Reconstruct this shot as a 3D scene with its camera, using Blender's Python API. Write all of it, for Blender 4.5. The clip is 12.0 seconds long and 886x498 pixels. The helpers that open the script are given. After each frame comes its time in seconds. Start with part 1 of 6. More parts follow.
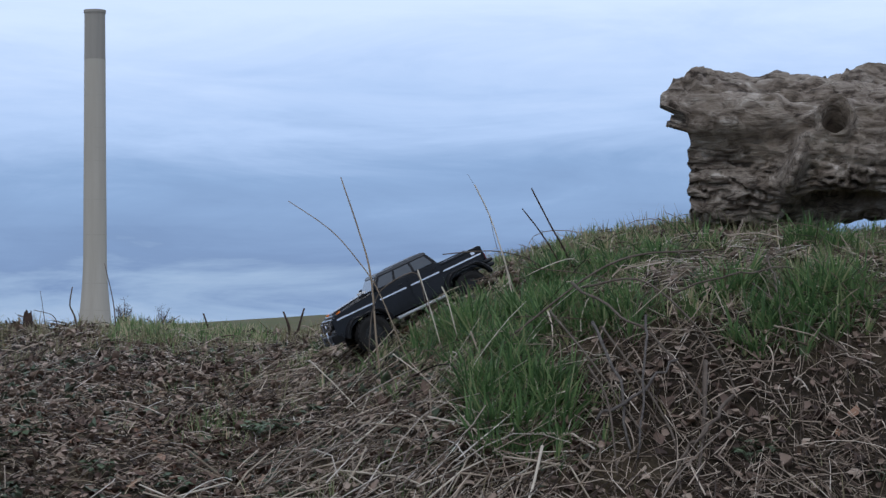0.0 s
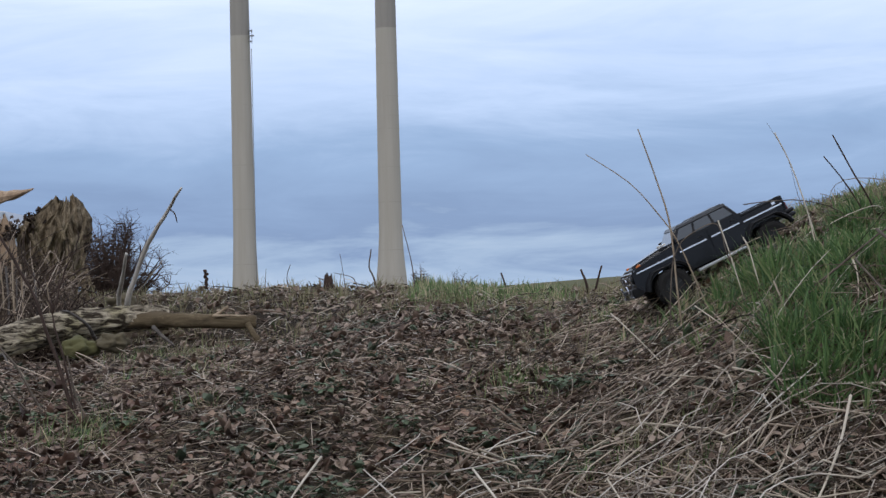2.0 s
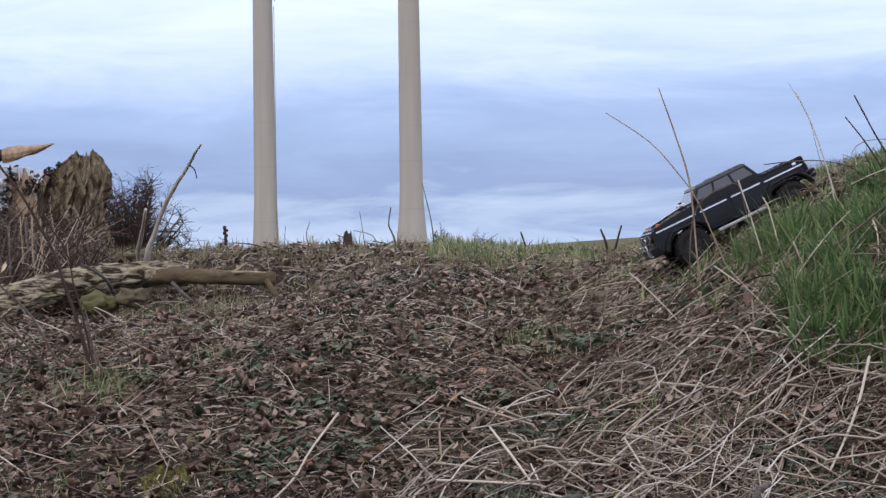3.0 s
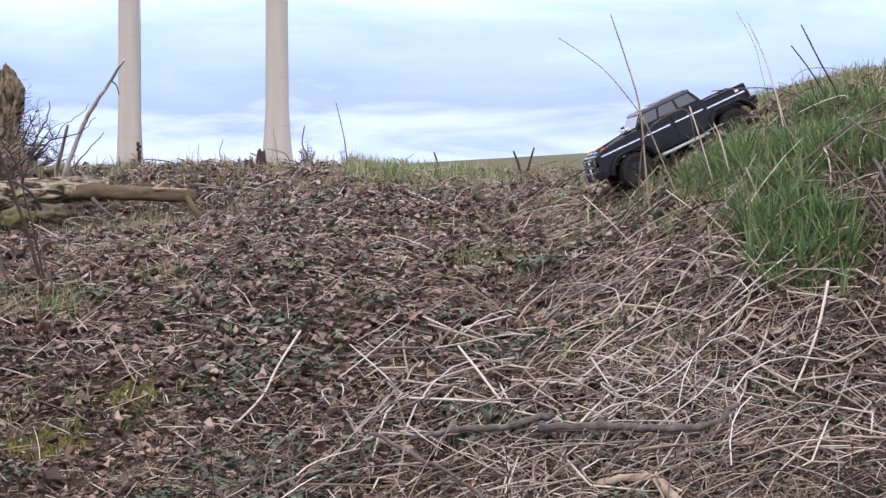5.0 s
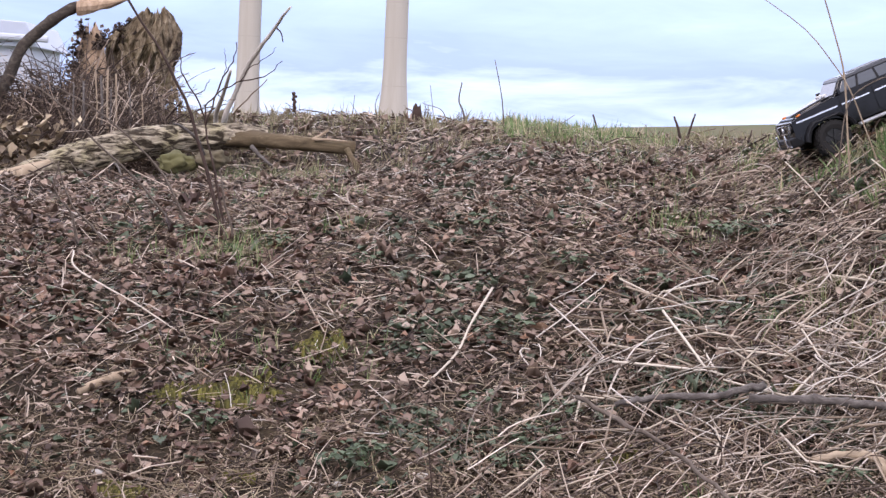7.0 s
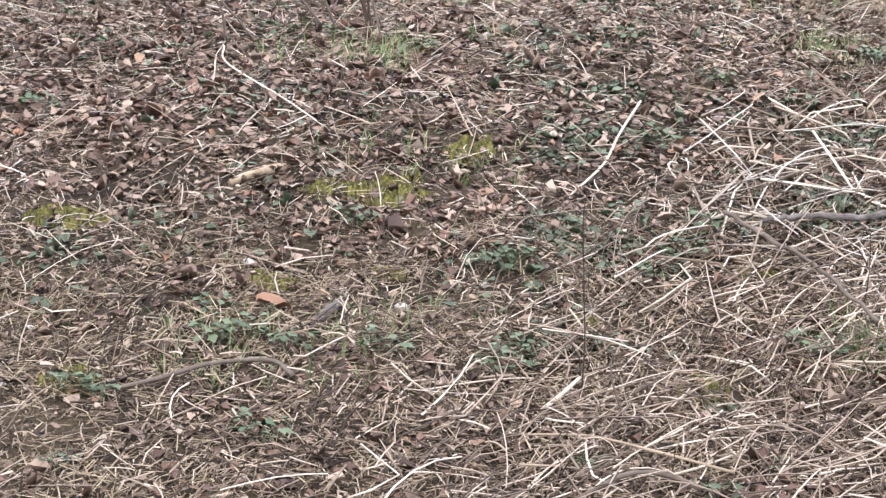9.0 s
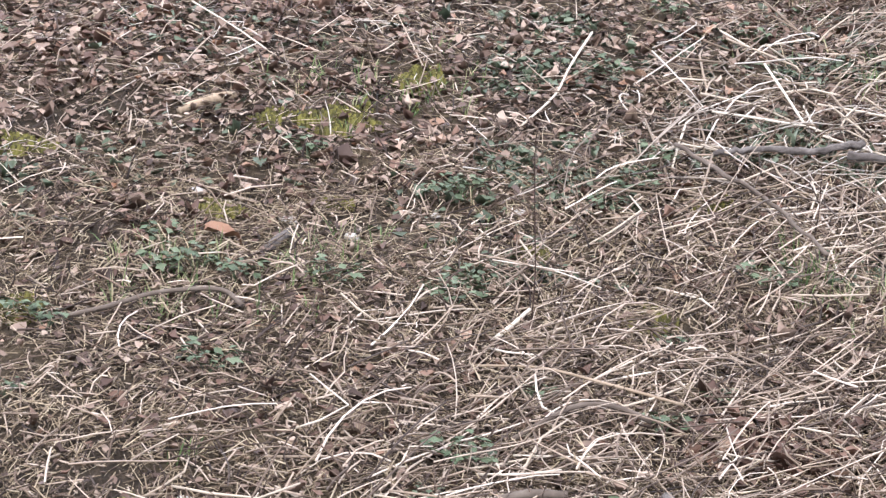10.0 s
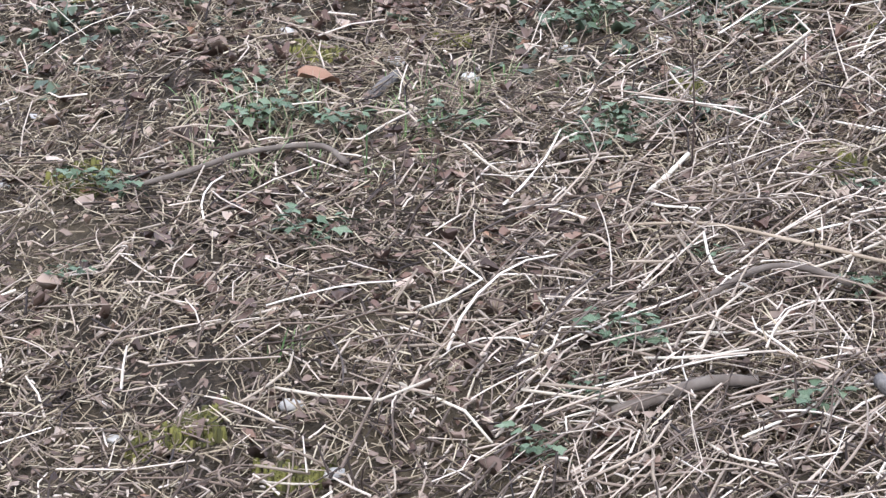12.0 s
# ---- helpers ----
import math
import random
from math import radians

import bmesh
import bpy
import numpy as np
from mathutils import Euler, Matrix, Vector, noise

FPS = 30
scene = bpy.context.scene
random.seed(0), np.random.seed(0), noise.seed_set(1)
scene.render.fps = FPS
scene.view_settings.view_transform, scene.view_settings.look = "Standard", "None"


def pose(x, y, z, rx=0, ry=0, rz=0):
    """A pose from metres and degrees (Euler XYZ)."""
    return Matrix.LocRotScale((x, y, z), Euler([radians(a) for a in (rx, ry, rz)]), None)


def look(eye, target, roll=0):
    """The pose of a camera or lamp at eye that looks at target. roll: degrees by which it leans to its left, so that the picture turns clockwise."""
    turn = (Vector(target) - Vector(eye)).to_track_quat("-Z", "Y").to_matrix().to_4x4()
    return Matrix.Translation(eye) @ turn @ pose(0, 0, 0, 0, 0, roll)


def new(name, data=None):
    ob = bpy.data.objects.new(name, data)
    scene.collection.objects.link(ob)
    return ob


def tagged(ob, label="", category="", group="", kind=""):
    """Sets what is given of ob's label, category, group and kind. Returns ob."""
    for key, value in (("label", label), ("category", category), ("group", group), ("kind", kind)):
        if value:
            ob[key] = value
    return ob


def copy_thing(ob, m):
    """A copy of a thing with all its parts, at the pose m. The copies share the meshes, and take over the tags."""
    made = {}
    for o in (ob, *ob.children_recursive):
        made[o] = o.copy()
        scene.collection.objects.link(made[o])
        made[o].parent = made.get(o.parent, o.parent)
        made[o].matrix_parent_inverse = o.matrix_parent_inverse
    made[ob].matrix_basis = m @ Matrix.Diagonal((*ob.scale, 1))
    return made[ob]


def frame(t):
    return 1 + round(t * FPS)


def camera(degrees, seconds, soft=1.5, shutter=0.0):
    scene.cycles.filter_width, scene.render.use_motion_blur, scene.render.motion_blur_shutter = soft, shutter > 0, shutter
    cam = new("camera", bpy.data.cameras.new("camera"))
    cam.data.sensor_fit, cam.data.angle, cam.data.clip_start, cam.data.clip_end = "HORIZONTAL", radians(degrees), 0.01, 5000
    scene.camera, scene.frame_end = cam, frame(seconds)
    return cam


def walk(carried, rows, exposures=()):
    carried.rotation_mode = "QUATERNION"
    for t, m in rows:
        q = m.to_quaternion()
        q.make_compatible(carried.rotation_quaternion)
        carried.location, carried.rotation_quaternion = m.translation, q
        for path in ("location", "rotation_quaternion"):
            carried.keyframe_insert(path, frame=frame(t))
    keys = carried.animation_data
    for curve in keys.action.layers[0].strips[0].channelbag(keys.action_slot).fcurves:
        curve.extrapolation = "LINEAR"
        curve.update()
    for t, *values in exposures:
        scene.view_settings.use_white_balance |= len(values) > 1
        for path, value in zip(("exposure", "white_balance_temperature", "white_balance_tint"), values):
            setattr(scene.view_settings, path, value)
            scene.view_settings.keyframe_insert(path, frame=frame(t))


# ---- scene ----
cam = camera(21.2, 12.0, soft=1.42)
PATH = [
    (0, (-0.012, -0.016, 1.634), (0.279, 1.962, 1.696), -0.3),
    (0.5, (-0.002, 0.013, 1.621), (0.230, 1.999, 1.670), -0.3),
    (1, (0.009, 0.020, 1.616), (0.204, 2.010, 1.663), -0.6),
    (1.5, (-0.006, 0.021, 1.609), (0.134, 2.015, 1.657), -1.3),
    (2, (-0.025, 0.022, 1.609), (0.019, 2.021, 1.643), -1.4),
    (2.5, (-0.016, 0.049, 1.602), (0.006, 2.049, 1.623), -1.4),
    (3, (-0.020, 0.035, 1.604), (0.006, 2.035, 1.604), -0.9),
    (3.5, (-0.021, 0.042, 1.602), (-0.001, 2.042, 1.577), -0.4),
    (3.7, (-0.030, 0.043, 1.598), (-0.018, 2.043, 1.560), -0.1),
    (5.3, (-0.341, -0.050, 1.615), (-0.188, 1.942, 1.545), -0.1),
    (5.5, (-0.368, -0.053, 1.610), (-0.238, 1.942, 1.558), -0.0),
    (6, (-0.391, -0.042, 1.610), (-0.291, 1.955, 1.537), 0.9),
    (6.5, (-0.428, 0.026, 1.593), (-0.393, 2.023, 1.492), 1.8),
    (7, (-0.500, 0.160, 1.581), (-0.451, 2.157, 1.480), 2.3),
    (7.2, (-0.537, 0.191, 1.570), (-0.495, 2.187, 1.461), 2.8),
    (8.8, (-0.582, 0.113, 1.542), (-0.625, 2.098, 1.305), 4.4),
    (9, (-0.599, 0.111, 1.544), (-0.63, 2.094, 1.287), 4.9),
    (9.5, (-0.586, 0.122, 1.544), (-0.599, 2.1, 1.253), 5.3),
    (10, (-0.608, 0.131, 1.538), (-0.588, 2.107, 1.228), 5.6),
    (10.5, (-0.616, 0.132, 1.532), (-0.596, 2.101, 1.179), 2.9),
    (11, (-0.615, 0.239, 1.514), (-0.631, 2.205, 1.147), 3.5),
    (11.5, (-0.674, 0.842, 1.425), (-0.671, 2.802, 1.029), 2.6),
    (12, (-0.681, 0.838, 1.412), (-0.729, 2.788, 0.969), 2.8),
]
EXPOSURES = [(0, 0.0, 6120, 10), (2.0, 0.18, 6600, 11), (2.5, 0.29, 6720, 12), (3.0, 0.51, 6740, 18), (3.6, 0.70, 6780, 20), (5.4, 1.18, 6800, 25), (6.0, 1.07, 6700, 26), (6.5, 1.14, 6860, 23), (7.2, 1.36, 6900, 25), (8.8, 2.05, 6750, 16), (10.0, 2.03, 6680, 17), (11.0, 1.97, 6430, 14), (12.0, 1.99, 6100, 13)]
walk(cam, [(t, look(eye, target, roll)) for t, eye, target, roll in PATH], EXPOSURES)

# ---- sky, sun ----
world = bpy.data.worlds.new("overcast_sky")
scene.world = world
world.use_nodes = True
wn, wl = world.node_tree.nodes, world.node_tree.links
wn.clear()


def wnode(kind, **values):
    n = wn.new(kind)
    for k, v in values.items():
        n.inputs[k].default_value = v
    return n


w_out = wn.new("ShaderNodeOutputWorld")
w_bg = wnode("ShaderNodeBackground", Strength=1.0)
w_sky = wn.new("ShaderNodeTexSky")
w_sky.sky_type = "NISHITA"
w_sky.sun_disc = False
w_sky.sun_elevation, w_sky.sun_rotation = radians(38), radians(200)
w_co = wn.new("ShaderNodeTexCoord")
w_sep = wn.new("ShaderNodeSeparateXYZ")
wl.new(w_co.outputs["Generated"], w_sep.inputs[0])
# the overcast's own brightness from the horizon to the zenith
w_ramp = wn.new("ShaderNodeValToRGB")
stops = [(0.0, (0.36, 0.475, 0.65)), (0.0105, (0.30, 0.42, 0.61)), (0.024, (0.175, 0.272, 0.475)), (0.056, (0.245, 0.37, 0.60)),
         (0.088, (0.44, 0.575, 0.83)), (0.138, (0.66, 0.77, 0.98)), (0.25, (0.68, 0.77, 0.95)), (1.0, (0.70, 0.77, 0.92))]
el = w_ramp.color_ramp.elements
el[0].position, el[0].color = stops[0][0], (*stops[0][1], 1)
el[1].position, el[1].color = stops[-1][0], (*stops[-1][1], 1)
for pos, col in stops[1:-1]:
    e = el.new(pos)
    e.color = (*col, 1)
# cloud sheets: noise on the direction, flattened towards the horizon
w_map = wn.new("ShaderNodeMapping")
w_map.inputs["Scale"].default_value = (3.2, 3.2, 17.0)
w_n1 = wnode("ShaderNodeTexNoise", Scale=1.9, Detail=6.0, Roughness=0.6, Distortion=0.7)
w_map2 = wn.new("ShaderNodeMapping")
w_map2.inputs["Scale"].default_value = (7.0, 7.0, 45.0)
w_n2 = wnode("ShaderNodeTexNoise", Scale=1.5, Detail=6.0, Roughness=0.6, Distortion=0.8)
wl.new(w_co.outputs["Generated"], w_map.inputs[0])
wl.new(w_co.outputs["Generated"], w_map2.inputs[0])
wl.new(w_map.outputs[0], w_n1.inputs["Vector"])
wl.new(w_map2.outputs[0], w_n2.inputs["Vector"])


def wmath(op, a, b):
    n = wn.new("ShaderNodeMath")
    n.operation = op
    for k, v in enumerate((a, b)):
        if isinstance(v, (int, float)):
            n.inputs[k].default_value = v
        else:
            wl.new(v, n.inputs[k])
    return n.outputs[0]


shift = wmath("ADD", wmath("MULTIPLY", wmath("SUBTRACT", w_n1.outputs[0], 0.5), 0.085), wmath("MULTIPLY", wmath("SUBTRACT", w_n2.outputs[0], 0.5), 0.03))
wl.new(wmath("MAXIMUM", wmath("ADD", w_sep.outputs[2], shift), 0.0), w_ramp.inputs[0])
w_mix = wn.new("ShaderNodeMix")
w_mix.data_type = "RGBA"
w_mix.blend_type = "ADD"
w_mix.inputs[0].default_value = 0.008
wl.new(w_ramp.outputs[0], w_mix.inputs[6])
wl.new(w_sky.outputs[0], w_mix.inputs[7])
wl.new(w_mix.outputs[2], w_bg.inputs[0])
wl.new(w_bg.outputs[0], w_out.inputs[0])

sun = new("sun", bpy.data.lights.new("sun", "SUN"))
sun.data.energy, sun.data.angle, sun.data.color = 0.55, radians(18), (1.0, 0.95, 0.88)
sun.matrix_world = look((-6, -9, 14), (0, 6, 1))

# ---- materials ----
class Mat:
    """A small builder for procedural surfaces."""

    def __init__(self, name, rough=0.8, metal=0.0, spec=0.5):
        self.m = bpy.data.materials.new(name)
        self.m.use_nodes = True
        self.n, self.l = self.m.node_tree.nodes, self.m.node_tree.links
        self.bsdf = self.n["Principled BSDF"]
        self.bsdf.inputs["Roughness"].default_value = rough
        self.bsdf.inputs["Metallic"].default_value = metal
        self.bsdf.inputs["Specular IOR Level"].default_value = spec
        self.co = self.n.new("ShaderNodeTexCoord")

    def noise(self, scale, detail=4.0, rough=0.55, stretch=None, distort=0.0, coord="Object"):
        src = self.co.outputs[coord]
        if stretch:
            mp = self.n.new("ShaderNodeMapping")
            mp.inputs["Scale"].default_value = stretch
            self.l.new(src, mp.inputs[0])
            src = mp.outputs[0]
        t = self.n.new("ShaderNodeTexNoise")
        for k, v in (("Scale", scale), ("Detail", detail), ("Roughness", rough), ("Distortion", distort)):
            t.inputs[k].default_value = v
        self.l.new(src, t.inputs["Vector"])
        return t.outputs[0]

    def island(self):
        return self.n.new("ShaderNodeNewGeometry").outputs["Random Per Island"]

    def one(self):
        return self.n.new("ShaderNodeObjectInfo").outputs["Random"]

    def ramp(self, fac, stops, linear=True):
        r = self.n.new("ShaderNodeValToRGB")
        r.color_ramp.interpolation = "LINEAR" if linear else "CONSTANT"
        e = r.color_ramp.elements
        e[0].position, e[0].color = stops[0][0], (*stops[0][1], 1)
        e[1].position, e[1].color = stops[-1][0], (*stops[-1][1], 1)
        for pos, col in stops[1:-1]:
            k = e.new(pos)
            k.color = (*col, 1)
        self.l.new(fac, r.inputs[0])
        return r.outputs[0]

    def mix(self, fac, a, b, blend="MIX"):
        x = self.n.new("ShaderNodeMix")
        x.data_type, x.blend_type = "RGBA", blend
        for sock, v in ((x.inputs[0], fac), (x.inputs[6], a), (x.inputs[7], b)):
            if isinstance(v, (int, float)):
                sock.default_value = v
            elif isinstance(v, tuple):
                sock.default_value = (*v, 1)
            else:
                self.l.new(v, sock)
        return x.outputs[2]

    def math(self, op, a, b=0.0):
        x = self.n.new("ShaderNodeMath")
        x.operation = op
        for k, v in enumerate((a, b)):
            if isinstance(v, (int, float)):
                x.inputs[k].default_value = v
            else:
                self.l.new(v, x.inputs[k])
        return x.outputs[0]

    def color(self, v):
        if isinstance(v, tuple):
            self.bsdf.inputs["Base Color"].default_value = (*v, 1)
        else:
            self.l.new(v, self.bsdf.inputs["Base Color"])
        return self

    def rough(self, v):
        self.l.new(v, self.bsdf.inputs["Roughness"])
        return self

    def bump(self, height, strength=0.5, distance=0.01):
        b = self.n.new("ShaderNodeBump")
        b.inputs["Strength"].default_value, b.inputs["Distance"].default_value = strength, distance
        self.l.new(height, b.inputs["Height"])
        self.l.new(b.outputs[0], self.bsdf.inputs["Normal"])
        return self


def plain(name, col, rough=0.6, metal=0.0, var=0.25, scale=30.0, bump=0.15, dist=0.002, spec=0.5):
    m = Mat(name, rough, metal, spec)
    f = m.noise(scale, 5)
    g = m.noise(scale * 0.15, 3)
    dark = tuple(c * (1 - var) for c in col)
    lite = tuple(min(1.0, c * (1 + var)) for c in col)
    m.color(m.mix(m.math("MULTIPLY", m.math("ADD", f, g), 0.5), dark, lite))
    m.bump(f, bump, dist)
    return m.m


# ground: dark humus with fibres, moss and grass staining
g = Mat("humus_soil", 0.95, spec=0.2)
gf = g.noise(60, 8, 0.7)
gl = g.noise(2.2, 4, 0.6, distort=0.6)
soil = g.ramp(gf, [(0.28, (0.0100, 0.0074, 0.0047)), (0.52, (0.0310, 0.0223, 0.0133)), (0.7, (0.0780, 0.0551, 0.0351)), (0.88, (0.1690, 0.1251, 0.0808))])
soil2 = g.ramp(gf, [(0.3, (0.0310, 0.0223, 0.0133)), (0.6, (0.0910, 0.0678, 0.0389)), (0.82, (0.1950, 0.1548, 0.0893))])
g.color(g.mix(g.ramp(gl, [(0.45, (0, 0, 0)), (0.62, (1, 1, 1))]), soil, soil2))
g.bump(gf, 0.9, 0.012)
M_SOIL = g.m

g = Mat("field_soil", 0.95, spec=0.1)
ga = g.noise(0.05, 6, 0.65)
gb = g.noise(0.6, 6, 0.7)
gc = g.noise(0.35, 8, 0.8, stretch=(1, 0.25, 1))
g.color(g.mix(g.ramp(gc, [(0.42, (0, 0, 0)), (0.62, (1, 1, 1))]), g.mix(gb, g.ramp(ga, [(0.35, (0.075, 0.095, 0.036)), (0.65, (0.12, 0.115, 0.058))]), (0.095, 0.11, 0.045)), (0.125, 0.10, 0.06)))
M_FIELD = g.m

M_CONCRETE_LIGHT = Mat("chimney_concrete", 0.9, spec=0.2)
c = M_CONCRETE_LIGHT
streak = c.noise(0.5, 6, 0.6, stretch=(1, 1, 0.06))
blot = c.noise(0.12, 5, 0.6)
c.color(c.mix(blot, c.ramp(streak, [(0.3, (0.35, 0.315, 0.265)), (0.7, (0.50, 0.46, 0.395))]), (0.42, 0.38, 0.325)))
c.bump(streak, 0.2, 0.05)
M_CHIM = c.m
c = Mat("chimney_concrete_dark", 0.9, spec=0.2)
streak = c.noise(0.5, 6, 0.6, stretch=(1, 1, 0.06))
c.color(c.ramp(streak, [(0.3, (0.265, 0.243, 0.215)), (0.7, (0.365, 0.338, 0.295))]))
M_CHIM_DARK = c.m


M_CHIM_JOINT = plain("chimney_joint", (0.39, 0.355, 0.302), 0.9, 0.0, 0.15, 1.0, 0.05, 0.01)


def wood(name, lo, mid, hi, scale=18.0, along=(1, 1, 0.12), bump=0.8, dist=0.006, rough=0.85):
    m = Mat(name, rough, spec=0.25)
    a = m.noise(scale, 8, 0.65, stretch=along, distort=0.7)
    b = m.noise(scale * 0.2, 4, 0.6)
    m.color(m.mix(m.math("MULTIPLY", b, 0.75), m.ramp(a, [(0.28, lo), (0.5, mid), (0.72, hi)]), mid))
    m.bump(a, bump, dist)
    return m.m


b = Mat("weathered_grey_log", 0.9, spec=0.2)
fib = b.noise(70, 6, 0.6, stretch=(0.22, 1, 1), distort=0.8)
flake = b.noise(20, 6, 0.65, stretch=(0.55, 1, 1), distort=1.0)
worn = b.noise(6, 4, 0.6)
tone = b.ramp(flake, [(0.36, (0.05, 0.038, 0.029)), (0.45, (0.19, 0.15, 0.117)), (0.58, (0.35, 0.295, 0.238)), (0.69, (0.62, 0.55, 0.465))])
tone = b.mix(b.ramp(fib, [(0.36, (0.8, 0.8, 0.8)), (0.47, (0, 0, 0))]), tone, (0.04, 0.03, 0.022))
b.color(b.mix(b.ramp(worn, [(0.45, (0, 0, 0)), (0.7, (0.5, 0.5, 0.5))]), tone, (0.34, 0.275, 0.205)))
b.bump(b.math("ADD", fib, flake), 1.0, 0.014)
M_LOG = b.m
M_LIMB = wood("dark_dead_limb", (0.016, 0.013, 0.010), (0.055, 0.044, 0.034), (0.17, 0.14, 0.11), 40, (0.6, 1, 1), 1.0, 0.008)
b = Mat("rotten_stump_wood", 0.95, spec=0.15)
fib = b.noise(42, 8, 0.7, stretch=(1, 1, 0.35), distort=0.9)
rot = b.noise(9, 6, 0.65, distort=0.5)
mossy = b.noise(5, 4, 0.6)
tone = b.ramp(fib, [(0.3, (0.03, 0.021, 0.014)), (0.5, (0.25, 0.19, 0.12)), (0.7, (0.52, 0.43, 0.30))])
tone = b.mix(b.ramp(rot, [(0.38, (0.75, 0.75, 0.75)), (0.50, (0, 0, 0))]), tone, (0.055, 0.038, 0.025))
b.color(b.mix(b.ramp(mossy, [(0.52, (0, 0, 0)), (0.7, (0.45, 0.45, 0.45))]), tone, (0.17, 0.15, 0.055)))
b.bump(b.math("ADD", fib, rot), 1.0, 0.022)
M_ROT = b.m
b = Mat("furrowed_bark", 0.9, spec=0.2)
plate = b.noise(38, 5, 0.55, stretch=(0.28, 1, 1), distort=1.0)
lichen = b.noise(9, 4, 0.6)
pale = b.mix(b.ramp(lichen, [(0.48, (0, 0, 0)), (0.72, (1, 1, 1))]), (0.43, 0.365, 0.265), (0.33, 0.29, 0.16))
b.color(b.mix(b.ramp(plate, [(0.43, (0, 0, 0)), (0.58, (1, 1, 1))]), (0.045, 0.034, 0.022), pale))
b.bump(plate, 1.0, 0.03)
M_BARK = b.m
M_BARE = wood("barkless_brown_wood", (0.03, 0.021, 0.012), (0.11, 0.08, 0.045), (0.27, 0.21, 0.125), 34, (0.22, 1, 1), 0.7, 0.006)
M_PALE = wood("pale_split_wood", (0.13, 0.09, 0.055), (0.36, 0.275, 0.185), (0.58, 0.48, 0.35), 30, (0.4, 1, 0.4), 0.8, 0.008)
M_SNAG = wood("split_heartwood", (0.12, 0.075, 0.045), (0.43, 0.30, 0.195), (0.68, 0.55, 0.42), 24, (1, 1, 0.35), 1.0, 0.015)
M_TWIG = wood("grey_brown_twig", (0.045, 0.034, 0.026), (0.11, 0.085, 0.065), (0.2, 0.165, 0.13), 18, (1, 1, 1), 0.4, 0.002)
M_DARKTWIG = wood("dark_red_brown_twig", (0.02, 0.013, 0.01), (0.055, 0.035, 0.027), (0.1, 0.065, 0.05), 13, (1, 1, 1), 0.3, 0.002)
M_STICK = wood("silver_grey_stick", (0.03, 0.026, 0.023), (0.105, 0.09, 0.078), (0.25, 0.222, 0.195), 70, (0.5, 1, 1), 0.9, 0.005)
M_WEATHERED = wood("silvery_dead_wood", (0.25, 0.22, 0.18), (0.45, 0.41, 0.35), (0.66, 0.61, 0.54), 30, (1, 1, 0.4), 0.5, 0.004)
M_STALK = wood("dry_stalk", (0.16, 0.115, 0.075), (0.27, 0.205, 0.14), (0.4, 0.32, 0.23), 11, (1, 1, 1), 0.2, 0.001)

# ---- helpers for building ----
def part(name, bm, material, parent=None, label="", smooth=False):
    """Links a bmesh as one mesh object, under a thing or a part if one is given."""
    me = bpy.data.meshes.new(name)
    bm.normal_update()
    bm.to_mesh(me)
    bm.free()
    me.materials.append(material)
    if smooth:
        me.polygons.foreach_set("use_smooth", [True] * len(me.polygons))
    ob = new(name, me)
    if parent:
        ob.parent = parent
    return tagged(ob, label)


def sheet(name, verts, faces, material, parent=None, label="", smooth=False):
    """Links a mesh from plain arrays."""
    me = bpy.data.meshes.new(name)
    me.from_pydata(verts, [], faces)
    me.materials.append(material)
    if smooth:
        me.polygons.foreach_set("use_smooth", [True] * len(me.polygons))
    ob = new(name, me)
    if parent:
        ob.parent = parent
    return tagged(ob, label)


def thing(name, label, category, m=None, group="", kind=""):
    ob = tagged(new(name), label, category, group, kind)
    if m is not None:
        ob.matrix_basis = m
    return ob


def tube_geo(points, radii, sides=8, rough=0.0, rng=None, caps=True):
    """Vertices and faces of a tube along points, with a radius at each; rough shakes the skin."""
    pts = [Vector(p) for p in points]
    verts, faces = [], []
    ref = Vector((0.31, 0.52, 0.79))
    for k, p in enumerate(pts):
        d = (pts[min(k + 1, len(pts) - 1)] - pts[max(k - 1, 0)]).normalized()
        u = d.cross(ref)
        u = u.normalized() if u.length > 1e-3 else Vector((1, 0, 0))
        v = d.cross(u)
        for s in range(sides):
            a = math.tau * s / sides
            r = radii[k] * (1 + (rng.uniform(-rough, rough) if rng else 0))
            verts.append(p + (u * math.cos(a) + v * math.sin(a)) * r)
    for k in range(len(pts) - 1):
        for s in range(sides):
            a, b = k * sides + s, k * sides + (s + 1) % sides
            faces.append((a, b, b + sides, a + sides))
    if caps:
        faces.append(tuple(range(sides - 1, -1, -1)))
        n = (len(pts) - 1) * sides
        faces.append(tuple(range(n, n + sides)))
    return [tuple(v) for v in verts], faces


def spline(ctrl, n):
    """n points on a smooth curve through the control points."""
    c = [Vector(p) for p in ctrl]
    c = [c[0] * 2 - c[1], *c, c[-1] * 2 - c[-2]]
    out, segs = [], len(c) - 3
    for k in range(n):
        u = k / (n - 1) * segs
        i = min(int(u), segs - 1)
        t = u - i
        p0, p1, p2, p3 = c[i:i + 4]
        out.append(0.5 * (2 * p1 + (p2 - p0) * t + (2 * p0 - 5 * p1 + 4 * p2 - p3) * t * t + (3 * p1 - p0 - 3 * p2 + p3) * t ** 3))
    return out


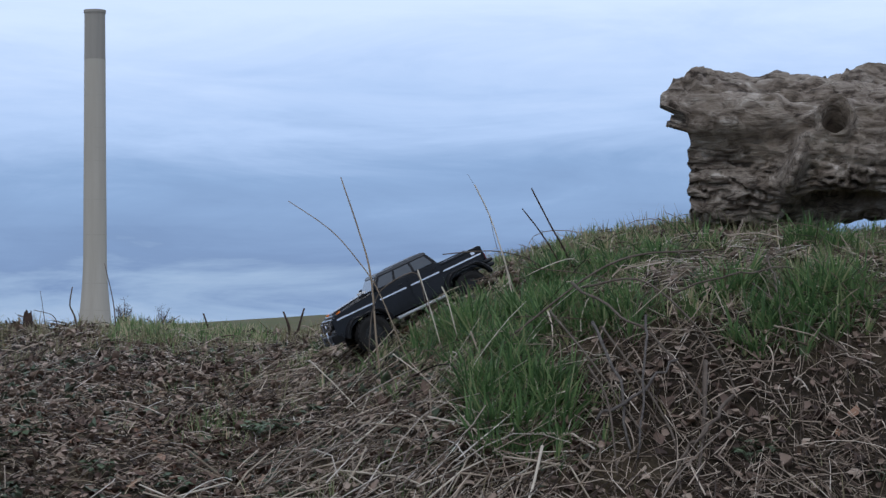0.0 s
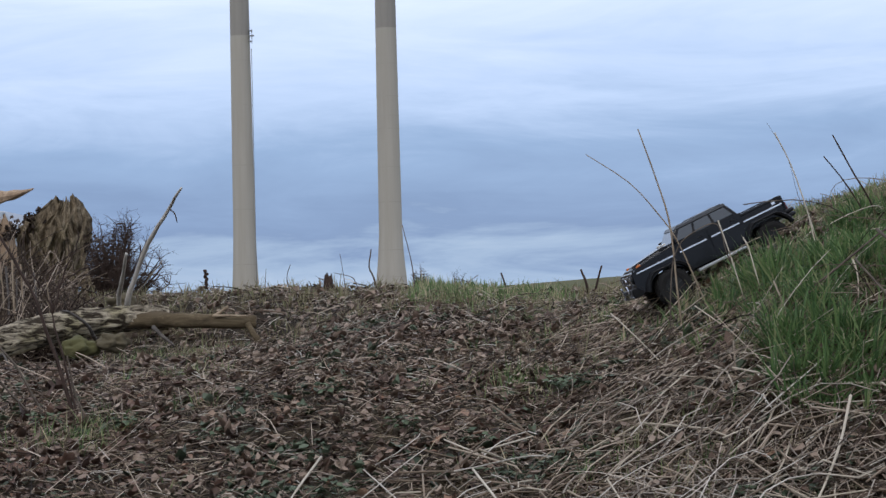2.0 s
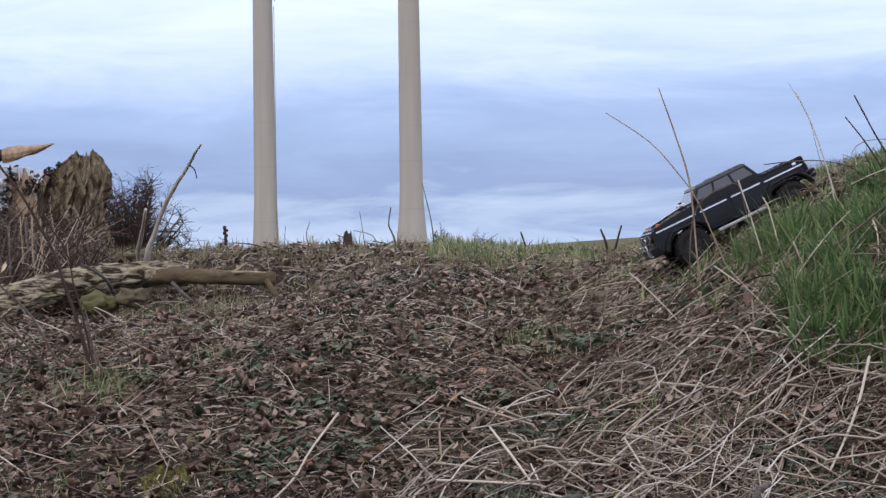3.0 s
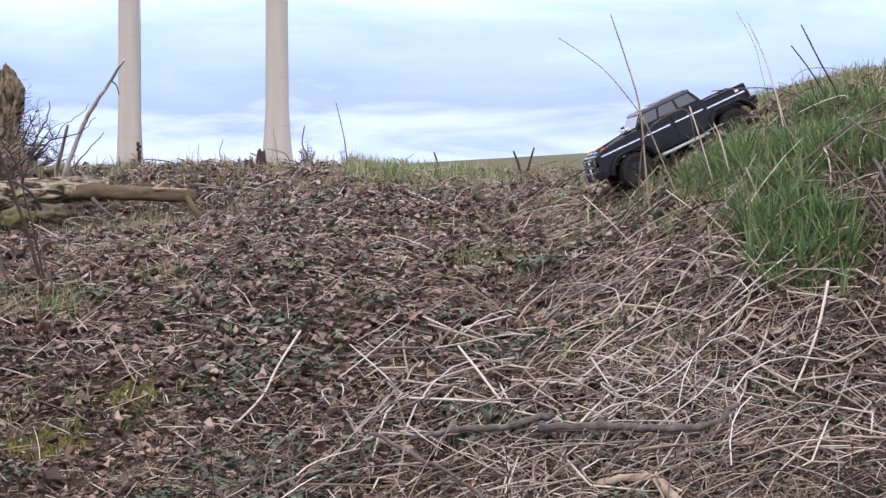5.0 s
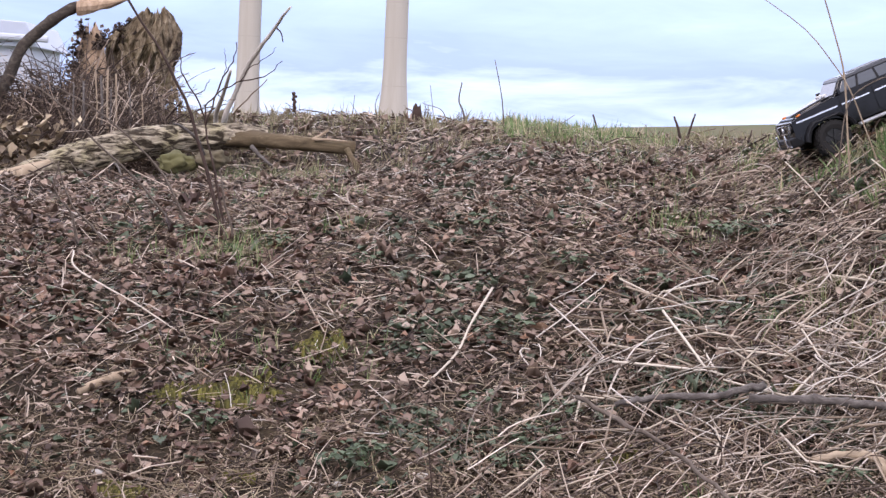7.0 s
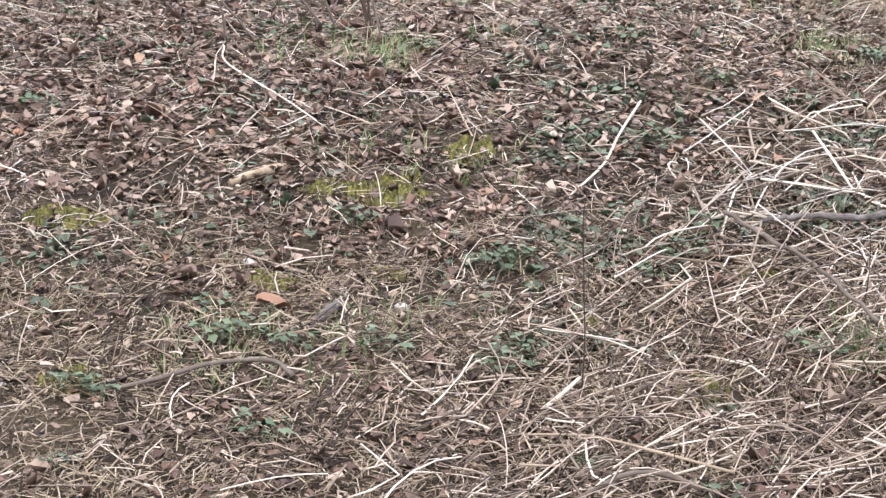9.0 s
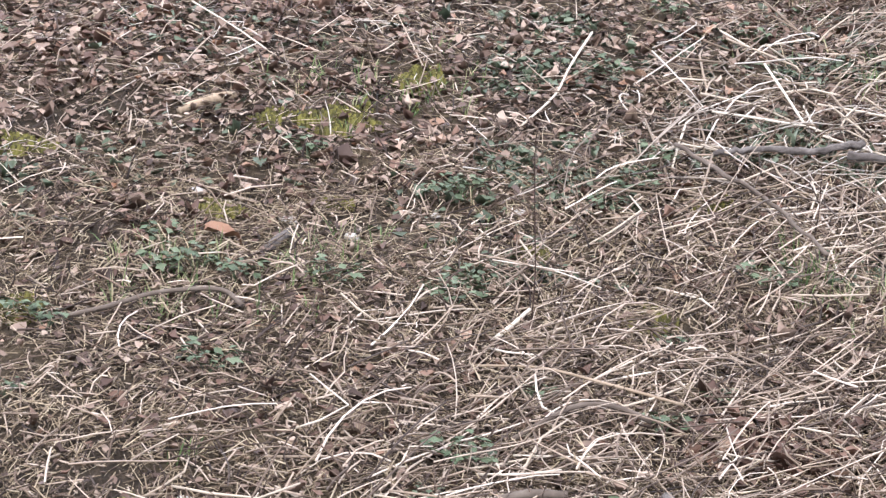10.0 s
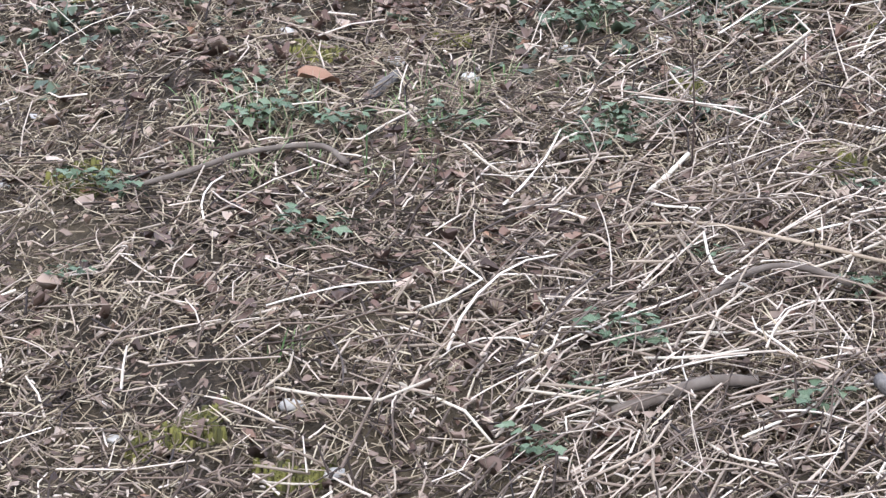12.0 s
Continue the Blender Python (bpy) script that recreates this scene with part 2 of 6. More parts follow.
def tube(name, ctrl, r0, r1, material, parent=None, label="", sides=7, n=14, rough=0.12, seed=1, wob=0.0):
    rng = random.Random(seed)
    pts = spline(ctrl, n)
    if wob:
        pts = [p + Vector((rng.uniform(-wob, wob), rng.uniform(-wob, wob), rng.uniform(-wob, wob))) if 0 < k < n - 1 else p for k, p in enumerate(pts)]
    rad = [r0 + (r1 - r0) * k / (n - 1) for k in range(n)]
    v, f = tube_geo(pts, rad, sides, rough, rng)
    return sheet(name, v, f, material, parent, label, smooth=True)


def joined(pieces):
    """Several (verts, faces) as one."""
    V, F = [], []
    for v, f in pieces:
        o = len(V)
        V += v
        F += [tuple(i + o for i in face) for face in f]
    return V, F


# ---- the lie of the land ----
PROFILE_Y = [-30, 0, 2, 3, 3.86, 5.1, 6.1, 7.2, 9, 11, 12.5, 13.2, 14.5, 18, 30, 60, 100]
PROFILE_Z = [-0.1, -0.05, 0.12, 0.33, 0.55, 0.85, 1.15, 1.33, 1.42, 1.50, 1.575, 1.59, 1.50, 1.1, 0.3, -0.6, -1.0]


def smooth(a):
    a = np.clip(a, 0.0, 1.0)
    return a * a * (3 - 2 * a)


def profile(y):
    return (np.interp(y - 0.25, PROFILE_Y, PROFILE_Z) + np.interp(y, PROFILE_Y, PROFILE_Z) * 2 + np.interp(y + 0.25, PROFILE_Y, PROFILE_Z)) / 4


def ripple(x, y):
    return (0.018 * np.sin(3.1 * x + 1.3 * np.sin(1.7 * y)) * np.sin(2.3 * y + 0.7) + 0.010 * np.sin(7.3 * x + 2.1 * y) * np.sin(6.1 * y - 1.9 * x)
            + 0.005 * np.sin(17.0 * x - 5 * y) * np.sin(15.0 * y + 4 * x))


def height(x, y):
    x, y = np.asarray(x, float), np.asarray(y, float)
    z = profile(y) + 0.08 * np.clip(x, -3, 3) * np.clip((12.5 - y) / 6, 0, 1)
    z = z + 0.43 * smooth((x - 0.3) / 1.4) * smooth((y - 5.2) / 1.3) * (1 - smooth((y - 7.8) / 2.5))
    z = z - 0.05 * smooth((x - 2.0) / 0.35) * smooth((y - 5.6) / 0.8) * (1 - smooth((y - 7.8) / 2.5))
    # the crest is a little higher on the side of the stump
    z = z + (0.014 * smooth((0.1 - x) / 0.9) + 0.022 * np.exp(-((x + 0.02) / 0.42) ** 2) - 0.03 * smooth((x - 0.35) / 0.4)) * smooth((y - 9.5) / 3.0) * (1 - smooth((y - 14) / 4))
    # a hollow on the slope below the stump
    z = z - (0.05 * smooth((-0.15 - x) / 0.4) + 0.14 * np.clip(-0.1 - x, 0, 2.2) + 0.09 * smooth((-1.85 - x) / 0.3)) * smooth((y - 8.6) / 1.7) * (1 - smooth((y - 11.1) / 1.1))
    near = (1 - smooth((y - 16) / 10)) * (1 - smooth((np.abs(x) - 6) / 5))
    z = z + ripple(x, y) * near
    # the ploughed field beyond, rising to one side
    az = x / np.maximum(y, 1.0)
    ridge = 1.6 + 150 * np.clip(-0.004 + 0.058 * (az + 0.048), -0.012, 0.022)
    far = smooth((y - 25) / 125)
    z = z * (1 - far) + (ridge - 0.02 * np.maximum(y - 150, 0)) * far
    return np.where(y > 400, np.minimum(z, 0.5), np.maximum(z, -8.0))


def H(x, y):
    return float(height(x, y))


def grown(a, b, step, out_lo, out_hi, growth=1.35):
    mid = list(np.arange(a, b + step / 2, step))
    lo, hi, s = [], [], step
    while not lo or lo[-1] > out_lo:
        s *= growth
        lo.append((lo[-1] if lo else a) - s)
    s = step
    while not hi or hi[-1] < out_hi:
        s *= growth
        hi.append((hi[-1] if hi else b) + s)
    return np.array(lo[::-1] + mid + hi)


gx = grown(-4.0, 4.4, 0.065, -3500, 3500, 1.25)
gy = grown(0.5, 14.5, 0.065, -400, 4200, 1.18)
GX, GY2 = np.meshgrid(gx, gy)
GZ2 = height(GX, GY2)
nx, ny = len(gx), len(gy)
idx = np.arange(nx * ny).reshape(ny, nx)
quads = np.stack([idx[:-1, :-1], idx[:-1, 1:], idx[1:, 1:], idx[1:, :-1]], -1).reshape(-1, 4)
me = bpy.data.meshes.new("ground")
me.from_pydata(np.stack([GX, GY2, GZ2], -1).reshape(-1, 3).tolist(), [], quads.tolist())
me.materials.append(M_SOIL)
me.materials.append(M_FIELD)
cy = (GY2[:-1, :-1]).reshape(-1)
me.polygons.foreach_set("material_index", (cy > 20).astype(int).tolist())
me.polygons.foreach_set("use_smooth", [True] * len(me.polygons))
ground = tagged(new("ground", me), "sloping bank of dark humus rising to a ploughed field", "ground", kind="structure")


# ---- two tall chimneys far behind the crest ----
def ring_shell(radius_at, z0, z1, steps, sides=48, cap=False):
    bm = bmesh.new()
    rows = []
    for k in range(steps + 1):
        z = z0 + (z1 - z0) * k / steps
        r = radius_at(z)
        rows.append([bm.verts.new((r * math.cos(math.tau * s / sides), r * math.sin(math.tau * s / sides), z)) for s in range(sides)])
    for a, b in zip(rows, rows[1:]):
        for s in range(sides):
            bm.faces.new((a[s], a[(s + 1) % sides], b[(s + 1) % sides], b[s]))
    if cap:
        bm.faces.new(rows[-1])
    return bm


def chimney(x, y, base, tall, r_top, r_mid, r_base, bands, dark_from, label):
    t = thing("chimney", label, "chimney", pose(x, y, base), "pair of tall chimneys")

    def radius(z):
        u = z / tall
        flare = max(0.0, 1 - u / 0.26)
        return r_mid + (r_top - r_mid) * u + (r_base - r_mid) * flare ** 1.7

    cuts = [0.0, *bands, dark_from, tall]
    for k, (a, b) in enumerate(zip(cuts, cuts[1:])):
        last = k == len(cuts) - 2
        ob = part("shaft_segment", ring_shell(lambda z: radius(z), a, b - 0.12, 10), M_CHIM_DARK if last else M_CHIM, t, "weathered dark top section" if last else "", smooth=True)
        if not last:
            part("joint_ring", ring_shell(lambda z: radius(z) + 0.015, b - 0.13, b + 0.01, 1), M_CHIM_JOINT, t)
    part("rim", ring_shell(lambda z: r_top + 0.12, tall - 0.5, tall, 1, cap=True), M_CHIM_DARK, t)
    return t


chimney_near = chimney(0.0, 400.0, -2.0, 56.3, 1.72, 2.05, 3.3, [6, 10.5, 18.6, 24.5, 31, 33.2, 36.5, 42], 48.0, "tall tapering pale concrete chimney with faint lift joints")
chimney_far = chimney(-26.5, 430.0, -2.0, 58.6, 1.72, 2.15, 2.75, [9, 19, 27, 38, 46], 50.5, "slim pale concrete chimney with a small antenna platform")


def boxed(bm, cx, cy, cz, sx, sy, sz, m=None):
    r = bmesh.ops.create_cube(bm, size=1.0)
    mat = (m or Matrix.Identity(4)) @ Matrix.Translation((cx, cy, cz)) @ Matrix.Diagonal((sx, sy, sz, 1))
    bmesh.ops.transform(bm, matrix=mat, verts=r["verts"])
    return r["verts"]


M_STEEL = plain("dull_steel", (0.2, 0.2, 0.2), 0.5, 0.6)
bm = bmesh.new()
for dz, w in ((50.4, 0.9), (51.3, 0.6), (49.4, 0.5)):
    boxed(bm, 1.72 + w / 2, -0.9, dz, w, 0.9, 0.16)
boxed(bm, 2.2, -0.9, 50.3, 0.12, 0.12, 2.6)
part("antenna_platform", bm, M_STEEL, chimney_far, "small steel platform with aerials")
bm = bmesh.new()
boxed(bm, 2.1, -1.2, 25, 0.1, 0.1, 46)
part("ladder", bm, M_STEEL, chimney_far)

# ---- the log on the mound ----
LOG_X = [0.0, 0.04, 0.12, 0.20, 0.27, 0.35, 0.43, 0.48, 0.56, 0.63, 0.9, 1.7]
LOG_TOP = [0.235, 0.252, 0.238, 0.228, 0.232, 0.204, 0.204, 0.235, 0.258, 0.256, 0.25, 0.24]


def bell(d, w):
    return math.exp(-(d / w) ** 2)


def log_geo():
    """A knotty hollow trunk lying along x: overhanging lip, hollow flank, knot hole, furrowed skin."""
    bm = bmesh.new()
    rings, sides = 240, 160
    L = 1.7
    rows = []
    for k in range(rings + 1):
        x = L * (k / rings) ** 1.6
        top = float(np.interp(x, LOG_X, LOG_TOP))
        row = []
        for s in range(sides):
            a = math.tau * s / sides
            ca, sa = math.cos(a), math.sin(a)
            up = max(0.0, sa) ** 2
            r = 0.218 * (1 - up) + top * up
            z = r * sa
            front = smooth((ca + 0.1) / 0.5)
            # lip overhanging a hollow flank at the broken end
            r += front * 0.080 * float(smooth((z - 0.045 - 0.05 * x) / 0.03)) * bell(x - 0.05, 0.30) * (1 - up * 0.8)
            r -= front * 0.11 * bell(x - 0.16, 0.16) * bell(z + 0.01, 0.065)
            # swelling round the knot, undercut below
            r += front * 0.045 * bell(x - 0.52, 0.16) * bell(z - 0.02, 0.16)
            if x > 0.25:
                r -= 0.17 * float(smooth((-0.085 - z) / 0.09)) * float(smooth((x - 0.25) / 0.25)) * float(front)
                r -= 0.03 * float(smooth((-0.12 - z) / 0.06)) * float(smooth((x - 0.35) / 0.1))
            # long furrows fanning from the broken end, cracks rising along the flank
            skew = x * (3.4 - 5.0 * max(0.0, sa)) + 1.1 * noise.noise(Vector((x * 5.0, ca * 2.0, sa * 2.0 + 7)))
            fur = abs(noise.noise(Vector((x * 3.0, ca * 8.5, sa * 8.5 + skew))))
            fine = abs(noise.noise(Vector((x * 7.0 + 3, ca * 21, sa * 21 + 2.2 * skew))))
            crack = abs(noise.noise(Vector((x * 4.0 + 1.5, ca * 4.2, sa * 4.6 + x * 6.0))))
            lump = noise.fractal(Vector((x * 6.0, ca * 2.6, sa * 2.6)), 1.0, 2.0, 3)
            chip = noise.noise(Vector((x * 17.0, ca * 6.0, sa * 6.0)))
            calm = 1.0
            if ca > 0:
                # branch scar: a smooth pear-shaped boss
                u = (z + 0.027) / 0.07
                d2 = math.hypot((x - 0.325 - 0.028 * u) / (0.030 - 0.008 * u), u * 1.05)
                boss = math.exp(-d2 ** 2.5)
                calm -= 0.85 * boss
                r += 0.105 * boss
                r += 0.018 * bell(math.hypot(x - 0.415, z + 0.07), 0.026) + 0.016 * bell(math.hypot(x - 0.385, z - 0.03), 0.03)
                # knot: a raised collar round a hole
                d = math.hypot((x - 0.448) / 1.3, z - 0.082)
                ring = bell(d - 0.036, 0.012)
                calm -= 0.6 * ring
                r += 0.042 * ring + 0.012 * bell(d, 0.12)
                hole = math.exp(-(d / 0.026) ** 4)
                r -= 0.26 * hole
                calm -= hole
            calm = max(0.0, calm)
            r += calm * (0.026 * lump + 0.009 * chip - 0.026 * max(0.0, 0.16 - fur) / 0.16 - 0.008 * max(0.0, 0.15 - fine) / 0.15 - 0.020 * max(0.0, 0.07 - crack) / 0.07 * (1 - up))
            # broken end: the lip juts out, the flank below is set back
            end = bell(x, 0.10)
            off = end * (-0.084 * float(smooth((sa - 0.40) / 0.12) * (1 - smooth((sa - 0.56) / 0.44))) + 0.03 * max(0.0, -sa - 0.5) + 0.016 * noise.fractal(Vector((5, ca * 7, sa * 7)), 1.0, 2.0, 3))
            row.append(bm.verts.new((x + off, -ca * r, sa * r * (1.13 if sa > 0 else 1.0))))
        rows.append(row)
    for a, b in zip(rows, rows[1:]):
        for s in range(sides):
            bm.faces.new((a[s], b[s], b[(s + 1) % sides], a[(s + 1) % sides]))
    inner = [bm.verts.new((0.12 + 0.03 * math.sin(5 * s), -math.cos(math.tau * s / sides) * 0.13, math.sin(math.tau * s / sides) * 0.13)) for s in range(sides)]
    for s in range(sides):
        bm.faces.new((rows[0][(s + 1) % sides], inner[(s + 1) % sides], inner[s], rows[0][s]))
    bm.faces.new(inner)
    bm.faces.new(rows[-1])
    return bm


fallen_log = part("fallen_log", log_geo(), M_LOG, smooth=True)
tagged(fallen_log, "weathered grey tree trunk with a knot hole lying on the mound", "log")
fallen_log.matrix_basis = pose(1.858, 7.28, 2.137, 0, 0.5, -17)
tube("twig_stub", [(0.440, -0.18, 0.16), (0.458, -0.15, 0.20), (0.470, -0.13, 0.24), (0.488, -0.12, 0.277)], 0.011, 0.007, M_LOG, fallen_log, "", 8, 10, 0.12, 3)

# ---- the model truck ----
M_BLACK = plain("black_gloss_paint", (0.005, 0.005, 0.006), 0.16, 0.0, 0.25, 45, 0.02, 0.0004, 0.28)
M_SATIN = plain("satin_black_plastic", (0.009, 0.009, 0.010), 0.45, 0.0, 0.3, 70, 0.12, 0.0006, 0.28)
M_ROOF = plain("grey_black_roof", (0.026, 0.029, 0.034), 0.38, 0.0, 0.3, 40, 0.05, 0.0006)
M_GLASS = Mat("smoked_window", 0.06, spec=0.9).color((0.035, 0.042, 0.048)).m
M_TYRE = plain("dusty_tyre_rubber", (0.011, 0.010, 0.009), 0.9, 0.0, 0.45, 70, 0.5, 0.001)
M_RIM = plain("black_rim", (0.02, 0.02, 0.02), 0.4, 0.3, 0.3, 60, 0.05, 0.0005)
M_CHROME = plain("bright_silver_trim", (0.72, 0.72, 0.74), 0.22, 1.0, 0.1, 60, 0.03, 0.0003)
M_SILVER = plain("brushed_silver_step", (0.75, 0.76, 0.78), 0.35, 0.8, 0.15, 60, 0.05, 0.0004)
M_AMBER = plain("amber_lens", (0.75, 0.2, 0.03), 0.25, 0.0, 0.1)
M_LAMP = plain("clear_lamp_lens", (0.3, 0.31, 0.32), 0.12, 0.5, 0.1)
M_WHITE = plain("white_plastic", (0.75, 0.75, 0.72), 0.4, 0.0, 0.1)

TRUCK_MID, TRUCK_TURN = Vector((0.998, 7.45, 1.668)), pose(0, 0, 0, 3, 24.6, 185.5)
TRUCK = thing("model_truck", "black four-door toy pickup truck driving nose-down on the grassy bank", "toy truck",
              Matrix.Translation(TRUCK_MID) @ TRUCK_TURN @ Matrix.Scale(1.06, 4) @ Matrix.Translation((0, 0, -0.062)))


def block(name, corners_lo, corners_hi, material, parent, label="", bevel=0.003, smooth=False):
    """A solid between a lower and an upper quadrilateral, with rounded edges."""
    bm = bmesh.new()
    lo = [bm.verts.new(c) for c in corners_lo]
    hi = [bm.verts.new(c) for c in corners_hi]
    bm.faces.new(lo[::-1])
    bm.faces.new(hi)
    for k in range(4):
        bm.faces.new((lo[k], lo[(k + 1) % 4], hi[(k + 1) % 4], hi[k]))
    bmesh.ops.recalc_face_normals(bm, faces=bm.faces)
    if bevel:
        bmesh.ops.bevel(bm, geom=bm.edges[:], offset=bevel, segments=2, affect="EDGES", profile=0.6)
    return part(name, bm, material, parent, label, smooth)


def slab(name, x0, x1, y0, y1, z0, z1, material, parent, label="", bevel=0.0015):
    return block(name, [(x0, y0, z0), (x1, y0, z0), (x1, y1, z0), (x0, y1, z0)], [(x0, y0, z1), (x1, y0, z1), (x1, y1, z1), (x0, y1, z1)], material, parent, label, bevel)


def prism(name, outline, y0, y1, material, parent, label="", bevel=0.002):
    """An outline in x and z, pushed from y0 to y1."""
    bm = bmesh.new()
    a = [bm.verts.new((x, y0, z)) for x, z in outline]
    b = [bm.verts.new((x, y1, z)) for x, z in outline]
    bm.faces.new(a)
    bm.faces.new(b[::-1])
    for k in range(len(a)):
        bm.faces.new((a[k], b[k], b[(k + 1) % len(a)], a[(k + 1) % len(a)]))
    bmesh.ops.recalc_face_normals(bm, faces=bm.faces)
    if bevel:
        bmesh.ops.bevel(bm, geom=bm.edges[:], offset=bevel, segments=2, affect="EDGES", profile=0.6)
    return part(name, bm, material, parent, label)


AX, WR = 0.165, 0.060
wheel_arch_f = [(AX + 0.072 * math.cos(a), 0.062 + 0.058 * math.sin(a)) for a in [radians(d) for d in range(15, 166, 15)]]
wheel_arch_r = [(-AX + 0.072 * math.cos(a), 0.062 + 0.058 * math.sin(a)) for a in [radians(d) for d in range(15, 166, 15)]]
# lower body: one side profile with both arches cut out
side = [(0.248, 0.088)] + wheel_arch_f + [(0.085, 0.082), (-0.085, 0.082)] + wheel_arch_r + [(-0.229, 0.098), (-0.239, 0.112), (-0.237, 0.158), (-0.108, 0.160), (-0.106, 0.170), (0.122, 0.170), (0.241, 0.158), (0.261, 0.148), (0.264, 0.105)]
bm = bmesh.new()
for y0, y1, cut in ((-0.096, -0.086, None), (0.086, 0.096, None)):
    a = [bm.verts.new((x, y0, z)) for x, z in side]
    b = [bm.verts.new((x, y1, z)) for x, z in side]
    bm.faces.new(a)
    bm.faces.new(b[::-1])
    for k in range(len(a)):
        bm.faces.new((a[k], b[k], b[(k + 1) % len(a)], a[(k + 1) % len(a)]))
bmesh.ops.recalc_face_normals(bm, faces=bm.faces)
body = part("body_side", bm, M_BLACK, TRUCK, "glossy black side panels with wheel arches")
# nose, cab floor, hood
block("nose", [(0.248, -0.088, 0.092), (0.266, -0.086, 0.095), (0.266, 0.086, 0.095), (0.248, 0.088, 0.092)], [(0.231, -0.088, 0.157), (0.26, -0.086, 0.150), (0.26, 0.086, 0.150), (0.231, 0.088, 0.157)], M_BLACK, TRUCK, "flat black nose panel")
hood = block("hood", [(0.118, -0.090, 0.150), (0.254, -0.086, 0.140), (0.254, 0.086, 0.140), (0.118, 0.090, 0.150)], [(0.118, -0.088, 0.174), (0.248, -0.082, 0.159), (0.248, 0.082, 0.159), (0.118, 0.088, 0.174)], M_BLACK, TRUCK, "glossy black hood with raised ridges", 0.004)
block("hood_bulge", [(0.128, -0.056, 0.168), (0.244, -0.034, 0.155), (0.244, 0.034, 0.155), (0.128, 0.056, 0.168)], [(0.130, -0.050, 0.181), (0.238, -0.028, 0.166), (0.238, 0.028, 0.166), (0.130, 0.050, 0.181)], M_BLACK, hood, "", 0.003)
for s in (-1, 1):
    for k in range(5):
        slab("cowl_vent", 0.128 + 0.005 * k, 0.1305 + 0.005 * k, s * 0.068 - 0.014, s * 0.068 + 0.014, 0.172, 0.1755, M_SATIN, hood, "", 0)
    slab("washer_nozzle", 0.120, 0.134, s * 0.030 - 0.009, s * 0.030 + 0.009, 0.180, 0.1855, M_WHITE, hood, "small white plastic fitting", 0.0012)
    slab("indicator", 0.224, 0.238, s * 0.078 - 0.006, s * 0.078 + 0.006, 0.156, 0.1645, M_AMBER, TRUCK, "amber indicator lamp on the wing", 0.002)
# cabin
slab("cab_floor", -0.106, 0.12, -0.086, 0.086, 0.09, 0.10, M_SATIN, TRUCK)
zb, zr = 0.168, 0.2115
cb = [(-0.104, -0.091), (0.118, -0.091), (0.118, 0.091), (-0.104, 0.091)]
ct = [(-0.080, -0.083), (0.082, -0.083), (0.082, 0.083), (-0.080, 0.083)]
cabin = block("cabin", [(x, y, zb) for x, y in cb], [(x, y, zr) for x, y in ct], M_BLACK, TRUCK, "upright black four-door cabin", 0.002)
roof = block("roof", [(-0.084, -0.085, zr - 0.003), (0.088, -0.085, zr - 0.003), (0.088, 0.085, zr - 0.003), (-0.084, 0.085, zr - 0.003)],
             [(-0.080, -0.080, zr + 0.005), (0.080, -0.080, zr + 0.005), (0.080, 0.080, zr + 0.005), (-0.080, 0.080, zr + 0.005)], M_ROOF, TRUCK, "dark grey ribbed roof", 0.0025)
slab("sunroof", 0.030, 0.066, -0.034, 0.034, zr + 0.004, zr + 0.0062, M_GLASS, roof, "smooth glossy sunroof panel", 0.001)
for k in range(6):
    slab("roof_rib", -0.074, 0.022, -0.060 + 0.024 * k - 0.009, -0.060 + 0.024 * k + 0.009, zr + 0.004, zr + 0.0072, M_ROOF, roof, "", 0.0012)


def pane(name, quad, out, label=""):
    """A dark pane with a thin rim, set proud of the cabin."""
    q = [Vector(c) for c in quad]
    n = (q[1] - q[0]).cross(q[2] - q[0]).normalized()
    if n.dot(Vector(out)) < 0:
        n = -n
    mid = sum(q, Vector()) / 4
    frame_q = [c + (c - mid).normalized() * 0.004 for c in q]
    block("window_rim", [c - n * 0.002 for c in frame_q], [c + n * 0.0018 for c in frame_q], M_SATIN, cabin, "", 0.001)
    return block(name, [c for c in q], [c + n * 0.003 for c in q], M_GLASS, cabin, label, 0.0008)


def on_side(u, v, s):
    """A place on the cabin's side wall: u along, v up, both 0 to 1."""
    x = (cb[0][0] + (cb[1][0] - cb[0][0]) * u) * (1 - v) + (ct[0][0] + (ct[1][0] - ct[0][0]) * u) * v
    return (x, s * (0.091 * (1 - v) + 0.080 * v), zb + (zr - zb) * v)


for s in (-1, 1):
    for u0, u1 in ((0.06, 0.33), (0.37, 0.64), (0.68, 0.93)):
        pane("side_window", [on_side(u0, 0.16, s), on_side(u1, 0.16, s), on_side(u1, 0.84, s), on_side(u0, 0.84, s)], (0, s, 0), "dark smoked side window")
def on_end(x0, x1, half0, half1, v, side_):
    """A place on the cabin's front or rear wall, v from 0 to 1 up it."""
    return (x0 + (x1 - x0) * v, side_ * (half0 + (half1 - half0) * v), zb + (zr - zb) * v)


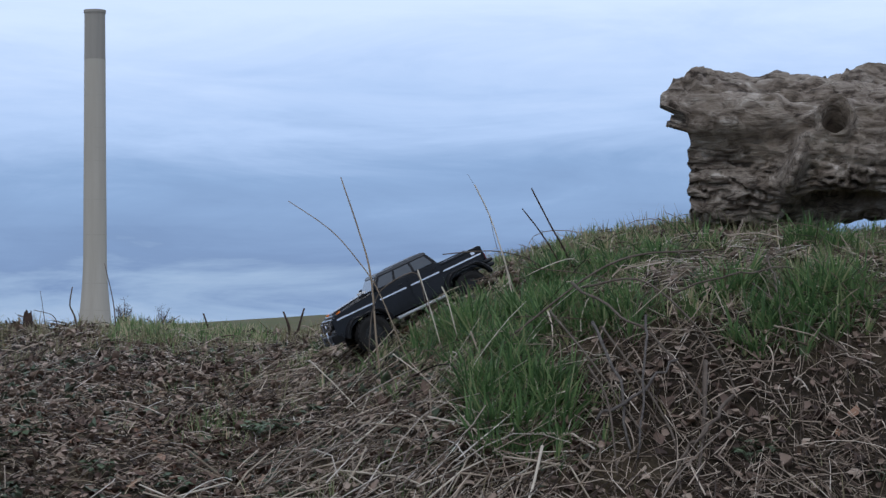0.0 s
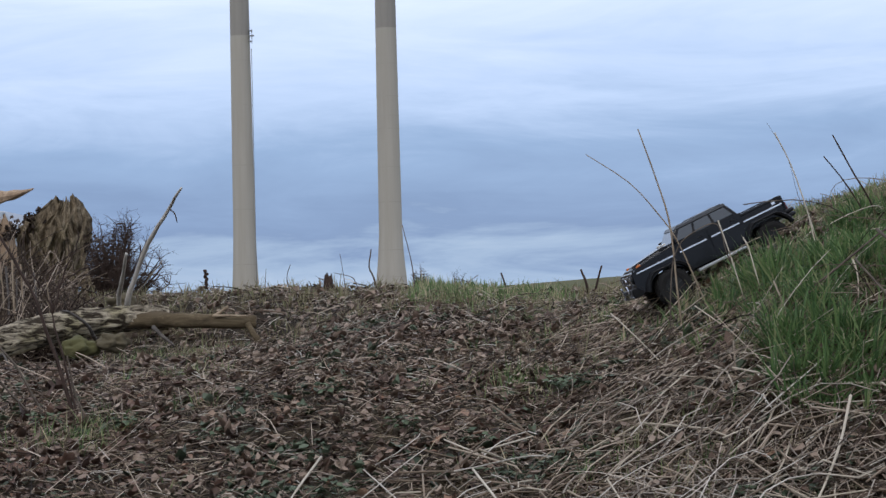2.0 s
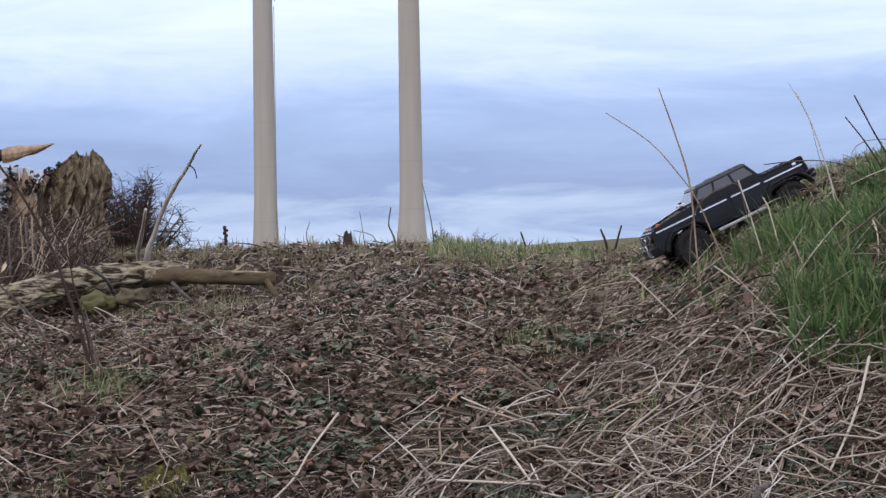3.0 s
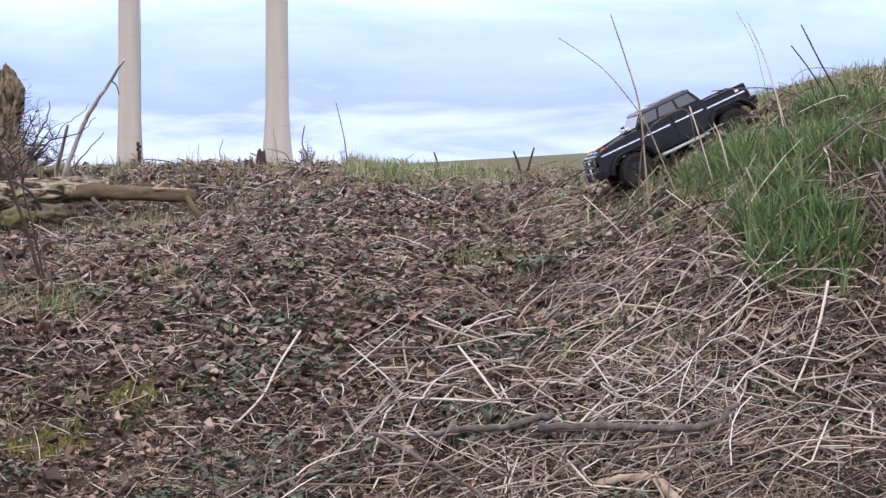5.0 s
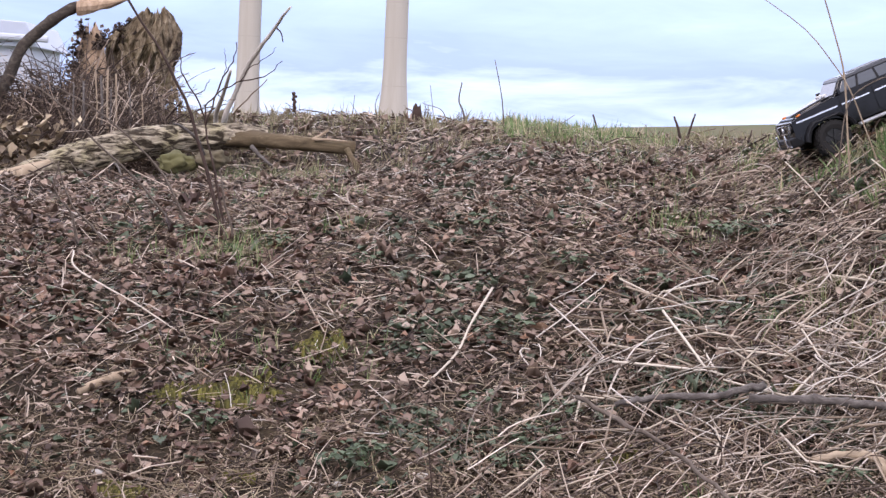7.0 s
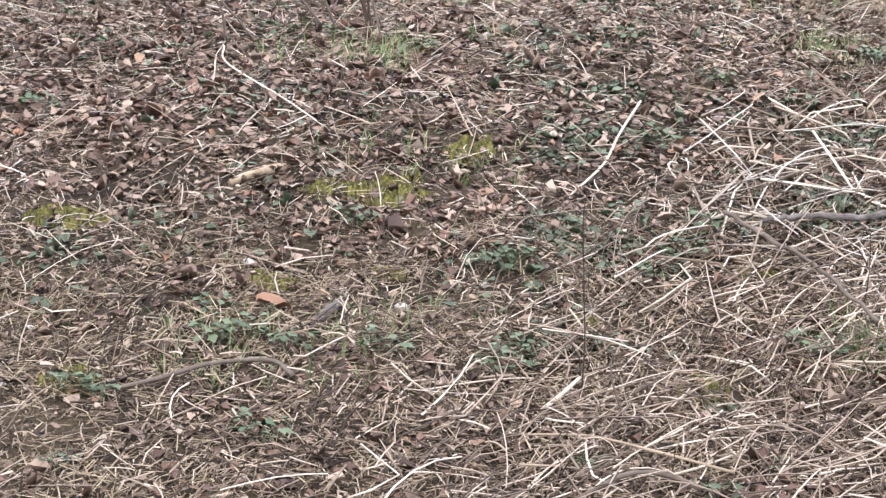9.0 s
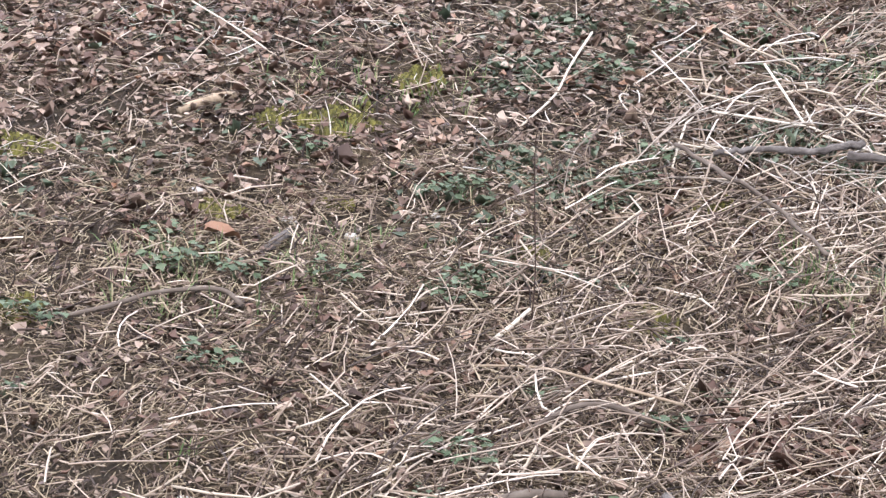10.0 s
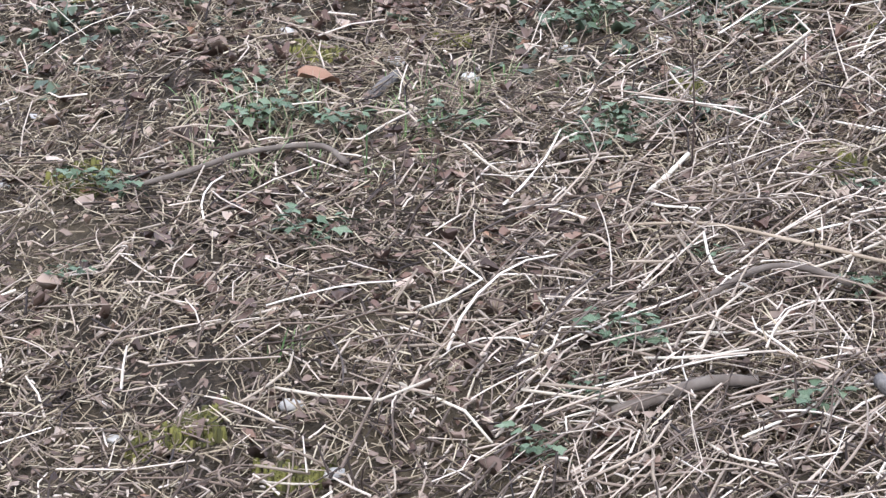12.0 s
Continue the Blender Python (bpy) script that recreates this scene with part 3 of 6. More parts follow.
pane("windscreen", [on_end(0.118, 0.082, 0.084, 0.076, v, q) for v, q in ((0.12, -1), (0.12, 1), (0.86, 1), (0.86, -1))], (1, 0, 0), "dark smoked windscreen")
pane("rear_window", [on_end(-0.104, -0.080, 0.078, 0.072, v, q) for v, q in ((0.2, -1), (0.2, 1), (0.85, 1), (0.85, -1))], (-1, 0, 0), "dark smoked rear window")
for s in (-0.045, 0.03):
    slab("wiper", 0.1195, 0.1225, s - 0.034, s + 0.034, zb + 0.006, zb + 0.0095, M_CHROME, cabin, "silver wiper blade", 0.0008)
for s in (-1, 1):
    slab("mirror", 0.098, 0.110, s * 0.106 - 0.010, s * 0.106 + 0.010, 0.172, 0.190, M_BLACK, TRUCK, "small black door mirror", 0.003)
    # doors, handles and the long bright strips
    for x0, x1 in ((-0.098, 0.005), (0.012, 0.108)):
        d = slab("door", x0, x1, s * 0.0965 - 0.0012, s * 0.0965 + 0.0012, 0.090, 0.166, M_BLACK, TRUCK, "", 0.001)
        slab("door_handle", x0 + 0.010, x0 + 0.026, s * 0.099 - 0.002, s * 0.099 + 0.002, 0.156, 0.1605, M_SATIN, d, "", 0.001)
        slab("door_strip", x0 + 0.004, x1 - 0.004, s * 0.0985 - 0.0012, s * 0.0985 + 0.0012, 0.141, 0.1455, M_CHROME, d, "bright silver trim strip", 0.0006)
    slab("wing_strip", 0.118, 0.248, s * 0.0975 - 0.0014, s * 0.0975 + 0.0014, 0.141, 0.1455, M_CHROME, TRUCK, "bright silver trim strip", 0.0006)
    slab("bed_strip", -0.233, -0.106, s * 0.0975 - 0.0014, s * 0.0975 + 0.0014, 0.138, 0.1425, M_CHROME, TRUCK, "bright silver trim strip", 0.0006)
    slab("fuel_cap", -0.216, -0.204, s * 0.0975 - 0.001, s * 0.0975 + 0.001, 0.147, 0.155, M_CHROME, TRUCK, "", 0.0006)
    block("side_step", [(-0.080, s * 0.094, 0.068), (0.080, s * 0.094, 0.068), (0.080, s * 0.116, 0.068), (-0.080, s * 0.116, 0.068)], [(-0.080, s * 0.094, 0.077), (0.080, s * 0.094, 0.077), (0.078, s * 0.117, 0.075), (-0.078, s * 0.117, 0.075)], M_SILVER, TRUCK, "bright silver running board", 0.002)
    # flares over the wheels
    for cx in (AX, -AX):
        bm = bmesh.new()
        angs = [radians(d) for d in range(12, 169, 12)]
        rows = []
        for a in angs:
            c, sn = math.cos(a), math.sin(a)
            flat = 0.070 * sn if sn < 0.86 else 0.066
            ring = []
            for r_add, yy in ((0.0, 0.088), (0.0, 0.119), (0.006, 0.121), (0.010, 0.112), (0.012, 0.094)):
                ring.append(bm.verts.new((cx + (0.070 + r_add) * c, s * yy, 0.062 + (min(0.059, 0.068 * sn) + r_add * 0.7))))
            rows.append(ring)
        for a, b in zip(rows, rows[1:]):
            for k in range(4):
                bm.faces.new((a[k], a[k + 1], b[k + 1], b[k]))
        bm.faces.new(rows[0])
        bm.faces.new(rows[-1][::-1])
        bmesh.ops.recalc_face_normals(bm, faces=bm.faces)
        part("fender_flare", bm, M_SATIN, TRUCK, "black plastic wheel-arch flare")
# load bed
slab("bed_floor", -0.233, -0.108, -0.086, 0.086, 0.108, 0.116, M_SATIN, TRUCK)
for k in range(9):
    slab("bed_rib", -0.231, -0.110, -0.076 + 0.019 * k - 0.004, -0.076 + 0.019 * k + 0.004, 0.115, 0.119, M_ROOF, TRUCK, "", 0.001)
for s in (-1, 1):
    slab("bed_rail", -0.237, -0.106, s * 0.088 - 0.009, s * 0.088 + 0.009, 0.157, 0.165, M_BLACK, TRUCK, "", 0.002)
slab("tailgate", -0.242, -0.231, -0.096, 0.096, 0.100, 0.163, M_BLACK, TRUCK, "glossy black tailgate", 0.002)
slab("headboard", -0.112, -0.104, -0.088, 0.088, 0.108, 0.170, M_SATIN, TRUCK)
for s in (-1, 1):
    slab("tail_lamp", -0.2455, -0.241, s * 0.085 - 0.008, s * 0.085 + 0.008, 0.118, 0.140, plain("dark_red_lens", (0.12, 0.01, 0.01), 0.236), TRUCK, "dark red tail lamp", 0.0015)
for z in (0.098, 0.112):
    v, f = tube_geo(spline([(-0.229, -0.098, z), (-0.257, -0.088, z), (-0.261, 0, z), (-0.257, 0.088, z), (-0.229, 0.098, z)], 15), [0.0062] * 15, 8)
    sheet("rear_bumper", v, f, M_SATIN, TRUCK, "black tubular rear bumper", True)
# front: grille, lamps, bumper
grille = slab("grille", 0.2625, 0.2665, -0.050, 0.050, 0.121, 0.143, M_SATIN, TRUCK, "dark grille with a bright frame", 0.001)
for y0, y1, z0, z1 in ((-0.052, 0.052, 0.141, 0.1445), (-0.052, 0.052, 0.1185, 0.122), (-0.052, -0.0485, 0.119, 0.144), (0.0485, 0.052, 0.119, 0.144)):
    slab("grille_frame", 0.266, 0.2695, y0, y1, z0, z1, M_CHROME, grille, "bright silver frame bar", 0.0008)
for k in range(4):
    slab("grille_bar", 0.266, 0.2675, -0.047, 0.047, 0.1245 + 0.0045 * k, 0.1260 + 0.0045 * k, M_BLACK, grille, "", 0)
bm = bmesh.new()
bmesh.ops.create_cone(bm, cap_ends=True, segments=20, radius1=0.008, radius2=0.007, depth=0.003, matrix=Matrix.Translation((0.2695, 0, 0.132)) @ Matrix.Rotation(radians(90), 4, "Y"))
part("emblem", bm, M_CHROME, grille, "plain round silver badge")
for s in (-1, 1):
    bm = bmesh.new()
    bmesh.ops.create_cone(bm, cap_ends=True, segments=24, radius1=0.0125, radius2=0.0105, depth=0.007, matrix=Matrix.Translation((0.2655, s * 0.070, 0.132)) @ Matrix.Rotation(radians(90), 4, "Y"))
    lamp = part("headlight", bm, M_LAMP, TRUCK, "round clear headlight")
    bm = bmesh.new()
    bmesh.ops.create_cone(bm, cap_ends=False, segments=24, radius1=0.0142, radius2=0.0134, depth=0.006, matrix=Matrix.Translation((0.2655, s * 0.070, 0.132)) @ Matrix.Rotation(radians(90), 4, "Y"))
    part("headlight_ring", bm, M_SATIN, lamp)
bump = block("front_bumper", [(0.248, -0.098, 0.078), (0.282, -0.082, 0.078), (0.282, 0.082, 0.078), (0.248, 0.098, 0.078)], [(0.248, -0.098, 0.106), (0.28, -0.082, 0.106), (0.28, 0.082, 0.106), (0.248, 0.098, 0.106)], M_SATIN, TRUCK, "chunky black front bumper", 0.004)
slab("bumper_slot", 0.2805, 0.2835, -0.050, 0.050, 0.086, 0.096, M_BLACK, bump, "", 0.001)
for s in (-1, 1):
    slab("bumper_upright", 0.2795, 0.2865, s * 0.045 - 0.006, s * 0.045 + 0.006, 0.079, 0.120, M_CHROME, bump, "bright silver bumper upright", 0.002)
    slab("bumper_lip", 0.272, 0.2845, s * 0.066 - 0.016, s * 0.066 + 0.016, 0.082, 0.0855, M_CHROME, bump, "thin silver lip", 0.001)
# brush bar along the wing
v, f = tube_geo(spline([(0.105, 0.098, 0.178), (0.17, 0.100, 0.176), (0.236, 0.098, 0.166), (0.258, 0.090, 0.150)], 12), [0.0016] * 12, 6)
sheet("brush_wire", v, f, M_SATIN, TRUCK, "", True)
# chassis
for s in (-1, 1):
    slab("chassis_rail", -0.221, 0.241, s * 0.030 - 0.005, s * 0.030 + 0.005, 0.082, 0.098, M_SATIN, TRUCK)
slab("gearbox", -0.04, 0.06, -0.030, 0.030, 0.066, 0.090, M_SATIN, TRUCK, "", 0.006)
for cx in (AX, -AX):
    v, f = tube_geo([(cx, -0.085, 0.062), (cx, -0.03, 0.062), (cx, 0.03, 0.062), (cx, 0.085, 0.062)], [0.008, 0.011, 0.011, 0.008], 10)
    sheet("axle", v, f, M_SATIN, TRUCK, "", True)
    bm = bmesh.new()
    bmesh.ops.create_uvsphere(bm, u_segments=16, v_segments=10, radius=0.019, matrix=Matrix.Translation((cx, 0.015, 0.062)))
    part("differential", bm, M_SATIN, TRUCK, smooth=True)
    for s in (-1, 1):
        inward = -1 if cx > 0 else 1
        v, f = tube_geo([(cx, s * 0.06, 0.060), (cx + inward * 0.10, s * 0.032, 0.078)], [0.0035, 0.0035], 8)
        sheet("suspension_link", v, f, M_SATIN, TRUCK, "", True)
        pts = [(cx + inward * 0.012, s * 0.066, 0.066), (cx + inward * 0.022, s * 0.058, 0.095), (cx + inward * 0.030, s * 0.050, 0.125)]
        v, f = tube_geo(pts, [0.0035, 0.0065, 0.0065], 10)
        sheet("shock_absorber", v, f, M_ROOF, TRUCK, "", True)


def make_wheel():
    """A lugged off-road tyre and a spoked rim, axis along y."""
    w = thing("wheel", "", "")
    sides, ring = 40, [(0.032, -0.019), (0.046, -0.0225), (0.0545, -0.021), (0.058, -0.015), (0.0588, 0.0), (0.058, 0.015), (0.0545, 0.021), (0.046, 0.0225), (0.032, 0.019)]
    bm = bmesh.new()
    rows = []
    for s in range(sides):
        a = math.tau * s / sides
        rows.append([bm.verts.new((r * math.cos(a), y, r * math.sin(a))) for r, y in ring])
    for s in range(sides):
        a, b = rows[s], rows[(s + 1) % sides]
        for k in range(len(ring) - 1):
            bm.faces.new((a[k], a[k + 1], b[k + 1], b[k]))
    # tread lugs, staggered
    for s in range(22):
        for yy, off in ((-0.0165, 0.0), (-0.0055, 0.5), (0.0055, 0.0), (0.0165, 0.5)):
            a = math.tau * (s + off) / 22
            boxed(bm, 0, 0, 0, 0.0045, 0.0085, 0.0095, Matrix.Rotation(-a, 4, "Y") @ Matrix.Translation((0.0592 if abs(yy) < 0.01 else 0.0578, yy, 0)))
    bmesh.ops.recalc_face_normals(bm, faces=bm.faces)
    tyre = part("tyre", bm, M_TYRE, w, "dusty black lugged tyre")
    bm = bmesh.new()
    bmesh.ops.create_cone(bm, cap_ends=True, segments=32, radius1=0.033, radius2=0.033, depth=0.030, matrix=Matrix.Rotation(radians(90), 4, "X"))
    rim = part("rim", bm, M_RIM, w, "black six-spoke rim")
    bm = bmesh.new()
    for s in range(6):
        a = math.tau * s / 6
        for yy in (0.0175,):
            boxed(bm, 0, 0, 0, 0.022, 0.004, 0.007, Matrix.Rotation(-a, 4, "Y") @ Matrix.Translation((0.018, yy, 0)))
    part("spoke_ring", bm, M_RIM, w)
    bm = bmesh.new()
    for yy in (0.019,):
        bmesh.ops.create_cone(bm, cap_ends=True, segments=12, radius1=0.007, radius2=0.006, depth=0.008, matrix=Matrix.Translation((0, yy, 0)) @ Matrix.Rotation(radians(90), 4, "X"))
    part("hub", bm, M_RIM, w)
    return w


wheel = make_wheel()
wheel.parent = TRUCK
SMALLER = Matrix.Diagonal((0.89, 0.96, 0.89, 1))
wheel.matrix_basis = pose(AX, 0.098, 0.062, 0, 10, 6) @ SMALLER
for cx, cy_, tilt, steer in ((AX, -0.098, 31, 186), (-AX, 0.098, 3, 0), (-AX, -0.098, 22, 180)):
    copy_thing(wheel, pose(cx, cy_, 0.062, 0, tilt, steer) @ SMALLER)

# ---- litter, straw and growth on the ground ----
RNG = np.random.default_rng(7)


def patchy(x, y, s, k):
    """A smooth field from 0 to 1 with lumps of about 1/s metres."""
    v = (np.sin(s * 2.1 * x + 1.7 * k + 1.3 * np.sin(s * 1.3 * y + k)) + np.sin(s * 2.6 * y + 2.3 * k + 1.1 * np.sin(s * 1.9 * x - k))
         + 0.6 * np.sin(s * 4.7 * (x + y) + k) * np.sin(s * 4.1 * (x - y) - 2 * k))
    return np.clip(v / 5.2 + 0.5, 0, 1)


def slope(x, y):
    e = 0.03
    return (height(x + e, y) - height(x - e, y)) / (2 * e), (height(x, y + e) - height(x, y - e)) / (2 * e)


def scatter(n, x0, x1, y0, y1, weight=None):
    """n places in a rectangle, thinned by weight(x, y) in 0..1."""
    xs, ys = [], []
    got = 0
    while got < n:
        x, y = RNG.uniform(x0, x1, 4 * n), RNG.uniform(y0, y1, 4 * n)
        if weight is not None:
            keep = RNG.random(4 * n) < weight(x, y)
            x, y = x[keep], y[keep]
        xs.append(x)
        ys.append(y)
        got += len(x)
        if len(x) == 0:
            break
    return np.concatenate(xs)[:n], np.concatenate(ys)[:n]


def stem_arrays(x, y, length, radius, lift, heading, tilt, bend, sides=3, segs=3, up_base=0.0):
    """Bent stems: starts at (x, y), runs along heading, tilted up, bent sideways and down. Returns verts and faces."""
    n = len(x)
    u = np.linspace(0, 1, segs + 1)[None, :]
    # across the slope: the path in plan, then laid on the land
    hd = heading[:, None] + bend[:, None] * (u - 0.5)
    hd = hd + (u > RNG.uniform(0.15, 0.85, n)[:, None]) * (RNG.normal(0, 0.9, n) * (RNG.random(n) < 0.4))[:, None]
    step = length[:, None] / segs
    px = x[:, None] + np.concatenate([np.zeros((n, 1)), np.cumsum(np.cos(hd[:, :-1]) * step * np.cos(tilt[:, None]), 1)], 1)
    py = y[:, None] + np.concatenate([np.zeros((n, 1)), np.cumsum(np.sin(hd[:, :-1]) * step * np.cos(tilt[:, None]), 1)], 1)
    arc = 4 * u * (1 - u) * np.abs(bend[:, None]) * length[:, None] * 0.08
    pz = height(px, py) + lift[:, None] + u * length[:, None] * np.sin(tilt[:, None]) + arc
    P = np.stack([px, py, pz], -1)
    D = np.gradient(P, axis=1)
    D /= np.linalg.norm(D, axis=-1, keepdims=True) + 1e-9
    ref = np.array([0.2, 0.3, 0.93])
    U = np.cross(D, ref)
    U /= np.linalg.norm(U, axis=-1, keepdims=True) + 1e-9
    V = np.cross(D, U)
    rad = radius[:, None] * (1 - 0.35 * u)
    rings = []
    for s in range(sides):
        a = math.tau * s / sides
        rings.append(P + (U * math.cos(a) + V * math.sin(a)) * rad[..., None])
    W = np.stack(rings, 2)  # n, segs+1, sides, 3
    base = (np.arange(n) * (segs + 1) * sides)[:, None, None]
    k = np.arange(segs)[None, :, None] * sides
    s = np.arange(sides)[None, None, :]
    s2 = (s + 1) % sides
    F = np.stack([base + k + s, base + k + s2, base + k + sides + s2, base + k + sides + s], -1).reshape(-1, 4)
    return W.reshape(-1, 3), F


def bulk(name, W, F, material, label, category, parent=None):
    me = bpy.data.meshes.new(name)
    nv, nf, w = len(W), len(F), F.shape[1]
    me.vertices.add(nv)
    me.vertices.foreach_set("co", np.ascontiguousarray(W, dtype=np.float32).ravel())
    me.loops.add(nf * w)
    me.loops.foreach_set("vertex_index", np.ascontiguousarray(F, dtype=np.int32).ravel())
    me.polygons.add(nf)
    me.polygons.foreach_set("loop_start", np.arange(0, nf * w, w, dtype=np.int32))
    me.polygons.foreach_set("loop_total", np.full(nf, w, dtype=np.int32))
    me.update(calc_edges=True)
    me.validate()
    me.materials.append(material)
    ob = new(name, me)
    if parent:
        ob.parent = parent
    return tagged(ob, label, category, kind="stuff")


def island_mat(name, stops, rough=0.8, bump_scale=120.0, trans=0.0, spec=0.25):
    m = Mat(name, rough, spec=spec)
    grain = m.noise(bump_scale, 4, 0.6)
    base = m.ramp(m.island(), stops)
    m.color(m.mix(m.math("MULTIPLY", grain, 0.55), base, m.mix(0.55, base, (0.05, 0.035, 0.025))))
    m.bump(grain, 0.4, 0.002)
    if trans:
        t = m.n.new("ShaderNodeBsdfTranslucent")
        m.l.new(base, t.inputs[0])
        mx = m.n.new("ShaderNodeMixShader")
        mx.inputs[0].default_value = trans
        m.l.new(m.bsdf.outputs[0], mx.inputs[1])
        m.l.new(t.outputs[0], mx.inputs[2])
        m.l.new(mx.outputs[0], m.n["Material Output"].inputs[0])
    return m.m


M_STRAW = island_mat("bleached_straw", [(0.0, (0.043, 0.029, 0.021)), (0.32, (0.151, 0.108, 0.077)), (0.62, (0.377, 0.291, 0.213)), (0.88, (0.604, 0.493, 0.384)), (1.0, (0.798, 0.693, 0.570))], 0.6)
M_TAN = island_mat("tan_grass_stems", [(0.0, (0.055, 0.039, 0.025)), (0.4, (0.207, 0.153, 0.096)), (0.75, (0.390, 0.306, 0.199)), (1.0, (0.609, 0.507, 0.346))], 0.7)
M_PALESTRAW = island_mat("whitish_straw", [(0.0, (0.09, 0.068, 0.052)), (0.3, (0.21, 0.165, 0.127)), (0.6, (0.48, 0.41, 0.33)), (0.85, (0.68, 0.61, 0.52)), (1.0, (0.82, 0.76, 0.67))], 0.6)
M_CHIP = island_mat("broken_stems", [(0.0, (0.017, 0.011, 0.009)), (0.35, (0.065, 0.044, 0.031)), (0.65, (0.200, 0.142, 0.102)), (0.86, (0.470, 0.370, 0.278)), (1.0, (0.753, 0.627, 0.502))], 0.75)
M_DARKBRUSH = island_mat("dark_bramble", [(0.0, (0.02, 0.013, 0.010)), (0.5, (0.065, 0.043, 0.032)), (0.9, (0.14, 0.10, 0.075)), (1.0, (0.26, 0.2, 0.15))], 0.75)
M_LEAF = island_mat("dead_leaf", [(0.0, (0.035, 0.021, 0.016)), (0.3, (0.134, 0.085, 0.061)), (0.6, (0.228, 0.160, 0.118)), (0.82, (0.350, 0.257, 0.190)), (0.97, (0.451, 0.355, 0.275)), (1.0, (0.279, 0.131, 0.067))], 0.6, 60)
M_REDLEAF = island_mat("russet_leaf", [(0.0, (0.049, 0.028, 0.021)), (0.5, (0.122, 0.069, 0.049)), (0.9, (0.211, 0.125, 0.086)), (1.0, (0.294, 0.196, 0.135))], 0.6, 60)
M_GRASS = island_mat("green_grass", [(0.0, (0.078, 0.124, 0.050)), (0.35, (0.148, 0.235, 0.083)), (0.6, (0.233, 0.327, 0.125)), (0.78, (0.394, 0.392, 0.214)), (1.0, (0.648, 0.523, 0.338))], 0.5, trans=0.4)
M_LUSH = island_mat("lush_grass", [(0.0, (0.060, 0.119, 0.047)), (0.5, (0.128, 0.225, 0.078)), (0.88, (0.216, 0.312, 0.116)), (1.0, (0.405, 0.388, 0.200))], 0.45, trans=0.4)
M_DRYGRASS = island_mat("dry_crest_grass", [(0.0, (0.19, 0.155, 0.09)), (0.4, (0.34, 0.29, 0.175)), (0.75, (0.22, 0.24, 0.105)), (1.0, (0.50, 0.43, 0.29))], 0.6, trans=0.3)
M_PLANT = island_mat("weed_leaf_green", [(0.0, (0.04, 0.058, 0.034)), (0.5, (0.078, 0.108, 0.062)), (1.0, (0.15, 0.185, 0.12))], 0.5)


def single_mat(name, stops, rough=0.65, scale=90.0):
    """The same for pieces that are objects of their own."""
    m = Mat(name, rough, spec=0.25)
    grain = m.noise(scale, 4, 0.6)
    base = m.ramp(m.one(), stops)
    m.color(m.mix(m.math("MULTIPLY", grain, 0.5), base, m.mix(0.6, base, (0.06, 0.04, 0.03))))
    m.bump(grain, 0.4, 0.002)
    return m.m


M_STRAWSTEM = plain("white_dry_stem", (0.5, 0.43, 0.33), 0.6, 0.0, 0.3, 50, 0.3, 0.001)
M_STRAWONE = single_mat("single_straw", [(0.0, (0.17, 0.125, 0.085)), (0.4, (0.36, 0.28, 0.2)), (0.75, (0.52, 0.44, 0.33)), (1.0, (0.7, 0.62, 0.5))])
M_LEAFONE = single_mat("single_dead_leaf", [(0.0, (0.05, 0.028, 0.02)), (0.4, (0.13, 0.065, 0.04)), (0.7, (0.25, 0.13, 0.075)), (0.9, (0.38, 0.28, 0.2)), (1.0, (0.27, 0.125, 0.06))])
M_PLANTONE = single_mat("green_weed_leaf", [(0.0, (0.05, 0.078, 0.038)), (0.5, (0.085, 0.125, 0.065)), (1.0, (0.15, 0.19, 0.11))], 0.6)
M_MOSS = island_mat("yellow_green_moss", [(0.0, (0.045, 0.043, 0.014)), (0.5, (0.105, 0.098, 0.024)), (1.0, (0.20, 0.182, 0.045))], 0.9)


def clear(x, y):
    """Nothing grows through the truck."""
    return 1 - np.exp(-(((x - 1.0) / 0.36) ** 4 + ((y - 7.42) / 0.20) ** 4))


BARE = np.array([(-0.73, 5.05, 0.14), (-1.25, 4.98, 0.15), (-0.04, 5.14, 0.11), (-0.52, 5.15, 0.10), (-0.30, 4.93, 0.07), (-1.0, 5.30, 0.10), (-1.5, 5.2, 0.12), (-0.10, 4.62, 0.08), (-1.1, 3.95, 0.10), (-0.85, 4.1, 0.07), (-1.35, 4.40, 0.08), (-0.63, 5.92, 0.10), (-0.83, 5.64, 0.14), (-0.70, 5.74, 0.10), (-1.57, 5.45, 0.12), (-0.95, 5.60, 0.10), (-0.55, 5.25, 0.10), (0.0, 5.25, 0.10)])


def covered(x, y):
    """Falls towards 0 on the spots of bare soil."""
    v = np.ones_like(x)
    for bx, by, br in BARE:
        v = v * (1 - 0.82 * np.exp(-((x - bx) ** 2 + ((y - by) * 1.6) ** 2) / br ** 2))
    return v


def in_straw(x, y):
    """Where the mown stems lie thick."""
    a = smooth((x + 0.62 - 0.42 * (y - 5.2)) / 0.6) * smooth((6.6 - y) / 0.75) * (1 - 0.85 * smooth((x - 0.92) / 0.3) * smooth((y - 5.65) / 0.3))
    low = smooth((4.9 - y) / 0.9) * (0.35 + 0.65 * smooth((x + 1.2) / 0.9)) * (1 - 0.75 * np.exp(-((x - 0.04) / 0.13) ** 2 - ((y - 4.06) / 0.15) ** 2))
    return np.clip(np.maximum(a * (0.45 + 0.55 * patchy(x, y, 1.3, 0.4)), low), 0, 1) * covered(x, y)


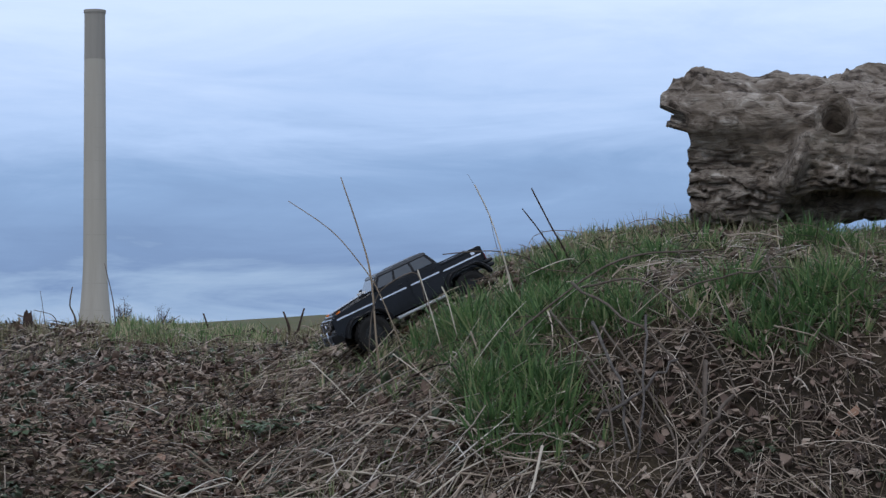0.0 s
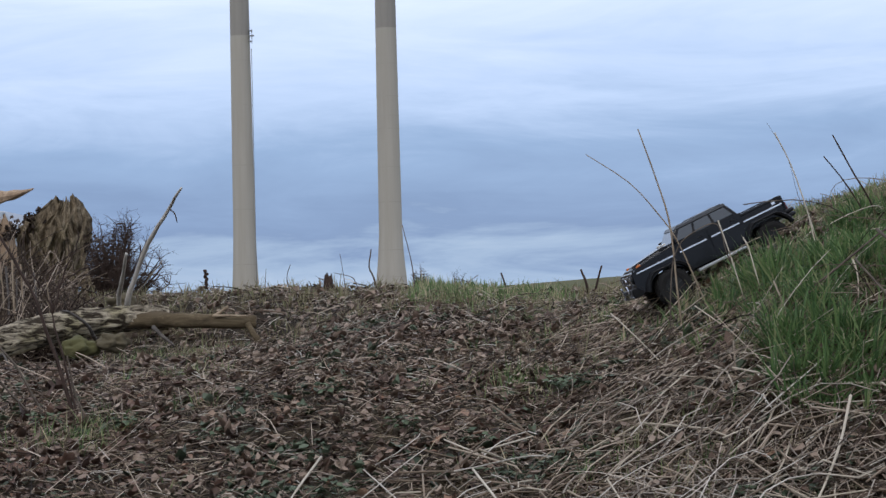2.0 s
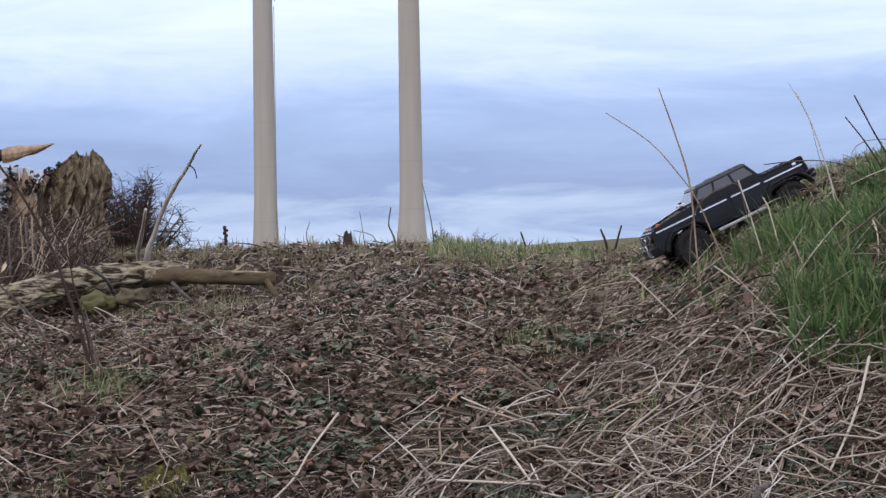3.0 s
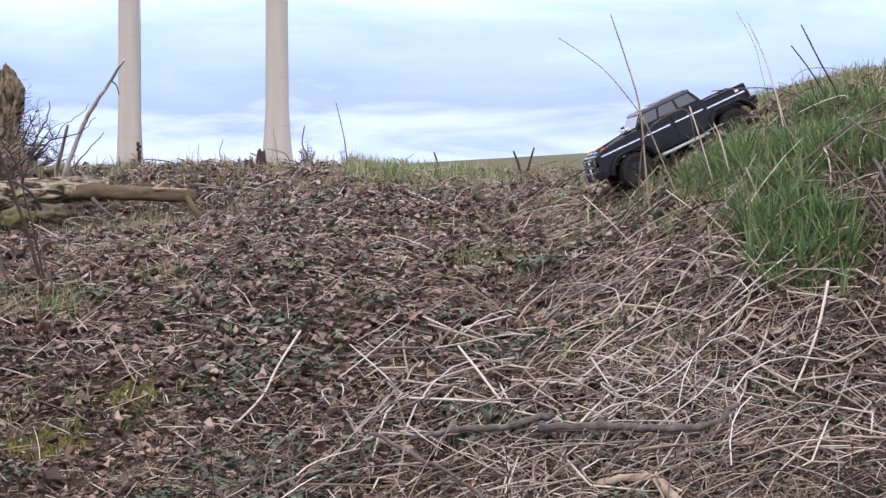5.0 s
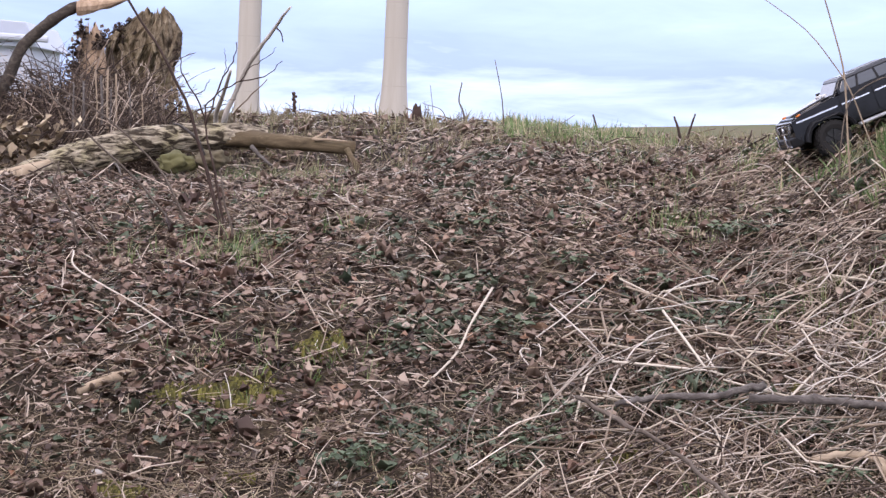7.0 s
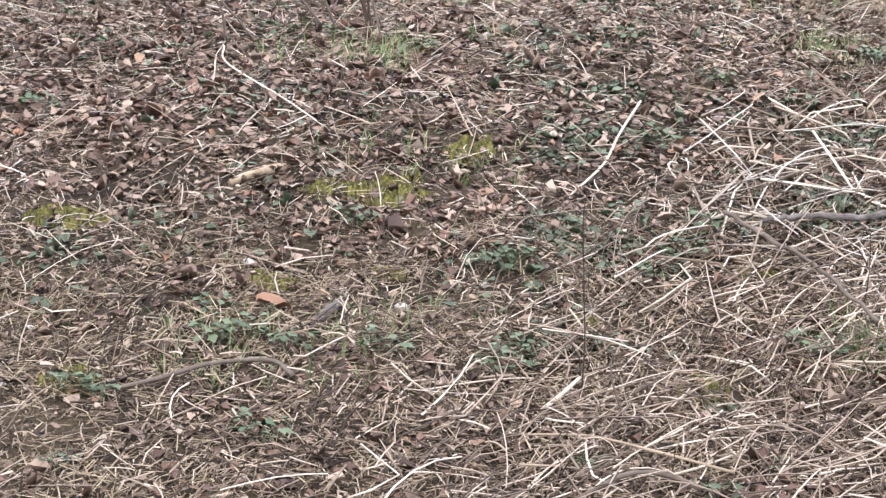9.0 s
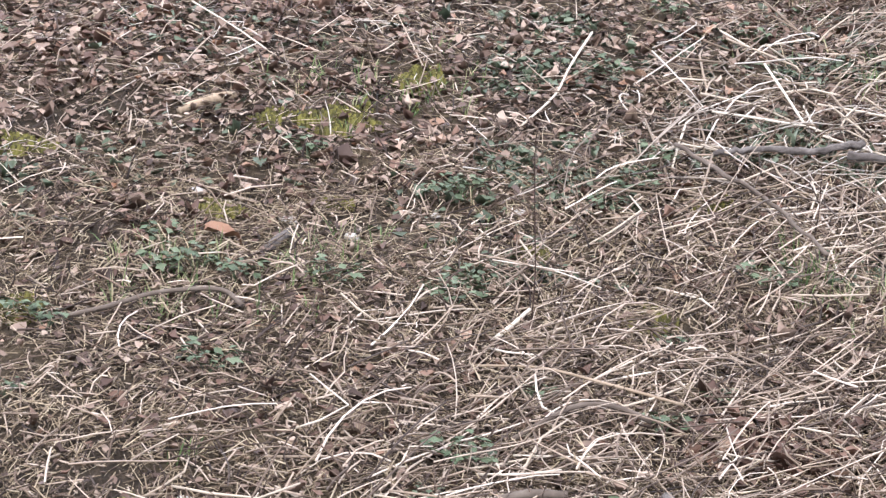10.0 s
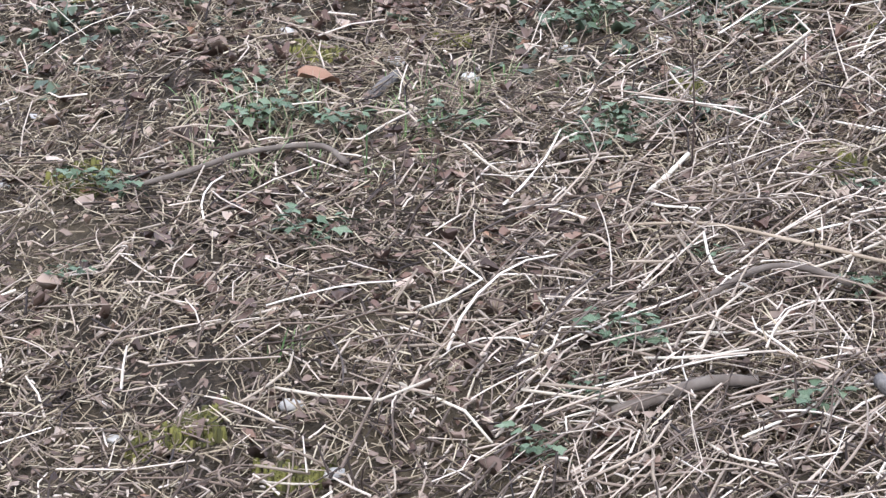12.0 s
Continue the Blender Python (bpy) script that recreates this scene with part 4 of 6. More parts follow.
def in_leaves(x, y):
    w = smooth((0.9 - x) / 0.5) * smooth((y - 4.6) / 1.4) * (1 - 0.55 * in_straw(x, y))
    return np.clip(w * (0.35 + 0.65 * patchy(x, y, 2.0, 1.1)) + 0.10, 0, 1) * covered(x, y)


def in_grass(x, y):
    w = (0.3 * smooth((x - 0.62) / 0.3) + 0.7 * smooth((x - 0.70 - 0.16 * smooth((6.95 - y) / 0.35) - 0.25 * np.maximum(0, 6.3 - y)) / 0.32)) * smooth((y - 5.85) / 0.5) * (1 - smooth((y - 8.2) / 1.2))
    bare = smooth((x - 1.25) / 0.4) * (1 - smooth((y - 5.85) / 0.5))
    return np.clip(w * (1 - 0.85 * bare) * np.clip(4.6 * patchy(x, y, 5.2, 2.2) - 1.75 + 0.7 * smooth((y - 6.3) / 0.5), 0.06, 1), 0, 1) * clear(x, y)


def near_more(x, y):
    return np.clip(1.15 - 0.09 * (y - 3.3), 0.12, 1)


def stems(name, n, box, weight, len_lo, len_hi, r_lo, r_hi, lift, tilt, bend, material, label, category, segs=3, heading=None, spread=math.pi):
    x, y = scatter(n, *box, weight)
    m = len(x)
    length = RNG.uniform(len_lo, len_hi, m) ** 1.0
    hd = RNG.uniform(-spread, spread, m) + (0 if heading is None else heading)
    W, F = stem_arrays(x, y, length, RNG.uniform(r_lo, r_hi, m), RNG.uniform(0.0, 1.0, m) ** 1.6 * lift + r_hi, hd,
                       np.clip(RNG.normal(0, tilt, m), -1.5 * tilt, 2 * tilt), RNG.normal(0, bend, m), 3, segs)
    return bulk(name, W, F, material, label, category)


stems("loose_straw", 1700, (-1.9, 1.6, 3.2, 5.2), lambda x, y: in_straw(x, y), 0.04, 0.20, 0.0008, 0.0026, 0.06, 0.30, 0.7, M_STRAW,
      "bleached dry plant stems lying in a tangle on the bank", "straw", 4)
stems("combed_straw", 1250, (-0.75, 0.9, 3.4, 5.3), lambda x, y: in_straw(x, y) * (0.3 + 0.7 * patchy(x, y, 2.2, 7.5)), 0.08, 0.30, 0.0010, 0.0027, 0.05, 0.14, 0.4, M_STRAW,
      "bleached stems lying side by side up the bank", "straw", 5, heading=0.75, spread=0.5)
stems("tan_fibres", 20000, (-1.9, 0.9, 3.3, 5.5), lambda x, y: (0.25 + 0.75 * patchy(x, y, 3.4, 1.5)) * covered(x, y), 0.015, 0.065, 0.0004, 0.0011, 0.02, 0.35, 0.8, M_TAN,
      "fine tan grass fibres matted on the soil", "plant litter", 3)
stems("pale_straw", 520, (-0.8, 1.4, 5.0, 7.2), lambda x, y: in_straw(x, y) ** 1.3 * (0.15 + 0.85 * patchy(x, y, 3.1, 6.0) ** 2) * (1 - 0.85 * in_grass(x, y)) * clear(x, y), 0.05, 0.32, 0.0011, 0.0029, 0.06, 0.25, 0.75, M_PALESTRAW,
      "long whitish plant stems heaped at the foot of the mound", "straw", 4, heading=-0.1, spread=1.35)
stems("straw_bits", 29000, (-2.3, 2.4, 3.2, 7.6), lambda x, y: (0.3 + 0.7 * in_straw(x, y) * (1 - 0.6 * smooth((y - 5.0) / 0.5))) * near_more(x, y) * covered(x, y) * (1 - 0.5 * smooth((y - 5.2) / 0.6) * (1 - in_straw(x, y))) * (1 - 0.8 * in_grass(x, y)), 0.010, 0.075, 0.0007, 0.0028, 0.035, 0.5, 0.5, M_CHIP,
      "short broken stems and chips covering the soil", "plant litter", 2)
stems("twig_litter", 21000, (-3.0, 2.8, 3.2, 13.0), lambda x, y: np.clip(1.15 - 0.07 * (y - 3.3), 0.3, 1) * (1 - 0.85 * in_grass(x, y)), 0.03, 0.15, 0.0007, 0.0022, 0.03, 0.28, 0.7, M_CHIP,
      "fine brown twigs and chips strewn over the bank", "twigs", 2)
stems("mound_thatch", 5000, (0.5, 2.7, 5.3, 8.4), lambda x, y: (0.15 + 0.85 * patchy(x, y, 3.3, 1.0)) * (1 - 0.85 * in_grass(x, y)), 0.02, 0.10, 0.0008, 0.0020, 0.03, 0.25, 0.5, M_STRAW,
      "short dead grass stems matted on the mound", "thatch", 2)
stems("mound_straw", 1500, (0.5, 2.6, 5.3, 7.6), lambda x, y: (0.2 + 0.8 * patchy(x, y, 2.4, 3.0)) * (1 - 0.75 * smooth((y - 6.3) / 0.5)), 0.06, 0.26, 0.0008, 0.0019, 0.06, 0.17, 0.5, M_STRAW,
      "dead pale stems caught in the grass of the mound", "straw", 5)

stems("mound_brush", 100, (0.85, 2.2, 5.5, 6.6), lambda x, y: (0.25 + 0.75 * np.exp(-((x - 1.35) / 0.25) ** 2 - ((y - 6.05) / 0.35) ** 2)) * clear(x, y), 0.12, 0.36, 0.0014, 0.0028, 0.06, 0.4, 0.45, M_CHIP,
      "dead brittle stems arching over the grass of the mound", "brushwood", 6)
stems("stem_crumbs", 17000, (-1.9, 0.9, 3.3, 5.3), lambda x, y: (0.3 + 0.7 * patchy(x, y, 2.6, 5.0)) * covered(x, y), 0.012, 0.05, 0.0008, 0.0018, 0.03, 0.45, 0.2, M_TAN,
      "short tan broken stems strewn over the soil", "plant litter", 1)
stems("brow_thatch", 900, (1.5, 2.6, 6.1, 7.2), lambda x, y: patchy(x, y, 3.0, 8.0), 0.03, 0.12, 0.0008, 0.0018, 0.03, 0.15, 0.5, M_PALESTRAW,
      "pale dead grass matted on the brow of the mound", "thatch", 3)
stems("outer_litter", 9000, (-7.0, 7.0, -2.5, 16.0), lambda x, y: 0.2 + 0.8 * smooth((4.2 - y) / 1.2) + 0.6 * smooth((np.abs(x) - 2.4) / 0.8), 0.04, 0.2, 0.001, 0.003, 0.02, 0.3, 0.5, M_CHIP,
      "sparse dry stems strewn round the bank", "plant litter", 1)
stems("fine_crumbs", 16000, (-2.0, 1.0, 3.2, 5.9), lambda x, y: 0.4 + 0.6 * patchy(x, y, 4.0, 2.0), 0.005, 0.022, 0.0012, 0.0032, 0.006, 0.5, 0.2, M_CHIP,
      "crumbs of bark and stem between the litter", "plant litter", 1)
stems("pale_bits", 9500, (-2.8, 1.3, 5.3, 12.6), lambda x, y: 0.25 + 0.75 * patchy(x, y, 3.7, 2.5), 0.02, 0.10, 0.0007, 0.0020, 0.03, 0.3, 0.6, M_PALESTRAW,
      "pale broken stems scattered over the dead leaves", "straw", 3)
stems("litter_fibres", 8000, (-2.3, 1.1, 4.7, 8.2), lambda x, y: (0.25 + 0.75 * patchy(x, y, 3.1, 4.4)) * covered(x, y) * (1 - 0.9 * in_grass(x, y)) * clear(x, y), 0.025, 0.11, 0.0005, 0.0012, 0.03, 0.25, 0.8, M_TAN,
      "fine grey-tan stalks matted through the dead leaves", "plant litter", 3)
stems("bank_twigs", 260, (-2.2, 0.9, 4.8, 8.6), lambda x, y: 0.3 + 0.7 * patchy(x, y, 1.9, 6.6), 0.12, 0.38, 0.0009, 0.0020, 0.03, 0.12, 0.5, M_CHIP,
      "long thin brown twigs strewn over the dead leaves", "twigs", 5)
stems("crest_sticks", 800, (-2.6, 2.2, 8.6, 13.2), None, 0.05, 0.2, 0.0022, 0.0055, 0.02, 0.2, 0.6, M_CHIP,
      "dead broken sticks strewn below the crest", "sticks", 4)


def leaf_arrays(x, y, size, heading, pitch, curl, lift):
    """Curled leaves of nine points each, laid on the land."""
    n = len(x)
    rows, cols = np.array([-0.5, -0.22, 0.12, 0.5]), np.array([-1.0, 0.0, 1.0])
    width = np.array([0.10, 0.36, 0.30, 0.04])
    a = rows[None, :, None] * np.ones((1, 1, 3))
    b = width[None, :, None] * cols[None, None, :] * RNG.uniform(0.75, 1.25, (n, 1, 1)) * (1 + RNG.uniform(-0.45, 0.35, (n, 4, 3)))
    c = curl[:, None, None] * (np.abs(b) * 1.1 + a * a * 0.8 - 0.12) + RNG.uniform(-0.07, 0.07, (n, 4, 3))
    a = a + 0.10 * RNG.uniform(-1, 1, (n, 4, 3))
    ch, sh, cp, sp = np.cos(heading)[:, None, None], np.sin(heading)[:, None, None], np.cos(pitch)[:, None, None], np.sin(pitch)[:, None, None]
    s = size[:, None, None]
    f, g, h = (a * cp - c * sp) * s, b * s, (a * sp + c * cp) * s
    X, Y = x[:, None, None] + f * ch - g * sh, y[:, None, None] + f * sh + g * ch
    Z = height(X, Y) * 0.5 + height(x, y)[:, None, None] * 0.5 + h + lift[:, None, None]
    base = (np.arange(n) * 12)[:, None, None]
    i, j = np.arange(3)[None, :, None] * 3, np.arange(2)[None, None, :]
    F = np.stack([base + i + j, base + i + j + 1, base + i + j + 4, base + i + j + 3], -1).reshape(-1, 4)
    return np.stack([X, Y, Z], -1).reshape(-1, 3), F


def leaves(name, n, box, weight, lo, hi, material, label, category="leaves"):
    x, y = scatter(n, *box, weight)
    m = len(x)
    W, F = leaf_arrays(x, y, RNG.uniform(lo, hi, m), RNG.uniform(0, math.tau, m), RNG.normal(0, 0.28, m), RNG.normal(0.5, 0.9, m), RNG.uniform(0.003, 0.024, m))
    ob = bulk(name, W, F, material, label, category)
    ob.data.polygons.foreach_set("use_smooth", [True] * len(ob.data.polygons))
    return ob


leaves("leaf_litter", 19000, (-3.0, 1.2, 3.3, 9.0), in_leaves, 0.010, 0.037, M_LEAF, "brown curled dead leaves carpeting the bank")
leaves("crest_leaf_litter", 9000, (-3.2, 2.2, 8.6, 13.1), lambda x, y: 0.45 + 0.55 * patchy(x, y, 1.7, 0.2), 0.016, 0.045, M_LEAF, "dead leaves and debris below the crest")
leaves("leaf_fragments", 6000, (-1.8, 1.2, 3.2, 5.9), lambda x, y: covered(x, y) * 0.35 + 0.65 * patchy(x, y, 3.0, 4.0), 0.006, 0.022, M_LEAF, "crumbled brown leaf pieces between the straw")
leaves("bank_herbs", 4200, (-2.6, 1.2, 4.9, 11.0), lambda x, y: np.clip(3.2 * patchy(x, y, 2.7, 9.0) - 1.35, 0.05, 1), 0.014, 0.040, M_PLANT, "dull green herb leaves scattered in the leaf litter", "weeds")
leaves("red_leaf_bits", 2200, (-1.9, 0.5, 3.5, 7.2), lambda x, y: np.clip(2.6 * patchy(x, y, 2.4, 11.0) - 0.9, 0.05, 1), 0.012, 0.034, M_REDLEAF, "russet brown dead leaves and bits lying in the litter")
leaves("outer_leaves", 5000, (-7.0, 7.0, -2.5, 16.0), lambda x, y: 0.2 + 0.8 * smooth((4.2 - y) / 1.2) + 0.6 * smooth((np.abs(x) - 2.4) / 0.8), 0.025, 0.06, M_LEAF, "scattered dead leaves round the bank")
leaves("straw_herbs", 1700, (-0.5, 1.0, 4.8, 6.5), lambda x, y: np.clip(3.6 * patchy(x, y, 4.1, 3.0) - 2.2, 0, 1), 0.012, 0.032, M_PLANT, "dull green herb leaves growing through the straw", "weeds")
leaves("leaf_drift", 190, (-0.14, 0.22, 3.92, 4.32), lambda x, y: np.exp(-((x - 0.03) / 0.12) ** 2 - ((y - 4.1) / 0.13) ** 2), 0.022, 0.048, M_REDLEAF, "drift of larger russet dead leaves caught in the straw")
leaves("russet_leaves", 900, (-2.1, -0.7, 5.7, 8.0), lambda x, y: 0.2 + 0.8 * patchy(x, y, 2.1, 4.4), 0.02, 0.05, M_REDLEAF, "larger russet dead leaves on the bank")
leaves("mound_leaves", 2600, (0.6, 2.5, 5.2, 8.0), lambda x, y: 1 - 0.9 * in_grass(x, y), 0.015, 0.04, M_LEAF, "scattered dead leaves among grass on the mound")


def blades(name, n, box, weight, lo, hi, w_lo, w_hi, lean, material, label, category="grass", tuft=6):
    """Grass blades standing in tufts that fan out from their roots."""
    x, y = scatter(max(1, n // tuft), *box, weight)
    x, y, size = np.repeat(x, tuft), np.repeat(y, tuft), np.repeat(RNG.uniform(0.55, 1.35, len(x)), tuft)
    drift = np.repeat(RNG.uniform(0, math.tau, len(x) // tuft), tuft)
    m = len(x)
    hd = drift + RNG.normal(0, 1.1, m)
    off = np.abs(RNG.normal(0, 0.011, m)) * size
    x, y = x + off * np.cos(hd), y + off * np.sin(hd)
    L = RNG.uniform(lo, hi, m) * size * (0.65 + 0.7 * patchy(x, y, 2.9, 5.0))
    ln, wd = np.abs(RNG.normal(lean * 0.55, 0.3, m)) + off * 14, RNG.uniform(w_lo, w_hi, m)
    u = np.array([0.0, 0.4, 0.75, 1.0])[None, :]
    ang = ln[:, None] * (0.35 + 1.1 * u)
    seg = np.diff(np.concatenate([np.zeros((1, 1)), u], 1), axis=1) * L[:, None]
    out, up = np.cumsum(np.sin(ang) * seg, 1), np.cumsum(np.cos(ang) * seg, 1)
    cx, cyy = x[:, None] + out * np.cos(hd)[:, None], y[:, None] + out * np.sin(hd)[:, None]
    cz = height(x, y)[:, None] - 0.006 + up
    tw = hd + math.pi / 2 + RNG.normal(0, 0.5, m)
    ww = wd[:, None] * np.array([0.8, 1.0, 0.7, 0.08])[None, :]
    A = np.stack([cx - np.cos(tw)[:, None] * ww, cyy - np.sin(tw)[:, None] * ww, cz], -1)
    B = np.stack([cx + np.cos(tw)[:, None] * ww, cyy + np.sin(tw)[:, None] * ww, cz], -1)
    W = np.stack([A, B], 2).reshape(-1, 3)
    base = (np.arange(m) * 8)[:, None]
    k = np.arange(3)[None, :] * 2
    F = np.stack([base + k, base + k + 1, base + k + 3, base + k + 2], -1).reshape(-1, 4)
    return bulk(name, W, F, material, label, category)


blades("mound_grass", 34000, (0.5, 2.9, 5.4, 9.2), in_grass, 0.022, 0.07, 0.0016, 0.0031, 0.95, M_GRASS, "fresh green grass growing in tufts on the mound", tuft=22)
TUFTS = np.array([(1.05, 6.04), (1.15, 6.07), (1.12, 6.61), (1.23, 6.69), (1.39, 6.28), (1.73, 6.31), (1.77, 6.08), (1.91, 6.13), (0.99, 6.86), (1.12, 5.9), (2.0, 6.24), (1.03, 5.92), (1.03, 6.44), (1.28, 6.51),
                  (1.03, 6.76), (1.04, 6.21), (1.17, 6.39), (1.09, 6.92), (1.5, 6.75), (1.66, 6.75), (2.1, 6.7), (1.35, 7.0)])


def in_tufts(x, y):
    d = (x[:, None] - TUFTS[None, :, 0]) ** 2 + (y[:, None] - TUFTS[None, :, 1]) ** 2
    return np.clip(np.exp(-d / 0.0055).sum(1), 0, 1) * clear(x, y)


blades("grass_tufts", 10000, (0.6, 2.4, 5.6, 7.4), in_tufts, 0.05, 0.12, 0.0018, 0.0034, 1.15, M_LUSH, "lush green grass tufts on the flank of the mound", tuft=20)
blades("mound_dry_grass", 9000, (0.4, 2.9, 5.3, 8.6), lambda x, y: 0.15 + 0.85 * in_grass(x, y), 0.03, 0.09, 0.0009, 0.0018, 1.0, M_DRYGRASS, "withered grass in the sward of the mound")
blades("brow_grass", 6500, (0.9, 2.8, 6.2, 8.2), lambda x, y: (0.2 + 0.8 * patchy(x, y, 4.0, 7.0)) * clear(x, y), 0.025, 0.07, 0.001, 0.002, 0.9, M_DRYGRASS, "short withered grass on the brow of the mound")
blades("crest_grass", 13000, (-3.2, 2.2, 10.4, 13.5), lambda x, y: 0.25 + 0.75 * patchy(x, y, 2.0, 1.0), 0.025, 0.085, 0.0012, 0.0026, 0.6, M_DRYGRASS, "thin withered grass along the crest of the bank")
blades("crest_green_grass", 8000, (-0.1, 1.1, 11.2, 13.4), lambda x, y: smooth((x - 0.02) / 0.2) * smooth((0.95 - x) / 0.35) * np.clip(1.8 * patchy(x, y, 2.6, 0.5) - 0.2, 0, 1), 0.03, 0.09, 0.0014, 0.003, 0.6, M_GRASS,
       "fresh green grass on the crest of the bank")
blades("bank_grass", 5200, (-1.8, 1.0, 4.0, 11.5), lambda x, y: np.clip(2.6 * patchy(x, y, 2.3, 7.0) - 1.7, 0, 1), 0.03, 0.08, 0.0009, 0.0018, 0.8, M_GRASS, "sparse short green grass among the litter")

blades("dry_grass_clump", 110, (-0.92, -0.62, 9.2, 9.6), None, 0.05, 0.13, 0.0015, 0.003, 0.25, M_DRYGRASS, "clump of upright withered grass below the branch")
blades("crest_pale_grass", 1500, (-2.2, 1.8, 11.6, 13.3), lambda x, y: np.clip(3.2 * patchy(x, y, 2.6, 3.3) - 1.6, 0.02, 1), 0.04, 0.10, 0.0014, 0.003, 0.5, M_DRYGRASS, "pale withered grass tufts on the skyline of the bank")


# moss cushions
def moss_patch(cx, cyy, rx, ry, seed):
    r = np.random.default_rng(seed)
    n = int(3800 * rx * ry / 0.02)
    n = max(400, min(2000, n))
    a, q = r.uniform(0, math.tau, n), np.sqrt(r.random(n))
    x, y = cx + rx * q * np.cos(a) * (1 + 0.3 * np.sin(3 * a + seed)), cyy + ry * q * np.sin(a) * (1 + 0.3 * np.cos(2 * a + seed))
    keep = patchy(x, y, 11, seed) + r.normal(0, 0.06, n) > 0.50
    x, y = x[keep], y[keep]
    n = len(x)
    h = r.uniform(0.006, 0.024, n)
    w = r.uniform(0.003, 0.008, n)
    z = height(x, y)
    ring = [np.stack([x + w * math.cos(math.tau * s / 5), y + w * math.sin(math.tau * s / 5), z - 0.003 + 0 * x], -1) for s in range(5)]
    top = [np.stack([x + 0.6 * w * math.cos(math.tau * s / 5 + 0.4), y + 0.6 * w * math.sin(math.tau * s / 5 + 0.4), z + h], -1) for s in range(5)]
    W = np.stack(ring + top, 1).reshape(-1, 3)
    base = (np.arange(n) * 10)[:, None]
    s = np.arange(5)[None, :]
    F = np.stack([base + s, base + (s + 1) % 5, base + 5 + (s + 1) % 5, base + 5 + s], -1).reshape(-1, 4)
    T = np.stack([base[:, 0] + 5, base[:, 0] + 6, base[:, 0] + 7, base[:, 0] + 9], -1)
    ob = bulk("moss_patch", W, np.concatenate([F, T]), M_MOSS, "low yellow-green moss cushion on bare soil", "moss")
    ob["group"] = "moss patches"


for k, (mx, my, mrx, mry) in enumerate([(-0.63, 5.92, 0.07, 0.06), (-0.82, 5.64, 0.10, 0.06), (-0.70, 5.74, 0.06, 0.05), (-0.73, 5.20, 0.08, 0.025), (-1.57, 5.45, 0.10, 0.05), (-1.04, 5.14, 0.05, 0.03), (-0.15, 4.66, 0.05, 0.05),
                                        (0.01, 5.23, 0.05, 0.04), (-1.11, 3.85, 0.09, 0.06), (-0.93, 3.74, 0.05, 0.04), (0.43, 5.48, 0.05, 0.04), (-0.78, 5.17, 0.05, 0.03), (-0.95, 5.60, 0.08, 0.04), (-1.36, 4.62, 0.06, 0.05), (-0.38, 4.93, 0.05, 0.03)]):
    moss_patch(mx, my, mrx, mry, k + 3)

# ---- stump, fallen branch and brushwood below the crest ----
def stump_geo(outline, y0, depth, seed, rings=46, sides=40, ragged=0.05, tall_scale=1.0):
    """A broken trunk from a list of (z, x_left, x_right): splintered skin, ragged hollow top."""
    bm = bmesh.new()
    zs = [o[0] for o in outline]
    rows = []
    for k in range(rings + 1):
        u = k / rings
        z = zs[0] + (zs[-1] - zs[0]) * u
        xl, xr = float(np.interp(z, zs, [o[1] for o in outline])), float(np.interp(z, zs, [o[2] for o in outline]))
        cx, rx = (xl + xr) / 2, (xr - xl) / 2
        row = []
        for s in range(sides):
            a = math.tau * s / sides
            ca, sa = math.cos(a), math.sin(a)
            rid = noise.fractal(Vector((ca * 3.2 + seed, sa * 3.2, z * 1.3)), 1.0, 2.0, 4)
            fib = noise.fractal(Vector((ca * 11 + seed, sa * 11, z * 3.0)), 1.0, 2.0, 3)
            crack = abs(noise.noise(Vector((ca * 5 + seed, sa * 5, z * 2.2))))
            r = 1 + 0.34 * rid + 0.17 * fib + 0.12 * noise.fractal(Vector((ca * 5, sa * 5 + seed, z * 16)), 1.0, 2.0, 3) - 0.28 * max(0, 0.18 - crack) / 0.18
            top = 0.0
            if u > 0.8:
                top = (u - 0.8) / 0.2 * ragged * (noise.noise(Vector((ca * 4 + seed, sa * 4, 3.3))) * 2.2 + noise.noise(Vector((ca * 12, sa * 12 + seed, 1))) * 1.0)
            row.append(bm.verts.new((cx + rx * ca * r, y0 + depth * sa * r * (0.5 + 0.5 * rx / 0.19), z + top)))
        rows.append(row)
    for a, b in zip(rows, rows[1:]):
        for s in range(sides):
            bm.faces.new((a[s], a[(s + 1) % sides], b[(s + 1) % sides], b[s]))
    mid = sum((v.co for v in rows[-1]), Vector()) / sides
    inner = [bm.verts.new(mid + (v.co - mid) * 0.5 + Vector((0, 0, -0.10))) for v in rows[-1]]
    for s in range(sides):
        bm.faces.new((rows[-1][s], rows[-1][(s + 1) % sides], inner[(s + 1) % sides], inner[s]))
    bm.faces.new(inner)
    return bm


stump = part("tree_stump", stump_geo([(1.42, -1.98, -1.58), (1.58, -1.94, -1.62), (1.70, -1.89, -1.60), (1.80, -1.865, -1.585), (1.885, -1.85, -1.56), (1.965, -1.825, -1.555), (2.02, -1.77, -1.56), (2.07, -1.71, -1.57), (2.09, -1.69, -1.585)], 11.75, 0.17, 2.0, 110, 90, 0.03), M_ROT, smooth=True)
tagged(stump, "rotten broken tree stump with splintered brown wood", "tree stump")
snag = part("broken_snag", stump_geo([(1.45, -2.03, -1.83), (1.70, -2.0, -1.84), (1.87, -1.975, -1.86), (1.95, -1.97, -1.875), (1.99, -1.955, -1.90)], 11.55, 0.06, 9.0, 60, 44, 0.03), M_SNAG, smooth=True)
